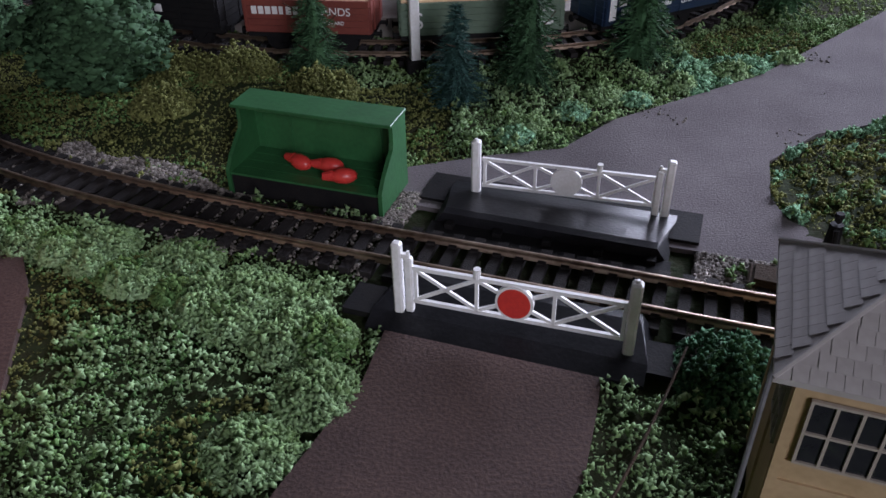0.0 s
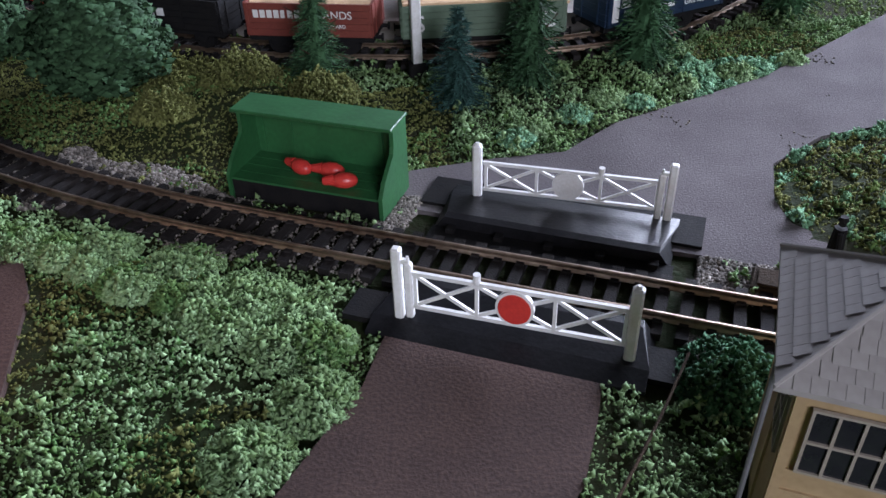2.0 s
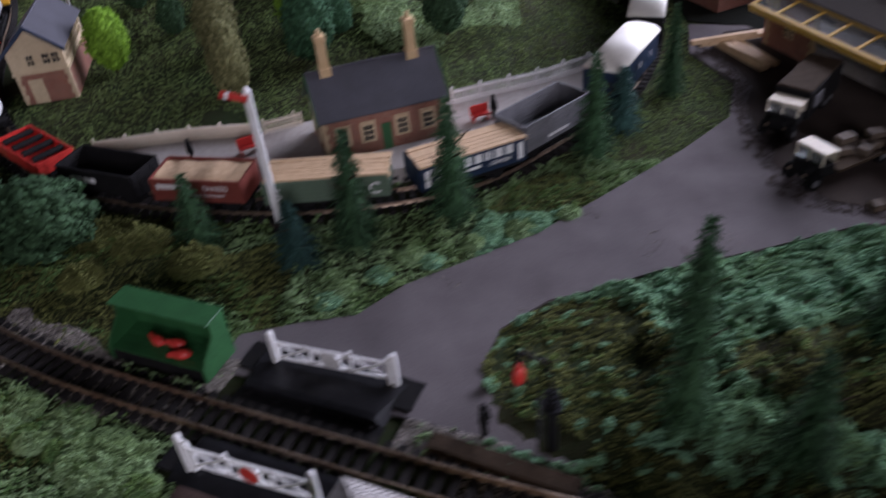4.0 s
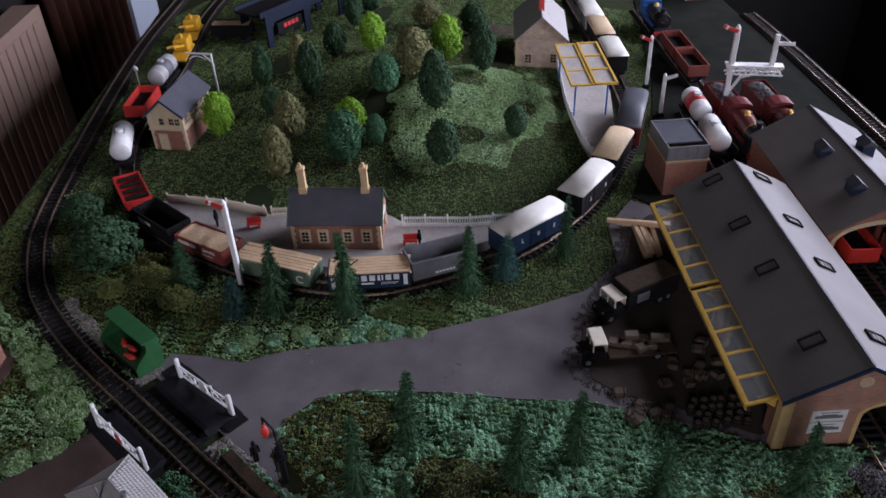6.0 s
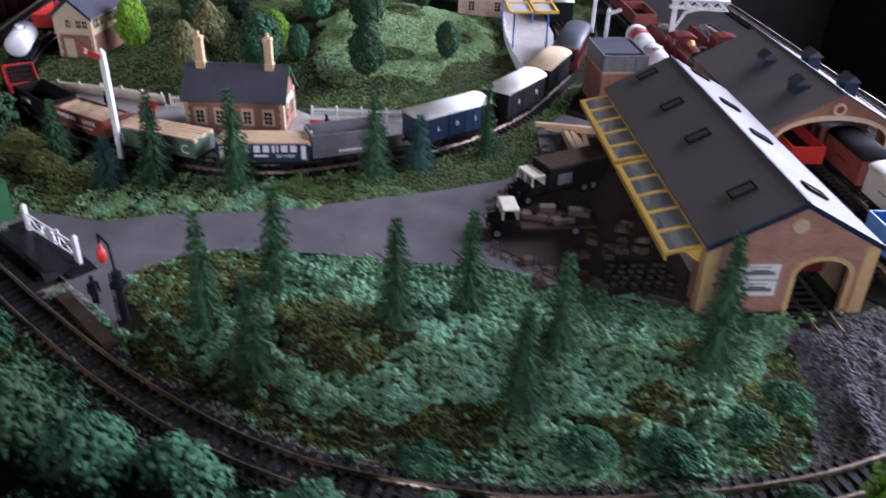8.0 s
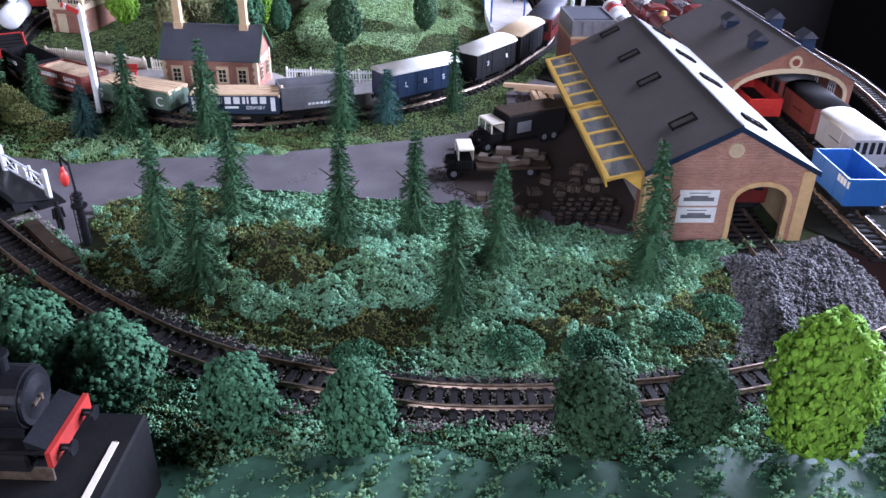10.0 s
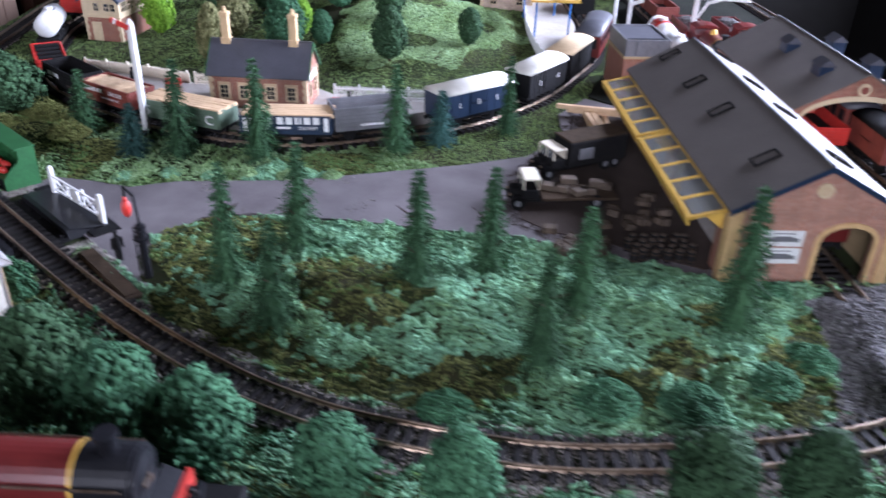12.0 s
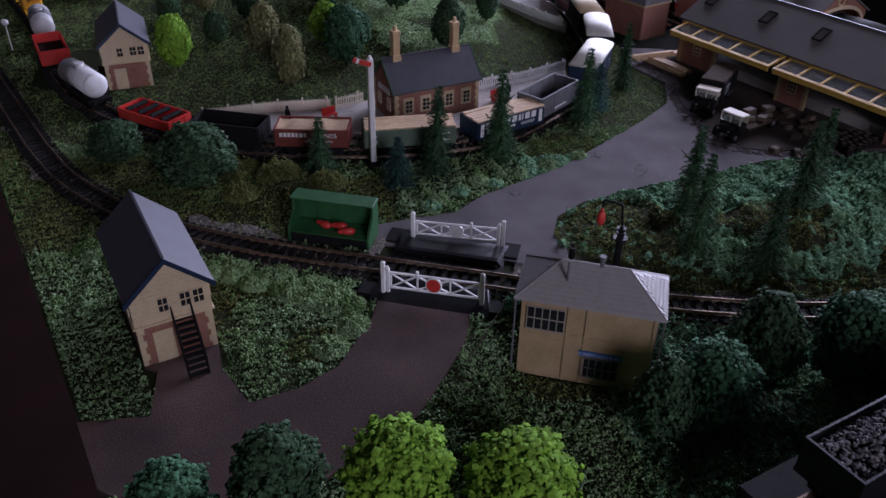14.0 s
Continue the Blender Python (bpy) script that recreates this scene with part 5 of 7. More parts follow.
def steam_engine(m, label, body_mat, boiler_mat, L=0.11, tender=True, coal=True):
    """A small steam locomotive; it faces local x."""
    t = thing("steam_locomotive", label, "locomotive", m, "steam locomotives")
    z = 0.0053
    bm = B()
    box(bm, -L / 2, L / 2, -0.0155, 0.0155, z + 0.0135, z + 0.0152)
    box(bm, -L / 2 + 0.004, L / 2 - 0.006, -0.0075, 0.0075, z + 0.004, z + 0.0135)
    part("footplate", bm, MATTBLACK, t)
    bm = B()
    cyl(bm, (-L / 2 + 0.03, 0, z + 0.0275), (L / 2 - 0.03, 0, z + 0.0275), 0.0112, seg=28)
    part("boiler", bm, boiler_mat, t, smooth=False)
    bm = B()
    cyl(bm, (L / 2 - 0.03, 0, z + 0.0275), (L / 2 - 0.0285, 0, z + 0.0275), 0.0116, seg=28)
    part("boiler_band", bm, YELLOW, t, "brass boiler band")
    bm = B()
    cyl(bm, (L / 2 - 0.0285, 0, z + 0.0275), (L / 2 - 0.01, 0, z + 0.0275), 0.0117, seg=28)
    cyl(bm, (L / 2 - 0.01, 0, z + 0.0275), (L / 2 - 0.0085, 0, z + 0.0275), 0.0105, seg=28)
    cyl(bm, (L / 2 - 0.0085, 0, z + 0.0275), (L / 2 - 0.0072, 0, z + 0.0275), 0.0085, 0.004, 28)
    box(bm, L / 2 - 0.027, L / 2 - 0.011, -0.009, 0.009, z + 0.0152, z + 0.02)
    part("smokebox", bm, BLACKP, t)
    bm = B()
    box(bm, L / 2 - 0.0073, L / 2 - 0.0065, -0.005, 0.0005, z + 0.027, z + 0.0281)
    box(bm, L / 2 - 0.0073, L / 2 - 0.0062, -0.0006, 0.0006, z + 0.0262, z + 0.0288)
    part("smokebox_dart", bm, STEEL, t)
    bm = B()
    cyl(bm, (L / 2 - 0.019, 0, z + 0.037), (L / 2 - 0.019, 0, z + 0.046), 0.0032, 0.0036, 16)
    cyl(bm, (L / 2 - 0.019, 0, z + 0.045), (L / 2 - 0.019, 0, z + 0.0465), 0.0044, 0.0042, 16)
    part("chimney", bm, BLACKP, t)
    bm = B()
    cyl(bm, (-0.005, 0, z + 0.037), (-0.005, 0, z + 0.041), 0.004, 0.0038, 16)
    ball(bm, (-0.005, 0, z + 0.041), 0.0038, 0.0038, 0.0032, 2)
    part("dome", bm, YELLOW if boiler_mat is not BLACKP else BLACKP, t, smooth=True)
    bm = B()
    box(bm, -L / 2 + 0.004, -L / 2 + 0.03, -0.0145, 0.0145, z + 0.0152, z + 0.033)
    for s in (-1, 1):
        box(bm, -L / 2 + 0.004, -L / 2 + 0.0225, s * 0.0145 - 0.0005, s * 0.0145 + 0.0005, z + 0.033, z + 0.0395)
    prism(bm, [(-0.0155, z + 0.0395), (-0.009, z + 0.0425), (0, z + 0.0435), (0.009, z + 0.0425), (0.0155, z + 0.0395)], -L / 2 + 0.002, -L / 2 + 0.0245, "x")
    part("cab", bm, body_mat, t)
    for s in (-1, 1):
        bm = B()
        box(bm, L / 2 - 0.0255, L / 2 - 0.008, s * 0.0125 - 0.0035, s * 0.0125 + 0.0035, z + 0.0045, z + 0.0125, bevel=0.0012)
        part("cylinder", bm, MATTBLACK, t)
    for k, x in enumerate((-0.028, -0.006, 0.016)):
        for s in (-1, 1):
            bm = B()
            r = 0.0098
            cyl(bm, (x, s * 0.0074, z + r), (x, s * 0.0098, z + r), r, seg=22)
            w = part("wheel", bm, MATTBLACK, t)
            bm = B()
            prism(bm, [(x - 0.0105, z + 0.0152), (x + 0.0105, z + 0.0152), (x + 0.007, z + 0.0195), (x - 0.007, z + 0.0195)], s * 0.0125 - 0.002, s * 0.0125 + 0.002, "y")
            part("splasher", bm, body_mat, t)
    bm = B()
    box(bm, L / 2 - 0.0008, L / 2 + 0.0012, -0.0165, 0.0165, z + 0.0085, z + 0.0155)
    part("buffer_beam", bm, BEAMRED, t, "red buffer beam")
    for s in (-1, 1):
        bm = B()
        cyl(bm, (L / 2 + 0.001, s * 0.0095, z + 0.012), (L / 2 + 0.0055, s * 0.0095, z + 0.012), 0.0014, seg=10)
        cyl(bm, (L / 2 + 0.0055, s * 0.0095, z + 0.012), (L / 2 + 0.0064, s * 0.0095, z + 0.012), 0.003, seg=14)
        part("buffer", bm, BLACKP, t)
    bm = B()
    prism(bm, [(L / 2 - 0.0085, z + 0.0152), (L / 2 - 0.0008, z + 0.0152), (L / 2 - 0.0085, z + 0.019)], -0.0145, 0.0145, "y")
    part("front_apron", bm, BLACKP, t)
    bm = B()
    for s in (-1, 1):
        cyl(bm, (-0.02, s * 0.0122, z + 0.032), (L / 2 - 0.012, s * 0.0122, z + 0.032), 0.0004, seg=6)
    part("handrail", bm, STEEL, t)
    if tender:
        x0, x1 = -L / 2 - 0.066, -L / 2 - 0.004
        bm = B()
        box(bm, x0, x1, -0.0155, 0.0155, z + 0.0125, z + 0.0152)
        for s in (-1, 1):
            box(bm, x0, x1, s * 0.0145 - 0.0006, s * 0.0145 + 0.0006, z + 0.0152, z + 0.0335)
        box(bm, x0, x0 + 0.0012, -0.0139, 0.0139, z + 0.0152, z + 0.0335)
        box(bm, x1 - 0.0012, x1, -0.0139, 0.0139, z + 0.0152, z + 0.028)
        part("tender_body", bm, body_mat, t)
        for x in (x0 + 0.012, (x0 + x1) / 2, x1 - 0.012):
            for s in (-1, 1):
                bm = B()
                cyl(bm, (x, s * 0.0074, z + 0.0068), (x, s * 0.0098, z + 0.0068), 0.0068, seg=18)
                part("wheel", bm, MATTBLACK, t)
        if coal:
            r = np.random.default_rng(9)
            n = 700
            p = np.stack([r.uniform(x0 + 0.002, x1 - 0.002, n), r.uniform(-0.0132, 0.0132, n), np.zeros(n)], 1)
            p[:, 2] = z + 0.0275 + 0.0085 * np.cos(p[:, 1] / 0.0135 * 1.35) * np.cos((p[:, 0] - (x0 + x1) / 2) / 0.031 * 1.1) + r.uniform(-0.0006, 0.0006, n)
            v, f = lumps(r, p, r.uniform(0.0008, 0.0017, n), 0.8)
            o = mesh_np("tender_coal", v, f, COALM, t, "glittering black coal load")
    return t


# the goods train on the platform line
crane_wagon(on_line(LOOPL, -0.479, 0.914))
crane_wagon(on_line(LOOPL, -0.44, 0.842))
tank(on_line(LOOPL, -0.4, 0.755), "grey tank wagon in the goods train", TANKG, band=GREYP)
open_wagon(on_line(LOOPL, -0.369, 0.664), "bright red open wagon in the goods train", REDP, load="dark")
tank(on_line(LOOPL, -0.306, 0.556), "white tank wagon with a red lettering band", WHITE, 0.07, None)
w, body = open_wagon(on_line(LOOPL, -0.216, 0.483), "bright red low wagon with black fittings inside", REDP, top=0.0275, planks=3)
for k in range(4):
    bm = B()
    cyl(bm, (-0.023 + k * 0.0155, -0.012, 0.0265), (-0.023 + k * 0.0155, 0.012, 0.0265), 0.0022, seg=10)
    part("cross_bar", bm, MATTBLACK, w)
w, body = open_wagon(on_line(LOOPL, -0.142, 0.44), "black open coal wagon, empty, with pale lettering", MATTBLACK, load=None)
bars(body, WHITE, -0.022, 0.002, 0.0235, 0.0275, 4, -0.0152)
bars(body, WHITE, -0.022, -0.01, 0.0205, 0.0215, 4, -0.0152)
w, body = open_wagon(on_line(LOOPL, -0.0665, 0.42), "dark red open wagon loaded with sand, white lettering", RUST, load="sand", top=0.034)
bars(body, WHITE, -0.0285, -0.003, 0.0265, 0.0305, 7, -0.0152)
word(body, "SANDS", 0.0145, 0.0265, 0.0057, -0.0156, WHITE)
word(body, "LEIGHTON BUZZARD", 0.007, 0.0218, 0.0026, -0.0156, WHITE)
w, body = open_wagon(on_line(LOOPL, 0.0185, 0.42), "grey-green open wagon loaded with sawn planks", SAGE, L=0.083, load="planks")
word(body, "S", -0.0325, 0.0205, 0.012, -0.0156, WHITE)
word(body, "C", 0.0325, 0.0205, 0.012, -0.0156, WHITE)
w, body = open_wagon(on_line(LOOPL, 0.1055, 0.451), "dark blue open wagon loaded with planks, white lettering", NAVY, L=0.078, load="planks")
bars(body, WHITE, -0.0365, -0.0325, 0.0195, 0.032, 1, -0.0152, 0.0)
bars(body, WHITE, 0.0325, 0.0365, 0.0195, 0.032, 1, -0.0152, 0.0)
bars(body, WHITE, -0.031, 0.031, 0.0262, 0.0325, 8, -0.0152, 0.3)
bars(body, WHITE, -0.029, -0.014, 0.0215, 0.0245, 4, -0.0152)
bars(body, WHITE, -0.008, 0.004, 0.022, 0.024, 1, -0.0152, 0.0)
word(body, "GRIMSBY", 0.019, 0.0213, 0.0042, -0.0156, WHITE)
w, body = open_wagon(on_line(LOOPL, 0.166, 0.48), "weathered grey open slatted cattle wagon", GREYP, L=0.066, top=0.038, planks=6)
bars(body, WHITE, -0.01, 0.012, 0.0205, 0.0225, 6, -0.0152)
v1 = van(on_line(LOOPL, 0.232, 0.562), "dark blue goods van with a white roof", NAVY, ROOFW, 0.082)
word(v1, "L", -0.022, 0.027, 0.007, -0.0156, WHITE)
word(v1, "B", 0.0, 0.027, 0.007, -0.0156, WHITE)
word(v1, "S", 0.022, 0.027, 0.007, -0.0156, WHITE)
v2 = van(on_line(LOOPL, 0.265, 0.658), "black goods van with a white roof", MATTBLACK, ROOFW, 0.074)
word(v2, "S", -0.018, 0.026, 0.007, -0.0156, WHITE)
word(v2, "R", 0.018, 0.026, 0.007, -0.0156, WHITE)
van(on_line(LOOPL, 0.2738, 0.744), "dark brown brake van with a cream roof", MATTBLACK, STONE, 0.07)
coach(on_line(LOOPL, 0.273, 0.838), "maroon coach with a dark grey roof at the platform", MAROON, 0.1)
van(on_line(LOOPL, 0.2, 1.03), "black van with a white roof by the far platform", MATTBLACK, ROOFW, 0.065)
van(on_line(LOOPL, 0.16, 1.105), "dark van with a cream roof by the far platform", MATTBLACK, STONE, 0.065)
van(on_line(LOOPL, 0.125, 1.175), "cream roofed van at the end of the train", GREYP, ROOFW, 0.065)

# sidings by the sheds
SID = []
for sx, y0, y1 in ((0.08, -0.05, 0.288), (0.165, -0.03, 0.24), (0.2015, 0.04, 0.40)):
    p = [SHED @ Vector((sx, y0 + (y1 - y0) * k / 4, 0)) for k in range(5)]
    xy, d = spline([(q.x, q.y) for q in p], 0.0079)
    SID.append((xy, d))
    track("siding", xy, d, "dark siding track beside the goods shed", 0)
for x0, y0, x1, y1 in ((0.345, 0.985, 0.455, 0.775), (0.33, 0.93, 0.41, 0.76), (0.18, 1.30, 0.345, 0.985), (0.41, 0.97, 0.5, 0.8)):
    xy, d = spline([(x0 + (x1 - x0) * k / 4, y0 + (y1 - y0) * k / 4) for k in range(5)], 0.0079)
    SID.append((xy, d))
    track("siding", xy, d, "dark siding track in the engine yard", 0)


def on_siding(k, f):
    xy, d = SID[k]
    i = int(f * (len(xy) - 1))
    return at(xy[i][0], xy[i][1], 0, heading(*d[i]))


coach(SHED @ at(0.08, 0.075, 0, 90), "dark maroon coach standing inside the goods shed", MAROON, 0.1)
w, body = open_wagon(SHED @ at(0.165, 0.048, 0, 90), "bright blue high-sided open wagon", BLUEP, L=0.056, top=0.038, planks=1)
bars(body, WHITE, -0.03, -0.012, 0.031, 0.036, 4, 0.0152)
bv = van(SHED @ at(0.2015, 0.118, 0, 90), "pale grey brake van with a cream roof and veranda", TANKG, ROOFW, 0.06)
for k in range(5):
    bm = B()
    box(bm, -0.0312, -0.0298, -0.0135 + k * 0.006, -0.0105 + k * 0.006, 0.0285, 0.038)
    part("veranda_opening", bm, GLASSD, bv)
van(SHED @ at(0.2015, 0.19, 0, 90), "brown van with a black roof before the engine shed", RUST, MATTBLACK, 0.062)
coach(SHED @ at(0.2015, 0.275, 0, 90), "red-brown coach inside the engine shed", RUST, 0.09)
open_wagon(SHED @ at(0.163, 0.236, 0, 90), "bright red wagon between the sheds", REDP, load="dark")
steam_engine(on_siding(3, 0.62) @ pose(0, 0, 0), "maroon steam locomotive with a brass dome in the yard", MAROON, MAROON, 0.1, True)
steam_engine(on_siding(6, 0.55), "maroon tank locomotive with a brass dome in the yard", MAROON, MAROON, 0.1, True)
tank(on_siding(4, 0.2), "white and red tank wagon in the yard", WHITE, 0.06, REDP)
tank(on_siding(4, 0.62), "white tank wagon in the yard", WHITE, 0.06)
open_wagon(on_siding(5, 0.82), "brown open wagon in the yard", RUST, load="dark")
open_wagon(on_siding(5, 0.6), "red-brown open wagon in the yard", RUST, load="dark")
steam_engine(on_siding(5, 0.3), "blue steam locomotive at the back of the yard", BLUEP, NAVY, 0.1, False)


# ---- signals ----
def signal(m, label, h, arm_side=-1, arm_red=True, ladder=True):
    t = thing("semaphore_signal", label, "signal", m, "semaphore signals")
    bm = B()
    box(bm, -0.0024, 0.0024, -0.0024, 0.0024, 0, h - 0.003, bevel=0.0004)
    part("post", bm, WHITE, t, "white square post")
    bm = B()
    cyl(bm, (0, 0, h - 0.003), (0, 0, h), 0.0022, 0.0008, 8)
    part("finial", bm, WHITE, t)
    bm = B()
    a = pose(0, -0.0032, h - 0.007, 0, -22 * arm_side, 0)
    box(bm, min(0, arm_side * 0.0165), max(0, arm_side * 0.0165), -0.0005, 0.0005, -0.0021, 0.0021, a)
    arm = part("arm", bm, REDP if arm_red else WHITE, t, "red signal arm")
    bm = B()
    x = arm_side * 0.0125
    box(bm, x - 0.0012, x + 0.0012, -0.0008, 0.0008, -0.0021, 0.0021, a)
    part("arm_stripe", bm, WHITE, arm)
    if ladder:
        for s in (-0.0016, 0.0016):
            bm = B()
            cyl(bm, (s, 0.0065, 0), (s, 0.0032, h - 0.008), 0.00035, seg=6)
            part("ladder_rail", bm, MATTBLACK, t)
        bm = B()
        n = int(h / 0.0036)
        for k in range(n):
            zz = (k + 0.5) * (h - 0.01) / n
            yy = 0.0065 - 0.0033 * zz / h
            cyl(bm, (-0.0016, yy, zz), (0.0016, yy, zz), 0.00025, seg=5)
        part("ladder_rungs", bm, MATTBLACK, t)
    bm = B()
    box(bm, -0.005, 0.005, -0.004, 0.004, -0.001, 0.006, bevel=0.0008)
    part("signal_base", bm, MATTBLACK, t)
    return t


signal(at(-0.0125, 0.392, 0, 15), "tall white semaphore signal with a red arm before the train", 0.105)
signal(at(0.261, 0.995, 0, 10), "white semaphore signal with a raised red arm by the platform", 0.078)
signal(at(0.298, 0.912, 0, 15), "white semaphore signal with a white and red arm", 0.062, 1, False)
g = signal(at(0.376, 0.922, 0, 15) @ Matrix.Diagonal((1.2, 1.3, 1.02, 1)), "tall white bracket signal with two posts and red arms", 0.13)
bm = B()
for y in (-0.004, 0.004):
    for z in (0.068, 0.078):
        box(bm, -0.006, 0.052, y - 0.0006, y + 0.0006, z, z + 0.0014)
    for k in range(5):
        for s in (-1, 1):
            box(bm, -0.007, 0.007, -0.0004, 0.0004, -0.0005, 0.0005, pose(0.0 + k * 0.0115, y, 0.0735, 0, 40 * s, 0))
box(bm, -0.006, 0.052, -0.005, 0.005, 0.079, 0.0802)
part("bracket", bm, WHITE, g, "white lattice bracket")
bm = B()
prism(bm, [(0.002, 0.045), (0.004, 0.045), (0.012, 0.062), (0.028, 0.068), (0.028, 0.0695), (0.01, 0.0645)], -0.001, 0.001, "y")
part("bracket_stay", bm, WHITE, g)
bm = B()
box(bm, 0.038, 0.0425, -0.0022, 0.0022, 0.079, 0.119, bevel=0.0004)
part("doll_post", bm, WHITE, g)
bm = B()
box(bm, 0.042, 0.058, -0.0035, -0.0025, 0.107, 0.1112)
part("arm", bm, WHITE, g, "white signal arm")


def lamp_post(m, h, label):
    t = thing("yard_lamp", label, "lamp", m)
    bm = B()
    cyl(bm, (0, 0, 0), (0, 0, h), 0.001, 0.0008, 8)
    part("post", bm, WHITE, t)
    bm = B()
    ball(bm, (0, 0, h), 0.0045, 0.0025, 0.0042, 2)
    part("lamp_head", bm, WHITE, t, smooth=True)


lamp_post(at(-0.44, 0.735), 0.034, "white disc-headed post beside the line")
t = thing("loading_gauge", "white gallows loading gauge over the line", "loading gauge", at(-0.314, 0.759, 0, 12))
bm = B()
box(bm, -0.0012, 0.0012, -0.0012, 0.0012, 0, 0.065)
part("post", bm, WHITE, t)
bm = B()
box(bm, -0.04, 0.001, -0.0009, 0.0009, 0.063, 0.065)
prism(bm, [(0, 0.05), (0, 0.0525), (-0.012, 0.064), (-0.0145, 0.064)], -0.0008, 0.0008, "y")
for k in range(9):
    bm2x = -0.036 + k * 0.003
    box(bm, bm2x, bm2x + 0.0031, -0.0006, 0.0006, 0.0555 + 0.004 * math.sin(math.pi * k / 8), 0.0565 + 0.004 * math.sin(math.pi * k / 8))
part("gallows", bm, WHITE, t)


# ---- water crane, figure and timber by the road ----
t = thing("water_crane", "black water crane with a ladder and a red hanging bag", "water crane", at(0.16, 0.206, 0, 160) @ Matrix.Diagonal((1, 1, 1.1, 1)), "")
bm = B()
cyl(bm, (0, 0, 0), (0, 0, 0.027), 0.0028, 0.0026, 16)
cyl(bm, (0, 0, 0.027), (0, 0, 0.0285), 0.0052, 0.0052, 18)
cyl(bm, (0, 0, 0.0285), (0, 0, 0.037), 0.0028, 0.0016, 14)
for z in (0.0315, 0.0345):
    cyl(bm, (0, 0, z), (0, 0, z + 0.0012), 0.0034, seg=12)
part("column", bm, BLACKP, t)
bm = B()
cyl(bm, (0, 0, 0.037), (0.002, 0, 0.053), 0.0008, seg=8)
cyl(bm, (0.002, 0, 0.053), (0.015, 0, 0.055), 0.0008, seg=8)
cyl(bm, (0.015, 0, 0.0552), (0.0155, 0, 0.047), 0.0008, seg=8)
part("swan_neck", bm, BLACKP, t)
bm = B()
ball(bm, (0.0155, 0, 0.041), 0.0031, 0.0031, 0.0058, 2)
cyl(bm, (0.0155, 0, 0.045), (0.0155, 0, 0.0485), 0.0016, 0.0012, 10)
part("bag", bm, REDP, t, "red hanging water bag", True)
bm = B()
for s in (-0.002, 0.002):
    cyl(bm, (0.0062, s, 0), (0.0062, s, 0.033), 0.0004, seg=6)
for k in range(9):
    cyl(bm, (0.0062, -0.002, 0.003 + k * 0.0034), (0.0062, 0.002, 0.003 + k * 0.0034), 0.0003, seg=5)
part("ladder", bm, BLACKP, t)


def figurine(m, label, dark, h=0.023):
    bm = B()
    for s in (-1, 1):
        cyl(bm, (0, s * 0.0011, 0), (0, s * 0.0012, h * 0.48), 0.0010, 0.0013, 8)
    cyl(bm, (0, 0, h * 0.46), (0, 0, h * 0.82), 0.0026, 0.0021, 10)
    for s in (-1, 1):
        cyl(bm, (0.0004, s * 0.0028, h * 0.79), (0.0012, s * 0.0035, h * 0.47), 0.0009, 0.0008, 8)
    ball(bm, (0, 0, h * 0.9), 0.0014, 0.0014, 0.0018, 1)
    cyl(bm, (0, 0, h * 0.95), (0, 0, h), 0.0017, 0.0013, 10)
    o = part("figurine", bm, dark)
    o.matrix_basis = m
    return tagged(o, label, "figurine", "figurines")


figurine(at(0.128, 0.214, 0.0, -30), "tiny dark painted model figurine standing by the rails", MATTBLACK)
figurine(at(-0.092, 0.462, 0.012, 30), "tiny dark painted model figurine on the platform", MATTBLACK, 0.02)
figurine(at(0.131, 0.508, 0.012, 30), "tiny dark painted model figurine beside the red bench", MATTBLACK, 0.02)
for x, y, a in ((-0.052, 0.474, 30), (0.121, 0.507, 25)):
    s = thing("platform_bench", "small red bench on the station platform", "bench", at(x, y, 0.012, a), "platform benches")
    bm = B()
    box(bm, -0.0075, 0.0075, -0.003, 0.003, 0.0045, 0.0055)
    part("seat", bm, REDP, s)
    bm = B()
    box(bm, -0.0075, 0.0075, 0.0025, 0.0035, 0.0055, 0.0115)
    part("backrest", bm, REDP, s)
    for lx in (-0.006, 0.006):
        bm = B()
        box(bm, lx - 0.0006, lx + 0.0006, -0.0028, 0.0028, 0, 0.0045)
        part("leg", bm, REDP, s)
bm = B()
box(bm, -0.045, 0.03, -0.006, 0.006, 0, 0.0035, bevel=0.0006)
box(bm, -0.043, 0.028, -0.0045, 0.0045, 0.0032, 0.0045)
o = part("timber_stage", bm, BARK)
o.matrix_basis = at(0.143, 0.193, 0, -22)
tagged(o, "dark brown timber ash pit edge beside the rails", "timber stage")
bm = B()
for k in range(6):
    a = Vector((0.071, 0.171, 0.006)).lerp(Vector((0.036, 0.113, 0.004)), k / 6)
    b = Vector((0.071, 0.171, 0.006)).lerp(Vector((0.036, 0.113, 0.004)), (k + 1) / 6)
    a.x += 0.001 * math.sin(k / 6 * 3.1)
    b.x += 0.001 * math.sin((k + 1) / 6 * 3.1)
    cyl(bm, a, b, 0.00045, seg=6)
tagged(part("cable", bm, BARK), "thin dark wire lying along the grass verge", "cable")


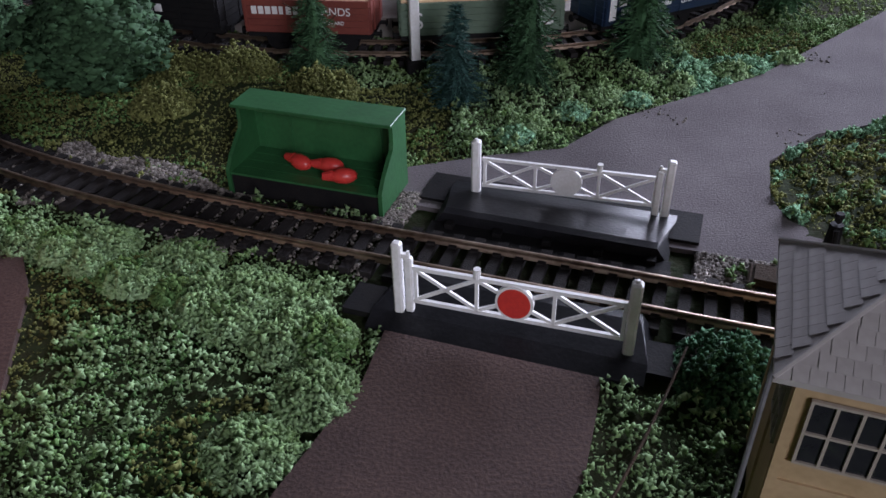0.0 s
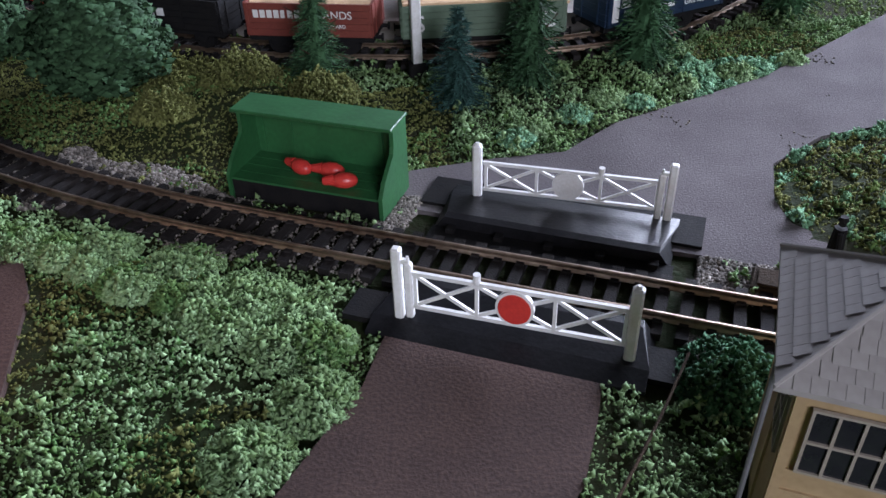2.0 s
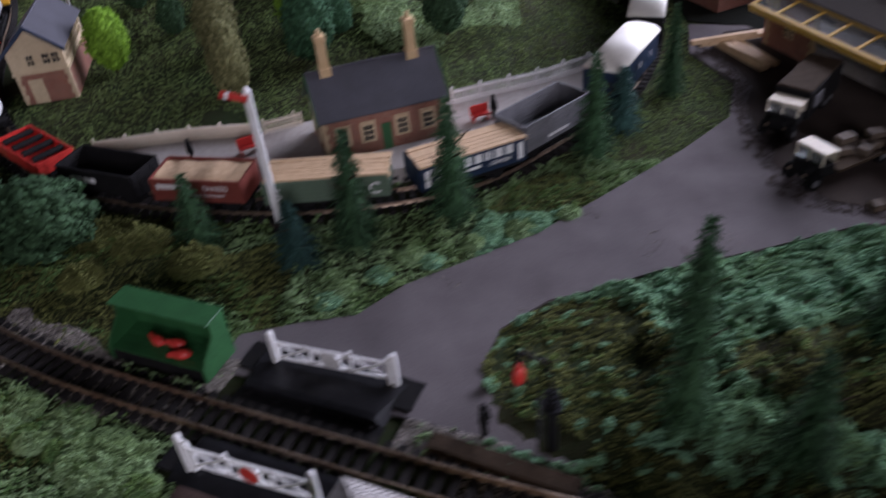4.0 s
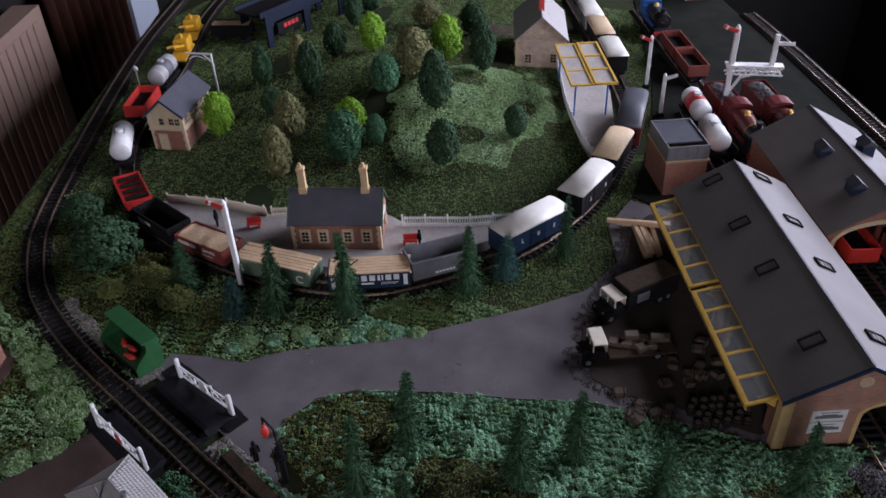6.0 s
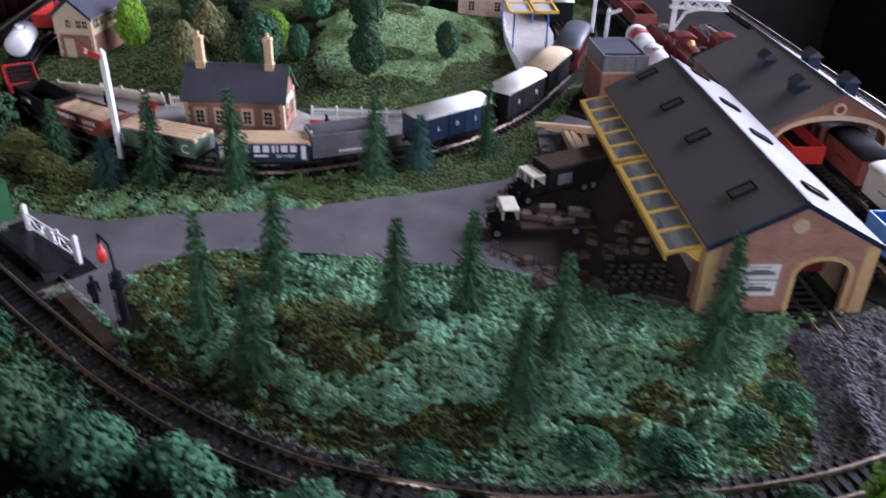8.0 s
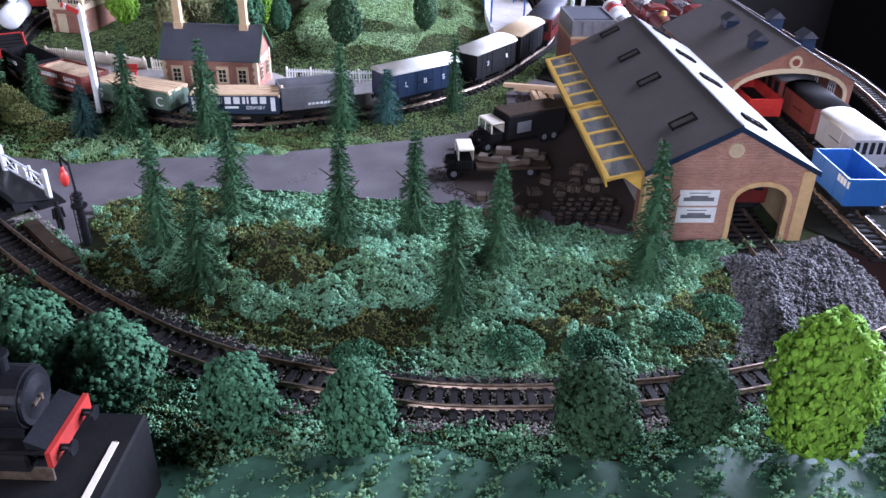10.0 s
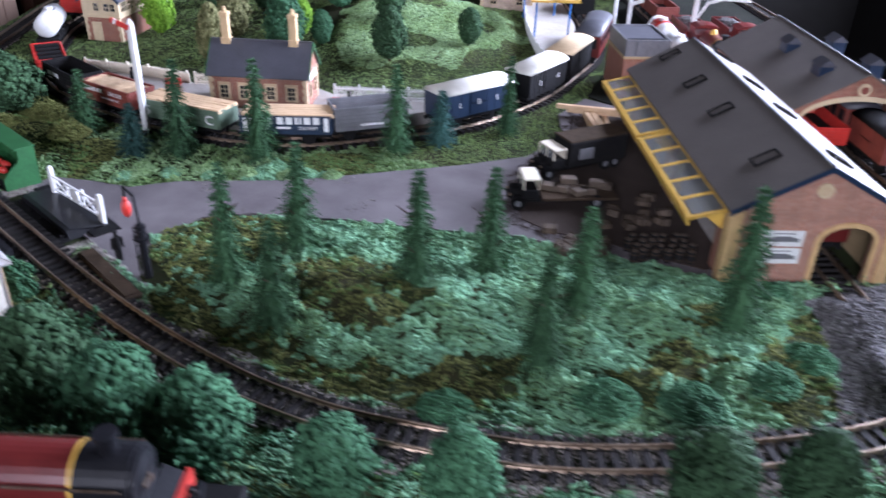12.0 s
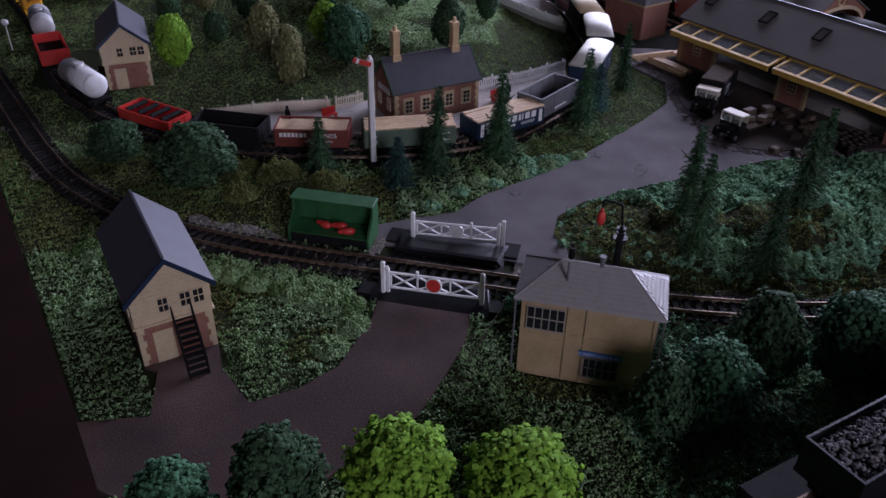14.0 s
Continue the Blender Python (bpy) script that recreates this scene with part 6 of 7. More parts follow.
# ---- locomotive on its black plinth at the front ----
LM = at(0.350, 0.0255, 0.043, 23.0) @ at(-0.065, 0, 0)
steam_engine(LM, "black steam locomotive with a red boiler and red buffer beam", BLACKP, MAROON, 0.13)
pl = thing("display_plinth", "matt black plinth box carrying the locomotive", "plinth", LM @ at(0, 0, -0.043))
bm = B()
box(bm, -0.145, 0.081, -0.034, 0.03, 0.0, 0.0425, bevel=0.001)
part("box", bm, MATTBLACK, pl)
bm = B()
box(bm, 0.0735, 0.076, -0.026, 0.012, 0.0425, 0.0432)
part("label_strip", bm, FENCE, pl, "pale strip on the plinth top")
for s in (-0.00825, 0.00825):
    bm = B()
    box(bm, -0.135, 0.06, s - 0.0006, s + 0.0006, 0.0425, 0.0483)
    part("rail", bm, STEEL, pl)


# ---- lorries, timber and sacks in the goods yard ----
def lorry(m, label, covered):
    t = thing("lorry", label, "lorry", m, "lorries")
    bm = B()
    box(bm, -0.062, 0.016, -0.009, 0.009, 0.006, 0.0085)
    part("chassis", bm, MATTBLACK, t)
    bm = B()
    box(bm, 0.0, 0.013, -0.0115, 0.0115, 0.0085, 0.017, bevel=0.001)
    box(bm, 0.012, 0.021, -0.007, 0.007, 0.0075, 0.0155, bevel=0.0015)
    for s in (-1, 1):
        prism(bm, [(0.009, 0.0065), (0.021, 0.0065), (0.0195, 0.0105), (0.0165, 0.012), (0.0125, 0.0115)], s * 0.0095 - 0.002, s * 0.0095 + 0.002, "y")
    part("cab", bm, MATTBLACK, t)
    bm = B()
    box(bm, -0.0005, 0.0125, -0.0118, 0.0118, 0.0245, 0.0262, bevel=0.0007)
    for x in (0.0, 0.0115):
        for y in (-0.0113, 0.0103):
            box(bm, x, x + 0.001, y, y + 0.001, 0.017, 0.0246)
    box(bm, 0.0116, 0.0122, -0.0006, 0.0006, 0.017, 0.0246)
    box(bm, 0.0, 0.001, -0.0113, 0.0113, 0.017, 0.0246)
    part("cab_top", bm, FENCE, t, "cream cab roof and pillars")
    bm = B()
    box(bm, 0.0117, 0.0121, -0.0102, 0.0102, 0.0172, 0.0244)
    part("windscreen", bm, GLASS, t)
    for s in (-1, 1):
        bm = B()
        ball(bm, (0.0215, s * 0.0062, 0.0115), 0.0012, 0.0012, 0.0012, 2)
        part("headlamp", bm, STEEL, t, smooth=True)
    for x in (0.0155, -0.042, -0.052) if covered else (0.0155, -0.046):
        for s in (-1, 1):
            bm = B()
            cyl(bm, (x, s * 0.0085, 0.0056), (x, s * 0.0115, 0.0056), 0.0056, seg=18)
            wh = part("wheel", bm, MATTBLACK, t)
            bm = B()
            cyl(bm, (x, s * 0.0114, 0.0056), (x, s * 0.0118, 0.0056), 0.0025, seg=12)
            part("hub", bm, GREYP, wh)
    if covered:
        bm = B()
        box(bm, -0.062, -0.003, -0.013, 0.013, 0.0085, 0.03, bevel=0.0008)
        part("van_body", bm, MATTBLACK, t)
        bm = B()
        box(bm, -0.062, -0.003, -0.0125, 0.0125, 0.03, 0.0315, bevel=0.0006)
        part("van_roof", bm, BARK, t, "brown van roof")
        bm = B()
        box(bm, -0.026, -0.012, 0.0128, 0.0136, 0.0145, 0.024)
        part("side_panel", bm, GREYP, t)
    else:
        bm = B()
        box(bm, -0.062, -0.003, -0.013, 0.013, 0.0085, 0.0105)
        part("flat_bed", bm, BARK, t)
        r = random.Random(4)
        for k in range(7):
            bm = B()
            box(bm, -0.006, 0.006, -0.004, 0.004, 0, 0.0045, pose(-0.012 - k * 0.0072, r.uniform(-0.007, 0.007), 0.0106 + (0.0046 if k in (2, 5) else 0), 0, 0, r.uniform(-30, 30)), 0.0004)
            part("crate", bm, WOODD, t)
    return t


WOODD = mat("dark_crate_wood", (0.105, 0.074, 0.05), (0.055, 0.04, 0.028), 0.8, scale=200, bump=0.3)
lorry(at(0.343, 0.492, 0.0016, 232), "black covered lorry with a cream cab roof", True)
lorry(at(0.3465, 0.427, 0.0016, 210), "black flatbed lorry with a cream cab roof, carrying crates", False)
r = random.Random(7)
for k in range(9):
    bm = B()
    box(bm, -0.03, 0.03, -0.0023, 0.0023, 0, 0.0042, bevel=0.0004)
    o = part("timber_baulk", bm, WOOD)
    row, col = divmod(k, 4)
    o.matrix_basis = at(0.338 + col * 0.0048 - 0.01 * (k > 5), 0.612 + col * 0.003 + (0.02 if k > 5 else 0), 0.001 + 0.0043 * row, (118 if k < 6 else 20) + r.uniform(-7, 7))
    tagged(o, "pale sawn timber baulk stacked by the goods shed", "timber", "timber stack")
sack = None
for i in range(6):
    for j in range(4):
        m = SHED @ at(-0.052 + i * 0.0078 + (0.0035 if j % 2 else 0) + r.uniform(-0.0016, 0.0016), 0.022 + j * 0.0076 + r.uniform(-0.0012, 0.0012), 0.001, r.uniform(0, 90))
        if sack is None:
            sack = thing("barrel", "small dark tarred barrel in the goods yard", "barrel", m, "barrels")
            bm = B()
            cyl(bm, (0, 0, 0), (0, 0, 0.0045), 0.0028, 0.0034, 14)
            cyl(bm, (0, 0, 0.0045), (0, 0, 0.009), 0.0034, 0.0028, 14)
            bo = part("barrel_body", bm, MATTBLACK, sack)
            for z in (0.002, 0.0068):
                bm = B()
                cyl(bm, (0, 0, z), (0, 0, z + 0.0008), 0.0034, seg=14)
                part("hoop", bm, BARK, sack)
            bm = B()
            cyl(bm, (0, 0, 0.0088), (0, 0, 0.0093), 0.0024, seg=12)
            part("barrel_top", bm, WOODD, sack)
        else:
            copy_thing(sack, m)
crate = None
for k in range(26):
    a, b = r.uniform(-0.105, -0.045), r.uniform(0.03, 0.11)
    if k > 15:
        a, b = r.uniform(-0.05, -0.01), r.uniform(0.07, 0.12)
    m = SHED @ pose(a, b, 0.001, r.uniform(-12, 12), r.uniform(-12, 12), r.uniform(0, 180))
    if inside([m.translation.x], [m.translation.y], [(0.335, 0.40), (0.42, 0.46), (0.40, 0.485), (0.33, 0.44)])[0]:
        continue
    if crate is None:
        crate = thing("packing_crate", "small dark wooden crate lying in the yard", "crate", m, "crates")
        bm = B()
        box(bm, -0.0055, 0.0055, -0.0035, 0.0035, 0, 0.005, bevel=0.0003)
        part("crate_body", bm, WOODD, crate)
        for x in (-0.0045, 0.0035):
            bm = B()
            box(bm, x, x + 0.0012, -0.0038, 0.0038, -0.0002, 0.0053)
            part("batten", bm, BARK, crate)
    else:
        copy_thing(crate, m)


# ---- far buildings ----
def brick_house(m, label, W, D, E, R, wallmat, roofmat, windows=2):
    t = thing("model_house", label, "house", m)
    bm = B()
    prism(bm, [(0, 0), (W, 0), (W, E), (W / 2, R), (0, E)], 0, D, "y")
    part("wall", bm, wallmat, t)
    gable_roof(t, W, D, E, R, 0.003, 0.0014, roofmat)
    for k in range(windows):
        x = W * (k + 0.5) / windows
        window(t, front(x, 0.012, -0.0004), 0.009, 0.014, 2, 3, STONE, 0.0006)
    for y in (D * 0.25, D * 0.7):
        window(t, right_side(y, 0.012, W + 0.0004), 0.009, 0.014, 2, 3, STONE, 0.0006)
        window(t, left_side(y, 0.012, -0.0004), 0.009, 0.014, 2, 3, STONE, 0.0006)
    for x, sx in ((0, 1), (W, -1)):
        quoins(t, x, 0, 0, E, sx, 1, STONE)
    return t


st2 = brick_house(at(0.064, 0.99, 0.0, 20), "pale stone station house with a grey roof and red chimney", 0.075, 0.125, 0.048, 0.082, STONEWALL, GREYROOF)
bm = B()
box(bm, 0.0335, 0.0415, 0.03, 0.038, 0.07, 0.104)
box(bm, 0.0325, 0.0425, 0.029, 0.039, 0.104, 0.107)
part("chimney", bm, REDP, st2, "red brick chimney stack")
bm = B()
cyl(bm, (0.0375, -0.0012, 0.06), (0.0375, 0.0003, 0.06), 0.004, seg=16)
part("gable_vent", bm, STONE, st2)
cn = thing("platform_canopy", "yellow glazed platform canopy on thin posts", "canopy", at(0.193, 0.838, 0.0, 26.4))
for k in range(2):
    bm = B()
    x0, x1 = k * 0.031, k * 0.031 + 0.03
    for a, b in ((x0, x0 + 0.003), (x1 - 0.003, x1)):
        box(bm, a, b, 0, 0.14, 0.058 + 0.001 * k, 0.0605 + 0.001 * k)
    for j in range(4):
        box(bm, x0, x1, j * 0.0455, j * 0.0455 + 0.0035, 0.0582, 0.0603 + 0.001 * k)
    fr = part("canopy_frame", bm, YELLOW, cn)
    bm = B()
    box(bm, x0 + 0.001, x1 - 0.001, 0.001, 0.139, 0.0588, 0.0593)
    part("canopy_glazing", bm, PLAT, fr)
for x, y in ((0.008, 0.01), (0.05, 0.01), (0.008, 0.13), (0.05, 0.13)):
    bm = B()
    cyl(bm, (x, y, 0.008), (x, y, 0.0582), 0.0012, seg=8)
    part("post", bm, BLUEP, cn)

wt = thing("coal_stage", "brick coaling stage with a grey open tank on top", "coal stage", at(0.341, 0.713, 0, 29) @ Matrix.Diagonal((0.76, 0.76, 0.97, 1)))
bm = B()
box(bm, 0, 0.062, 0, 0.088, 0, 0.044)
part("brick_base", bm, BRICK, wt)
bm = B()
box(bm, -0.002, 0.064, -0.002, 0.09, 0.044, 0.0465)
part("ledge", bm, TAN, wt)
bm = B()
for a, b, c, d in ((0, 0.062, 0, 0.002), (0, 0.062, 0.086, 0.088), (0, 0.002, 0.002, 0.086), (0.06, 0.062, 0.002, 0.086)):
    box(bm, a, b, c, d, 0.0465, 0.064)
for k in range(5):
    box(bm, k * 0.0152, k * 0.0152 + 0.0012, -0.0008, 0.0, 0.0465, 0.064)
part("tank", bm, GREYP, wt, "grey panelled tank")
bm = B()
box(bm, 0.0015, 0.0605, 0.018, 0.0865, 0.061, 0.0625)
part("tank_cover", bm, SLATE, wt)

brick_house(at(0.247, 1.38, 0, 26), "small red brick yard building", 0.056, 0.065, 0.048, 0.06, BRICK, SLATE)
brick_house(at(0.06, 1.47, 0, 26), "long dark brick building at the back of the layout", 0.14, 0.05, 0.035, 0.05, BRICK, SLATE, 4)

sheet("forecourt", [(-0.01, 0.985), (0.062, 0.978), (0.07, 1.02), (0.03, 1.15), (-0.04, 1.16)], 0.0012, ROADN, "brown forecourt beside the stone station house")
br = thing("overbridge", "dark blue road overbridge with open portals above the tracks", "bridge", at(-0.372, 0.94, 0, 80))
for x in (0.0, 0.09, 0.18, 0.27):
    for y in (-0.028, 0.028):
        bm = B()
        pts = [(x, 0.0), (x + 0.012, 0.0), (x + 0.014, 0.03), (x + 0.02, 0.04), (x + 0.076, 0.04), (x + 0.09, 0.04), (x + 0.09, 0.054), (x, 0.054)]
        prism(bm, pts, y - 0.0015, y + 0.0015, "y")
        part("portal", bm, BRIDGEM, br)
bm = B()
box(bm, -0.01, 0.4, -0.0265, 0.0265, 0.054, 0.057)
part("deck", bm, MATTBLACK, br)
for y in (-0.029, 0.029):
    bm = B()
    box(bm, -0.01, 0.4, y - 0.001, y + 0.001, 0.0545, 0.063)
    part("parapet", bm, BRIDGEM, br)
bm = B()
box(bm, 0.362, 0.372, -0.03, 0.03, -0.001, 0.054)
part("pier", bm, TAN, br, "orange brown bridge pier")
w, body = open_wagon(at(-0.352, 1.0, 0, 80), "dark coal wagon below the bridge with pink lettering", MATTBLACK, load="dark")
bars(body, REDP, -0.018, 0.018, 0.022, 0.029, 4, -0.0152)
w, body = open_wagon(at(-0.42, 0.945, 0, 20), "open wagon with a tan load beside the bridge", MATTBLACK, load="sand")
brick_house(at(-0.655, 1.27, 0, 24), "small orange brick signal cabin at the far corner", 0.05, 0.07, 0.035, 0.05, BRICK, SLATE)
brick_house(at(-0.02, 1.50, 0, 20), "small red brick lineside building at the back", 0.07, 0.05, 0.035, 0.05, BRICK, SLATE)
fb = thing("footbridge", "brown wooden footbridge with sloping steps", "footbridge", at(-0.30, 1.42, 0, 5))
bm = B()
box(bm, -0.1, 0.06, -0.009, 0.009, 0.06, 0.063)
for y in (-0.009, 0.009):
    box(bm, -0.1, 0.06, y - 0.0006, y + 0.0006, 0.063, 0.074)
part("span", bm, BARK, fb)
bm = B()
prism(bm, [(0.06, 0.06), (0.06, 0.074), (0.15, 0.014), (0.15, 0.0)], -0.0095, 0.0095, "y")
part("steps", bm, WOODD, fb)
for x in (-0.08, 0.05):
    bm = B()
    box(bm, x, x + 0.004, -0.008, 0.008, -0.001, 0.06)
    part("trestle", bm, BARK, fb)
gy = thing("signal_gantry", "white gantry spanning the far tracks", "gantry", at(-0.11, 1.39, 0, 60))
for x in (0.0, 0.12):
    bm = B()
    box(bm, x, x + 0.004, -0.002, 0.002, -0.001, 0.062)
    part("post", bm, WHITE, gy)
bm = B()
box(bm, -0.004, 0.128, -0.003, 0.003, 0.062, 0.069)
part("beam", bm, WHITE, gy)
coach(at(-0.2, 1.47, 0, 10), "dark red coach standing at the back of the layout", MAROON, 0.12)
van(at(-0.33, 1.36, 0, 20), "pale grey van standing below the footbridge", TANKG, ROOFW, 0.065)


# ---- trees ----
def conifer_mesh(name, seed, material, bend=0.0):
    """Bottle-brush fir, one unit high and about 0.36 wide: whorls of drooping needle sprays."""
    r = np.random.default_rng(seed)
    V, F = [], []

    def tri(a, b, c):
        k = len(V)
        V.extend((a, b, c))
        F.append((k, k + 1, k + 2))
    levels = 21
    for L in range(levels):
        f = L / (levels - 1)
        z = 0.06 + 0.92 * f + r.uniform(-0.008, 0.008)
        rad = (0.2 * (1 - f) ** 0.78 + 0.016) * (1.0, 0.8, 1.08)[L % 3] * r.uniform(0.9, 1.1)
        n = int(5 + 8 * (1 - f))
        off = r.uniform(0, 6.28)
        base = np.array([bend * f * f, 0, z])
        for i in range(n):
            a = off + 6.283 * i / n + r.normal(0, 0.2)
            ln = rad * r.uniform(0.62, 1.22)
            d = np.array([math.cos(a), math.sin(a), 0.0])
            s = np.array([-d[1], d[0], 0.0])
            up = np.array([0, 0, 1.0])
            droop = r.uniform(0.35, 0.85)
            for q in range(20):
                u = 0.15 + 0.85 * ((q + r.uniform(0, 1)) / 20)
                p = base + d * ln * u - up * ln * droop * u * u
                w = (0.017 + 0.024 * math.sin(math.pi * min(1, u * 1.05))) * r.uniform(0.7, 1.35)
                th = r.uniform(0, 6.28)
                out = d * 0.75 + s * 0.9 * math.cos(th) + up * 0.6 * math.sin(th)
                side = (s * math.sin(th) - up * math.cos(th)) * 0.0052
                tri(p - side, p + side, p + out * w)
            p = base + d * ln - up * ln * droop
            tri(base + s * 0.012, base - s * 0.012, p)
    for k in range(9):
        a0, a1 = 6.283 * k / 9, 6.283 * (k + 1) / 9
        tri(np.array([0.085 * math.cos(a0), 0.085 * math.sin(a0), 0.04]), np.array([0.085 * math.cos(a1), 0.085 * math.sin(a1), 0.04]), np.array([bend * 0.8, 0, 0.93]))
    ob = mesh_np(name, V, F, material)
    me = ob.data
    bpy.data.objects.remove(ob)
    return me


def leafy_mesh(name, seed, material, n=1500, egg=0.0, core=None):
    """Round-headed tree crown, one unit high from the ground: many small leaf clumps on an uneven head."""
    r = np.random.default_rng(seed)
    a = r.uniform(0, 6.283, n)
    c = r.uniform(-1, 1, n)
    rr = r.uniform(0.72, 1.0, n) ** 0.6
    bump = 1 + 0.13 * np.sin(3 * a + seed) * np.cos(4 * c + seed) + 0.1 * np.sin(7 * a + 5 * c + seed) + 0.08 * np.sin(13 * a - 9 * c) + 0.05 * np.sin(23 * a + 17 * c)
    s = np.sqrt(1 - c * c)
    shape = 1 - egg * c
    x, y, z = 0.34 * s * np.cos(a) * rr * bump * shape, 0.34 * s * np.sin(a) * rr * bump * shape, 0.53 + 0.47 * c * rr * (0.9 + 0.1 * bump)
    # leaf pads hang over one another like small shingles
    pos = np.stack([x, y, z], 1)
    v = np.zeros((n, 4, 3))
    nrm = np.stack([s * np.cos(a), s * np.sin(a), c * 0.8 + 0.25], 1)
    nrm /= np.linalg.norm(nrm, axis=1)[:, None]
    rnd = r.normal(0, 0.45, (n, 3))
    nrm = nrm + rnd
    nrm /= np.linalg.norm(nrm, axis=1)[:, None]
    up = np.tile(np.array([0, 0, 1.0]), (n, 1))
    t1 = np.cross(nrm, up)
    t1 /= np.linalg.norm(t1, axis=1)[:, None] + 1e-9
    t2 = np.cross(nrm, t1)
    sz = r.uniform(0.016, 0.05, n)[:, None] * r.uniform(0.7, 1.0, n)[:, None]
    v[:, 0] = pos - t1 * sz * 0.75 + nrm * sz * 0.1
    v[:, 1] = pos + t2 * sz * 1.1 - nrm * sz * 0.45
    v[:, 2] = pos + t1 * sz * 0.75 + nrm * sz * 0.1
    v[:, 3] = pos - t2 * sz * 0.7 - nrm * sz * 0.2
    tip = pos + nrm * sz * 0.55
    allv = np.concatenate([v, tip[:, None]], 1).reshape(-1, 3)
    base = (np.arange(n) * 5)[:, None, None]
    F = (np.array([(0, 1, 4), (1, 2, 4), (2, 3, 4), (3, 0, 4)])[None] + base).reshape(-1, 3)
    # dark inner mass that closes the head
    nv = len(allv)
    bm = B()
    ball(bm, (0, 0, 0.53), 0.22, 0.22, 0.34, 3)
    iv = np.array([q.co[:] for q in bm.verts])
    fz = (iv[:, 2] - 0.53) / 0.34
    iv[:, :2] *= (1 - egg * fz)[:, None]
    fi = np.array([[q.index for q in f.verts] for f in bm.faces]) + nv
    bm.free()
    ob = mesh_np(name, np.concatenate([allv, iv]), np.concatenate([F, fi]), material)
    me = ob.data
    bpy.data.objects.remove(ob)
    return me


def trunk_mesh():
    bm = B()
    cyl(bm, (0, 0, -0.03), (0.004, 0, 0.35), 0.03, 0.018, 8)
    cyl(bm, (0.004, 0, 0.35), (0.0, 0.004, 0.8), 0.018, 0.006, 8)
    for k in range(5):
        a = k * 1.3
        cyl(bm, (0.003, 0, 0.25 + k * 0.08), (0.14 * math.cos(a), 0.14 * math.sin(a), 0.42 + k * 0.07), 0.009, 0.003, 6)
    me = bpy.data.meshes.new("trunk")
    bm.to_mesh(me)
    bm.free()
    me.materials.append(BARK)
    return me


TRUNK = trunk_mesh()
CROWNS = {
    "fir": [conifer_mesh("crown", 11, FOLCON), conifer_mesh("crown", 12, FOLCON, 0.02), conifer_mesh("crown", 13, FOLCON, -0.015)],
    "blue": [conifer_mesh("crown", 14, FOLBLUE), conifer_mesh("crown", 15, FOLBLUE)],
    "mid": [leafy_mesh("crown", 21, FOLMID, 3400), leafy_mesh("crown", 22, FOLMID, 3400, 0.15)],
    "dark": [leafy_mesh("crown", 23, FOLDARK, 3400), leafy_mesh("crown", 24, FOLDARK, 3400, 0.2)],
    "lime": [leafy_mesh("crown", 25, FOLLIME, 3400), leafy_mesh("crown", 26, FOLLIME, 3400, 0.1)],
    "olive": [leafy_mesh("crown", 27, FOLOLIVE, 3400, 0.15), leafy_mesh("crown", 28, FOLOLIVE, 3400, 0.2)],
}
TREE_TEXT = {
    "fir": ("fir_tree", "dark green model fir tree on the grassy bank", "fir trees"),
    "blue": ("fir_tree", "small blue-green model fir tree beside the line", "fir trees"),
    "mid": ("leafy_tree", "round mid-green model tree with clumped foliage", "leafy trees"),
    "dark": ("leafy_tree", "dark green model tree with dense foliage", "leafy trees"),
    "lime": ("leafy_tree", "bright lime green model tree with leafy clumps", "leafy trees"),
    "olive": ("leafy_tree", "speckled olive and cream model tree", "leafy trees"),
}
tree_no = 0


def tree(kind, x, y, h, rad):
    global tree_no
    name, label, group = TREE_TEXT[kind]
    if y > 0.55:
        h, rad = h * 1.12, rad * 0.86
    mesh = CROWNS[kind][tree_no % len(CROWNS[kind])]
    tree_no += 1
    z = float(ground_z(x, y)) - 0.001
    w = rad / (0.175 if kind in ("fir", "blue") else 0.35)
    m = at(x, y, z, (tree_no * 67) % 360) @ Matrix.Diagonal((w, w, h, 1))
    t = thing(name, label, "tree", m, group)
    c = new("crown", mesh)
    c.parent = t
    k = new("trunk", TRUNK)
    k.parent = t
    return t


for kind, x, y, top, rad in (("fir", 0.2212, 0.213, 0.094, 0.014), ("fir", 0.2695, 0.1925, 0.076, 0.015), ("fir", 0.2354, 0.2683, 0.089, 0.016), ("fir", 0.3265, 0.2615, 0.092, 0.016),
                             ("fir", 0.3585, 0.2995, 0.087, 0.015), ("fir", 0.4195, 0.2285, 0.083, 0.015), ("fir", 0.4255, 0.2805, 0.084, 0.015), ("fir", 0.5115, 0.3125, 0.102, 0.017)):
    h = top - float(ground_z(x, y))
    tree(kind, x, y, h, rad)
for kind, x, y, h, rad in (("fir", -0.059, 0.367, 0.056, 0.016), ("blue", 0.008, 0.355, 0.047, 0.016), ("fir", 0.043, 0.373, 0.085, 0.017), ("fir", 0.105, 0.402, 0.088, 0.018),
                           ("fir", 0.203, 0.468, 0.081, 0.016), ("blue", 0.228, 0.507, 0.051, 0.016), ("fir", 0.272, 0.56, 0.067, 0.014)):
    tree(kind, x, y, h, rad)
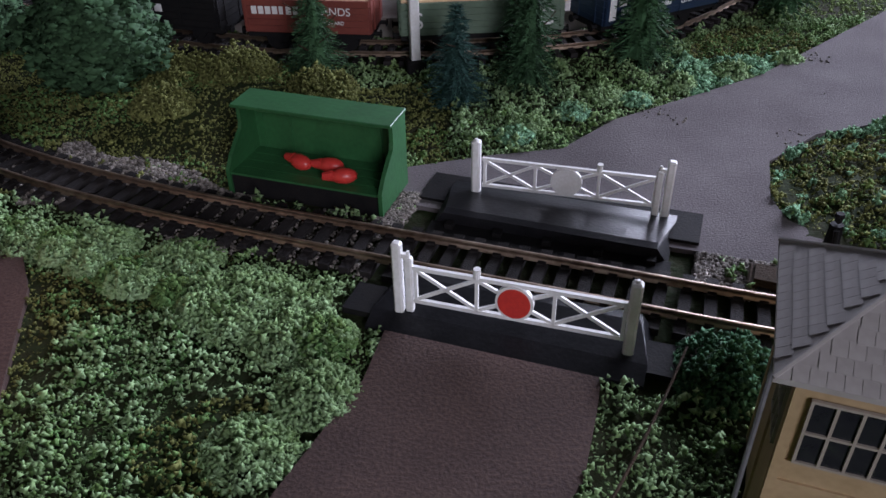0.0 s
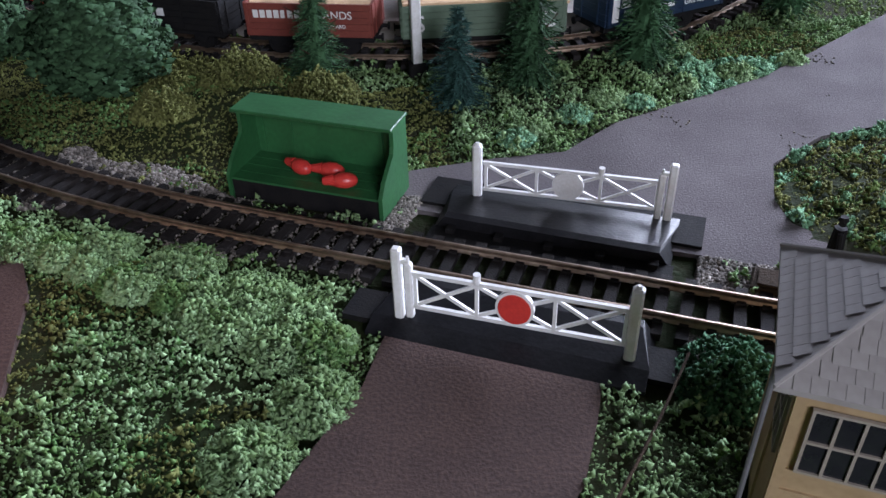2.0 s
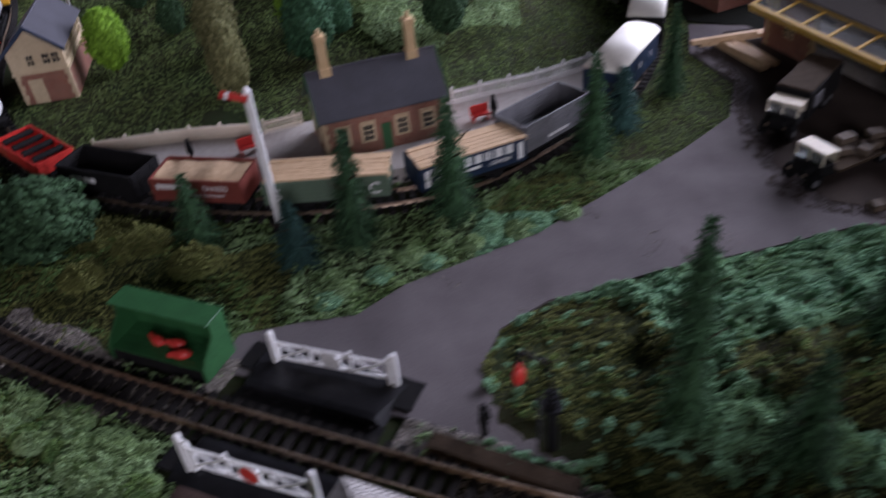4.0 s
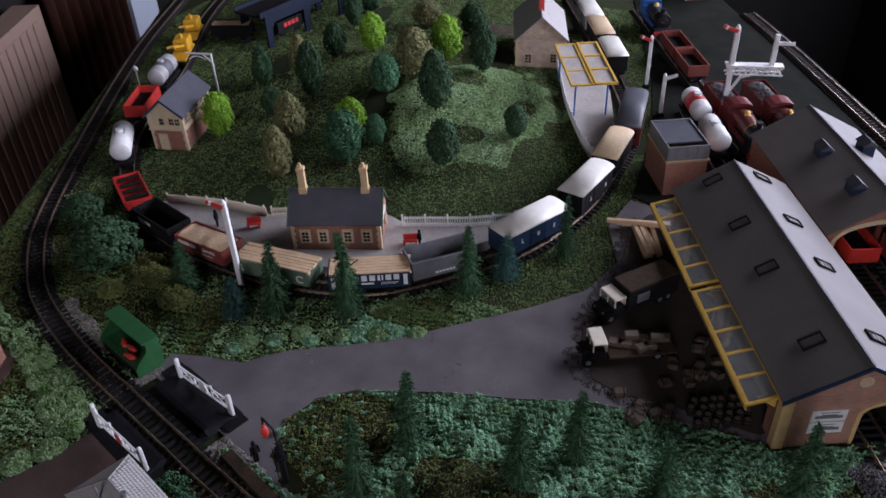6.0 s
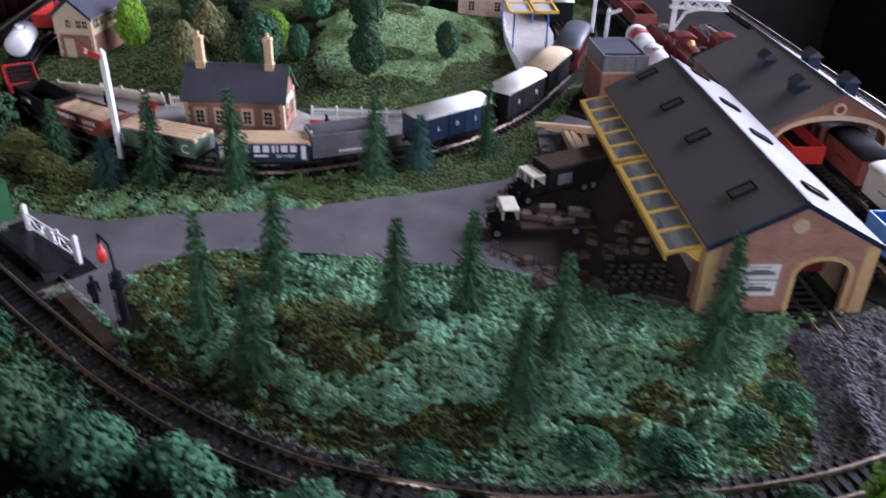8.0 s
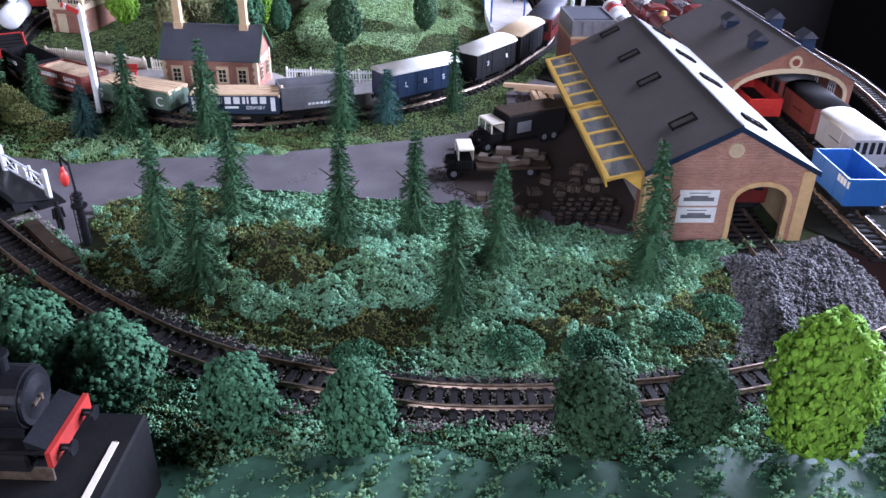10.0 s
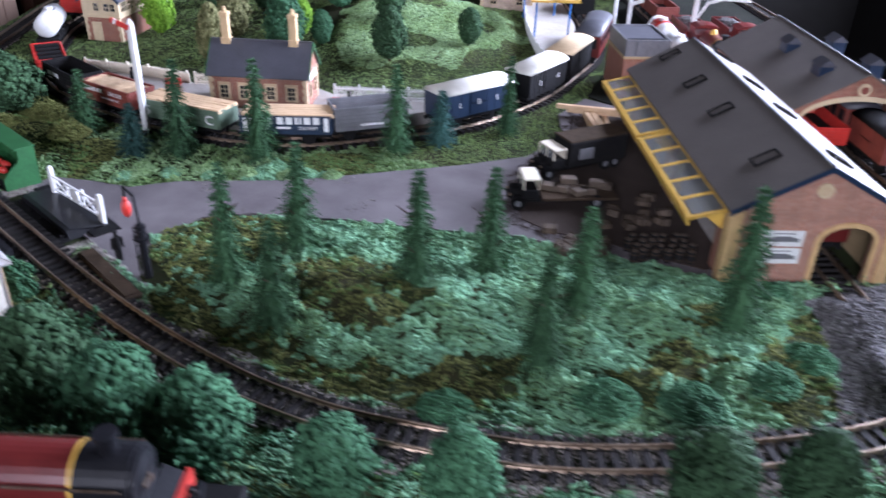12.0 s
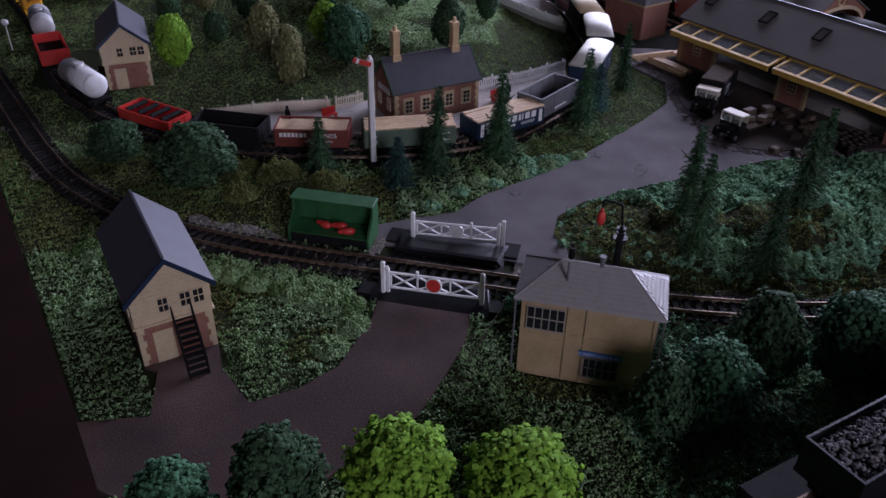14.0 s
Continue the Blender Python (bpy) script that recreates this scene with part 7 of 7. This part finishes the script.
for kind, x, y, h, rad in (("dark", 0.137, 0.042, 0.06, 0.017), ("mid", 0.166, 0.048, 0.064, 0.023), ("dark", 0.2121, 0.0817, 0.07, 0.022), ("mid", 0.2645, 0.0765, 0.068, 0.022),
                           ("mid", 0.2985, 0.0905, 0.056, 0.022), ("mid", 0.3645, 0.1025, 0.046, 0.0175), ("mid", 0.4212, 0.1155, 0.054, 0.0162), ("dark", 0.5186, 0.1607, 0.055, 0.0182),
                           ("dark", 0.562, 0.1915, 0.049, 0.0155), ("lime", 0.6105, 0.2026, 0.082, 0.023), ("dark", 0.6675, 0.2395, 0.05, 0.022)):
    tree(kind, x, y, h, rad)
for kind, x, y, h, rad in (("mid", -0.122, -0.002, 0.053, 0.02), ("dark", -0.073, 0.012, 0.057, 0.023), ("lime", -0.012, 0.006, 0.058, 0.027), ("lime", 0.047, -0.004, 0.056, 0.028),
                           ("mid", -0.1, -0.025, 0.05, 0.018)):
    tree(kind, x, y, h, rad)
for kind, x, y, h, rad in (("dark", -0.26, 0.8, 0.057, 0.017), ("dark", -0.158, 0.771, 0.075, 0.02), ("olive", -0.223, 0.844, 0.057, 0.017), ("dark", -0.192, 0.72, 0.037, 0.016),
                           ("olive", -0.13, 0.672, 0.06, 0.022), ("lime", -0.23, 0.654, 0.057, 0.022), ("olive", -0.096, 0.59, 0.063, 0.019), ("mid", -0.035, 0.644, 0.065, 0.026),
                           ("lime", -0.059, 0.704, 0.046, 0.022), ("mid", -0.016, 0.691, 0.039, 0.014), ("dark", 0.087, 0.669, 0.055, 0.022)):
    tree(kind, x, y, h, rad)
for kind, x, y, h, rad in (("dark", 0.147, 0.756, 0.041, 0.016), ("dark", 0.032, 0.77, 0.075, 0.024), ("mid", -0.058, 0.802, 0.051, 0.022), ("olive", -0.038, 0.853, 0.066, 0.03),
                           ("lime", -0.159, 0.954, 0.056, 0.023), ("lime", -0.028, 0.942, 0.063, 0.026), ("dark", 0.048, 0.897, 0.065, 0.02), ("dark", -0.207, 0.92, 0.05, 0.02),
                           ("dark", -0.259, 1.07, 0.061, 0.018), ("dark", -0.267, 1.148, 0.054, 0.024), ("olive", -0.136, 1.107, 0.044, 0.027), ("dark", -0.05, 1.1, 0.05, 0.024)):
    tree(kind, x, y, h, rad)
for kind, x, y, h, rad in (("dark", -0.245, 0.422, 0.04, 0.022), ("dark", -0.166, 0.374, 0.056, 0.033)):
    tree(kind, x, y, h, rad)


# ---- scatter: turf, ballast and coal ----
def sample(n, seed, x0, x1, y0, y1):
    r = np.random.default_rng(seed)
    x, y = r.uniform(x0, x1, n), r.uniform(y0, y1, n)
    u = (x - org.x) * cx.x + (y - org.y) * cx.y
    v = (x - org.x) * ax.x + (y - org.y) * ax.y
    ok = (u > 0.002) & (u < BOARD_W - 0.002) & (v > 0.002) & (v < BOARD_L - 0.002)
    return x[ok], y[ok]


def foot(m, x0, x1, y0, y1):
    return [(q.x, q.y) for q in (m @ Vector(p) for p in ((x0, y0, 0), (x1, y0, 0), (x1, y1, 0), (x0, y1, 0)))]


BUILT = [ROAD_FAR, ROAD_NEAR, PLATFORM, PLATFORM2, foot(XM, -0.053, 0.051, -0.0385, 0.0585), foot(HM, -0.001, 0.0655, 0.0, 0.027), foot(SHED, -0.004, 0.25, -0.004, 0.42),
         foot(at(0.0627, 0.1047, 0, -20.3), 0.002, 0.082, 0.001, 0.04), foot(at(-0.1645, 0.1305, 0, 23.2), -0.002, 0.048, -0.022, 0.087), foot(at(-0.293, 0.595, 0, 15), 0, 0.046, 0, 0.085),
         foot(at(0.0115, 0.4545, 0, 21.4), 0, 0.092, 0, 0.05), foot(at(0.064, 0.99, 0, 20), 0, 0.075, 0, 0.125), foot(at(0.33, 0.697, 0, 29), 0, 0.062, 0, 0.088)]
YARD = [(0.31, 0.7), (0.36, 0.68), (0.60, 0.45), (0.66, 0.42), (0.66, 0.6), (0.60, 0.86), (0.42, 1.2), (0.3, 1.42), (0.16, 1.36), (0.27, 1.0), (0.3, 0.85)]
COALZ = [(0.5468, 0.3753), (0.5625, 0.3345), (0.5745, 0.2765), (0.6025, 0.2725), (0.6475, 0.3295), (0.6697, 0.383), (0.67, 0.47), (0.6006, 0.4311), (0.5614, 0.3946)]
COAL_EDGE = [(a[0] + (b[0] - a[0]) * k / 12, a[1] + (b[1] - a[1]) * k / 12) for a, b in zip(COALZ, COALZ[1:] + COALZ[:1]) for k in range(12)]
RIDGE = [(0.562 + 0.034 * k / 20, 0.365 - 0.078 * k / 20) for k in range(21)]


def lineside(x, y):
    return np.minimum(near_line(x, y, main_xy[::2]), near_line(x, y, loop_xy[::2]))


def damped(x, y, d):
    return ground_z(x, y) * np.clip((d - 0.02) / 0.03, 0, 1) - 0.0012


def turf(name, n, seed, area, size, material, label, keep, lift=0.0032):
    x, y = sample(n, seed, *area)
    d = lineside(x, y)
    v = (x - org.x) * ax.x + (y - org.y) * ax.y
    ok = (d > 0.0145 + 0.004 * (x > 0.22) * (y < 0.3) + 0.004 * waves(x, y, 220, 5)) & ((v > 0.06 + 0.014 * waves(x, y, 60, 14)) | (x < 0.12))
    for poly in BUILT + [COALZ, YARD]:
        ok &= ~inside(x, y, poly)
    ok &= keep(x, y, d)
    x, y, d = x[ok], y[ok], d[ok]
    r = np.random.default_rng(seed + 1)
    cl = np.clip(0.35 + 0.85 * waves(x, y, 700, 91) + 0.75 * waves(x, y, 240, 92), 0, 2.0)
    z = damped(x, y, d) + (0.35 + 0.65 * r.uniform(0, 1, len(x))) * lift * cl
    s = r.uniform(size[0], size[1], len(x)) * (0.75 + 0.3 * cl)
    v, f = flecks(r, np.stack([x, y, z], 1), s)
    o = mesh_np(name, v, f, material)
    return tagged(o, label, "grass", kind="stuff")


def zone_a(x, y, d):
    return waves(x, y, 55, 8) + 0.35 * waves(x, y, 160, 9) > -0.05


HOLLOWS = [[(0.1722, 0.1901), (0.1916, 0.2049), (0.2535, 0.1865), (0.3095, 0.1825), (0.3565, 0.1945), (0.3785, 0.2185), (0.4055, 0.2255), (0.4175, 0.1965), (0.3695, 0.1705), (0.3225, 0.1585), (0.2805, 0.1515), (0.2141, 0.1628)],
           [(0.2415, 0.2434), (0.2635, 0.2665), (0.3145, 0.2715), (0.3425, 0.2545), (0.3345, 0.2135), (0.3045, 0.2045), (0.2685, 0.2155)],
           [(0.1151, 0.2621), (0.1506, 0.3062), (0.2019, 0.3153), (0.2283, 0.2792), (0.2243, 0.2391), (0.2019, 0.2033), (0.1506, 0.2012)], [(0.4785, 0.3215), (0.5025, 0.3415), (0.5125, 0.3235), (0.4925, 0.2865)],
           [(0.4575, 0.2375), (0.4845, 0.2785), (0.5195, 0.2795), (0.4915, 0.2455), (0.4675, 0.2285)], [(0.5285, 0.2985), (0.5385, 0.3265), (0.546, 0.3686), (0.5623, 0.3541), (0.5725, 0.3105), (0.5815, 0.2795), (0.5465, 0.2385), (0.5315, 0.2705)]]


def beyond_main(x, y):
    return y > np.interp(x, [q[0] for q in MAIN[:25]], [q[1] for q in MAIN[:25]])


def on_hill(x, y):
    return (x > 0.12) & (x < 0.6) & (y < 0.4) & (y > 0.1)


def hollow(x, y):
    """Olive hollows of the bank, with ragged edges."""
    xx, yy = x + 0.007 * waves(x, y, 160, 71) + 0.003 * waves(x, y, 500, 73), y + 0.007 * waves(x, y, 160, 72) + 0.003 * waves(x, y, 500, 74)
    out = np.zeros(np.shape(x), bool)
    for poly in HOLLOWS:
        out |= inside(xx, yy, poly)
    return out


def olive_zone(x, y):
    hill = on_hill(x, y)
    return (hill & hollow(x, y)) | ~hill & olive_level(x, y)


def olive_level(x, y):
    return (waves(x, y, 38, 31) > 0.35) | ((x < -0.05) & (y > 0.27) & (y < 0.43)) | ((y < 0.19) & (x > 0.2) & (x < 0.5) & (waves(x, y, 60, 33) > -0.2))


NEAR = (-0.36, 0.7, -0.1, 0.46)
turf("turf", 340000, 41, NEAR, (0.0006, 0.0013), GRASSP, "pale green foam turf scatter over the verges", lambda x, y, d: ~olive_zone(x, y) & ~on_hill(x, y), 0.0046)
# Window light on the bank's crest is put into these paler turf bands.
turf("turf", 330000, 43, (0.12, 0.6, 0.1, 0.4), (0.0006, 0.0014), GRASST, "teal green foam turf over the bank, its bands paled for window light", lambda x, y, d: (~hollow(x, y) | (waves(x, y, 420, 78) > 0.75)) & beyond_main(x, y), 0.0036)
turf("turf", 200000, 45, NEAR, (0.0006, 0.0013), GRASS, "mid-green foam turf scatter", lambda x, y, d: zone_a(x, y, d) & ~(on_hill(x, y) & (waves(x, y, 240, 77) < 0.1)) & ~((x < 0) & (y < 0.2) & (waves(x, y, 50, 3) > 0.6)))
GRASSO = mat("grass_olive", (0.17, 0.19, 0.06), (0.1, 0.105, 0.035), 0.9, scale=20, fine=400, island=0.3, spec=0.12)
turf("turf", 300000, 49, NEAR, (0.0006, 0.0012), GRASSO, "olive brown foam turf scatter on the banks", lambda x, y, d: olive_zone(x, y), 0.0024)
GRASSL = mat("grass_loop", (0.175, 0.265, 0.095), (0.12, 0.15, 0.052), 0.9, scale=9, fine=120, island=0.14, spec=0.12)
turf("turf", 330000, 53, (-0.6, 0.7, 0.42, 1.3), (0.0006, 0.0012), GRASSL, "fine dark green turf scatter inside the loop", lambda x, y, d: waves(x, y, 25, 10) > -0.6, 0.0012)


turf("turf", 150000, 59, (0.12, 0.70, -0.02, 0.30), (0.0006, 0.0014), GRASST, "teal green foam turf between the line and the board edge",
     lambda x, y, d: ~beyond_main(x, y) & (waves(x, y, 130, 81) > -0.35), 0.0046)
turf("turf", 110000, 65, (0.12, 0.70, -0.02, 0.30), (0.0006, 0.0014), FOLMID, "dark green foam scrub between the line and the board edge",
     lambda x, y, d: ~beyond_main(x, y) & (waves(x, y, 130, 81) < 0.1), 0.005)
# Paler turf stands in for light falling on the hump's top.
turf("turf", 90000, 57, (-0.1, 0.2, 0.6, 1.0), (0.0008, 0.0015), GRASSP, "turf scatter on the top of the hump, paled for its sunlit patches",
     lambda x, y, d: ((x - 0.07) ** 2 / 0.011 + (y - 0.80) ** 2 / 0.02 < 1.05 + 0.4 * waves(x, y, 60, 4)) & (waves(x, y, 40, 12) > -0.5), 0.0012)


def bush(x, y, rad, h, seed, material, label, n=500):
    r = np.random.default_rng(seed)
    a, q = r.uniform(0, 6.283, n), np.sqrt(r.uniform(0, 1, n))
    p = np.stack([x + rad * q * np.cos(a), y + rad * q * np.sin(a), ground_z(x, y) + h * (1 - q * q) * r.uniform(0.3, 1.0, n) * (0.8 + 0.3 * np.sin(5 * a + seed))], 1)
    v, f = flecks(r, p, r.uniform(0.0007, 0.0014, n))
    o = mesh_np("bush", v - np.array([x, y, 0]), f, material)
    o.matrix_basis = at(x, y, 0)
    return tagged(o, label, "bush", "bushes")


bush(0.082, 0.165, 0.017, 0.014, 3, FOLMID, "low ragged green bush beside the crossing", 1700)
bush(0.1, 0.157, 0.012, 0.011, 4, FOLMID, "low ragged green bush beside the signal box", 1000)
for k, (x, y, rad, h) in enumerate(((-0.045, 0.185, 0.014, 0.008), (-0.065, 0.205, 0.016, 0.008), (-0.035, 0.16, 0.012, 0.008), (-0.09, 0.225, 0.014, 0.007), (-0.05, 0.14, 0.012, 0.007), (-0.12, 0.235, 0.012, 0.008))):
    bush(x, y, rad * 1.1, h * 0.75, 30 + k, GRASSP, "pale green foam clump on the verge", 1300)
r = random.Random(17)
for k in range(26):
    f = k / 25
    x, y = -0.235 + 0.2 * f + r.uniform(-0.008, 0.008), 0.272 - 0.082 * f + r.uniform(-0.012, 0.006)
    if near_line(np.array([x]), np.array([y]), main_xy[::2])[0] > 0.02:
        bush(x, y, r.uniform(0.007, 0.012), r.uniform(0.004, 0.008), 100 + k, (GRASSP, GRASS)[k % 3 == 0], "fluffy green foam clump beside the track", 620)
for k in range(16):
    f = k / 15
    x, y = 0.03 + 0.25 * f + r.uniform(-0.01, 0.01), 0.315 + 0.135 * f + r.uniform(-0.004, 0.016)
    if not inside([x], [y], ROAD_FAR)[0]:
        bush(x, y, r.uniform(0.006, 0.011), r.uniform(0.003, 0.007), 140 + k, (GRASST, GRASSP)[k % 2], "fluffy pale green foam clump along the road", 520)
for k, (x, y, rad, h) in enumerate(((-0.13, 0.385, 0.022, 0.016), (-0.095, 0.36, 0.02, 0.016), (-0.055, 0.345, 0.018, 0.013), (-0.125, 0.335, 0.016, 0.01))):
    bush(x, y, rad, h, 60 + k, GRASSO, "olive brown scrub clump on the bank", 1500)
for k, (x, y, rad, h) in enumerate(((0.385, 0.178, 0.014, 0.012), (0.46, 0.215, 0.016, 0.014), (0.5, 0.235, 0.016, 0.014), (0.535, 0.275, 0.016, 0.014), (0.555, 0.31, 0.014, 0.013), (0.53, 0.38, 0.01, 0.01))):
    bush(x, y, rad * 1.1, h * 0.6, 80 + k, FOLMID, "dark green scrub clump on the bank", 1300)


def stones(name, n, seed, area, keep, size, material, label, zoff=0.0):
    x, y = sample(n, seed, *area)
    d = lineside(x, y)
    ok = keep(x, y, d)
    x, y = x[ok], y[ok]
    r = np.random.default_rng(seed + 1)
    z = zoff(x, y) if callable(zoff) else r.uniform(0, 1, len(x)) * 0.0012
    v, f = lumps(r, np.stack([x, y, z], 1), r.uniform(size[0], size[1], len(x)), 0.8)
    return tagged(mesh_np(name, v, f, material), label, "gravel", kind="stuff")


def off_built(x, y):
    ok = np.ones(np.shape(x), bool)
    for poly in BUILT[2:9]:
        ok &= ~inside(x, y, poly)
    return ok


stones("ballast", 330000, 71, (-0.5, 0.72, 0.1, 0.6), lambda x, y, d: (near_line(x, y, main_xy[::2]) < 0.0165 + 0.005 * (x > 0.2) + 0.006 * waves(x, y, 90, 4)) & (waves(x, y, 30, 6) + 1.6 * (x > 0.15) > -0.4) & off_built(x, y),
       (0.0005, 0.0011), BALLAST, "grey brown stone ballast between the sleepers")
stones("ballast", 60000, 75, (0.07, 0.14, 0.17, 0.25), lambda x, y, d: (d > 0.012) & (d < 0.032) & off_built(x, y), (0.0006, 0.0014), BALLAST, "loose grey stones beside the crossing")
stones("ballast", 30000, 77, (-0.04, 0.02, 0.235, 0.30), lambda x, y, d: (d > 0.012) & (d < 0.04) & off_built(x, y) & inside(x, y, [(-0.025, 0.246), (0.0, 0.238), (0.0, 0.29), (-0.014, 0.285)]),
       (0.0006, 0.0014), BALLAST, "loose grey stones beside the shelter")
stones("coal_heap", 60000, 79, (0.52, 0.70, 0.27, 0.5), lambda x, y, d: inside(x + 0.006 * waves(x, y, 130, 41), y + 0.006 * waves(x, y, 130, 42), COALZ), (0.0006, 0.0015), COALM, "dark grey coal and ash spread before the sheds",
       lambda x, y: 0.0005 + np.clip(near_line(x, y, COAL_EDGE) / 0.022, 0.05, 1) * (ground_z(x, y) + 0.009 * np.exp(-(near_line(x, y, RIDGE) / 0.014) ** 2) + 0.0025 * np.abs(waves(x, y, 400, 2)) + 0.002 * np.abs(waves(x, y, 1100, 3))))
stones("ballast", 9000, 83, (-0.165, -0.07, 0.265, 0.315), lambda x, y, d: (d > 0.011) & (d < 0.026 + 0.008 * waves(x, y, 120, 7)) & off_built(x, y), (0.0006, 0.0015), BALLAST, "loose brown grey stones between the track and the shelter")
stones("grit", 5200, 85, (-0.02, 0.32, 0.24, 0.45), lambda x, y, d: inside(x, y, ROAD_FAR) & off_built(x, y) & (waves(x, y, 90, 21) > 0.75), (0.0003, 0.0009), BALLAST, "scattered loose grit on the grey road",
       lambda x, y: 0.0012 + 0 * x)
# Grit in the yard colour softens the edge of its painted-in shadow.
YARD_EDGE = [(a[0] + (b[0] - a[0]) * k / 8, a[1] + (b[1] - a[1]) * k / 8) for a, b in zip(GOODS_YARD[1:11], GOODS_YARD[2:12]) for k in range(8)]
stones("grit", 90000, 87, (0.27, 0.5, 0.36, 0.68), lambda x, y, d: inside(x, y, ROAD_FAR) & ~inside(x, y, GOODS_YARD) & (near_line(x, y, YARD_EDGE) < 0.012 + 0.010 * waves(x, y, 400, 23) + 0.006 * waves(x, y, 90, 24)),
       (0.0003, 0.0008), YARDM, "brown grit feathering the edge of the shadow-darkened yard", lambda x, y: 0.0010 + 0 * x)
sheet("yard", YARD, 0.0008, YARDASH, "dark ash covered engine yard")


# ---- the room ----
RM = Matrix.Translation((org.x, org.y, 0)) @ pose(0, 0, 0, 0, 0, heading(cx.x, cx.y))
U0, U1, V0, V1, ZF, ZC = -0.32, 2.0, -1.7, 2.6, -0.85, 1.55


def shell(name, label, x0, x1, y0, y1, z0, z1, material):
    bm = B()
    box(bm, x0, x1, y0, y1, z0, z1)
    o = part(name, bm, material)
    o.matrix_basis = RM
    return tagged(o, label, name.split("_")[0], kind="structure")


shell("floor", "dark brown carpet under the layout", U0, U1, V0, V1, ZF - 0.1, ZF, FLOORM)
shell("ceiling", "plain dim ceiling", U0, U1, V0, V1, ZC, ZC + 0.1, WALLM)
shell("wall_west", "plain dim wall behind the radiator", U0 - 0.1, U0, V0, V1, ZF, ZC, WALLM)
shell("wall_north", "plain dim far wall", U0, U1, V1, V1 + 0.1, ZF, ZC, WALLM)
# Unseen south opening, added only to house the rear fill lamp.
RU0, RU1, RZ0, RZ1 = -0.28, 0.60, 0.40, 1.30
shell("wall_south", "plain dim wall below the added rear opening", U0, U1, V0 - 0.1, V0, ZF, RZ0, WALLM)
shell("wall_south", "plain dim wall above the added rear opening", U0, U1, V0 - 0.1, V0, RZ1, ZC, WALLM)
shell("wall_south", "plain dim wall beside the added rear opening", U0, RU0, V0 - 0.1, V0, RZ0, RZ1, WALLM)
shell("wall_south", "plain dim wall beside the added rear opening", RU1, U1, V0 - 0.1, V0, RZ0, RZ1, WALLM)
wr = thing("window_2", "unseen white frame added around the rear fill lamp", "window", RM, kind="structure")
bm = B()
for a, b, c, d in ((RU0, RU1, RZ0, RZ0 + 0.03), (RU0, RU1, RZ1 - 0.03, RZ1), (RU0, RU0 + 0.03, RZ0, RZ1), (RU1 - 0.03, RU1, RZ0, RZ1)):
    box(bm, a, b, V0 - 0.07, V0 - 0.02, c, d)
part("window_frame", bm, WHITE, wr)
WV0, WV1, WZ0, WZ1 = 0.15, 2.3, 0.1, 1.15
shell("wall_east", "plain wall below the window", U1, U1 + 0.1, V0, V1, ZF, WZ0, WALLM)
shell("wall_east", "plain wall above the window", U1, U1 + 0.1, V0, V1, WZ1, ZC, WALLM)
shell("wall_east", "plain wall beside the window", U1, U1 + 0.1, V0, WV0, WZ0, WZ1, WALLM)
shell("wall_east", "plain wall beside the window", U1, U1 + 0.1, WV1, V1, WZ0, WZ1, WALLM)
wd = thing("window_1", "white framed window letting in cool daylight", "window", RM, kind="structure")
bm = B()
for a, b, c, d in ((WV0, WV1, WZ0, WZ0 + 0.04), (WV0, WV1, WZ1 - 0.04, WZ1), (WV0, WV0 + 0.04, WZ0, WZ1), (WV1 - 0.04, WV1, WZ0, WZ1), ((WV0 + WV1) / 2 - 0.02, (WV0 + WV1) / 2 + 0.02, WZ0, WZ1)):
    box(bm, U1 + 0.02, U1 + 0.07, a, b, c, d)
part("window_frame", bm, WHITE, wd)
rad = thing("radiator", "brown painted panel radiator on the wall beside the layout", "radiator", RM)
bm = B()
box(bm, U0 + 0.02, U0 + 0.07, 0.8, 1.46, -0.55, 0.0)
part("panel", bm, RADIAT, rad)
for k in range(20):
    bm = B()
    box(bm, U0 + 0.069, U0 + 0.0735, 0.82 + k * 0.031, 0.842 + k * 0.031, -0.52, -0.02, bevel=0.002)
    part("fin", bm, RADIAT, rad)
cur = thing("curtain", "brown hanging curtain beside the far end of the layout", "curtain", RM)
n = 120
v, f = [], []
for i in range(n):
    yy = 1.54 + 0.45 * i / (n - 1)
    for zz in (-0.8, 1.4):
        v.append((U0 + 0.04 + 0.018 * math.sin(i * 0.42), yy, zz))
for i in range(n - 1):
    f.append((2 * i, 2 * i + 2, 2 * i + 3, 2 * i + 1))
c = mesh_np("cloth", v, f, CURTAIN, cur)
md = c.modifiers.new("thickness", "SOLIDIFY")
md.thickness = 0.003

fr = thing("door_frame", "pale blue door frame in the wall beyond the curtain", "door frame", RM, kind="structure")
bm = B()
box(bm, U0, U0 + 0.05, 2.0, 2.2, ZF, 1.2)
part("upright", bm, PALEBLUE, fr)
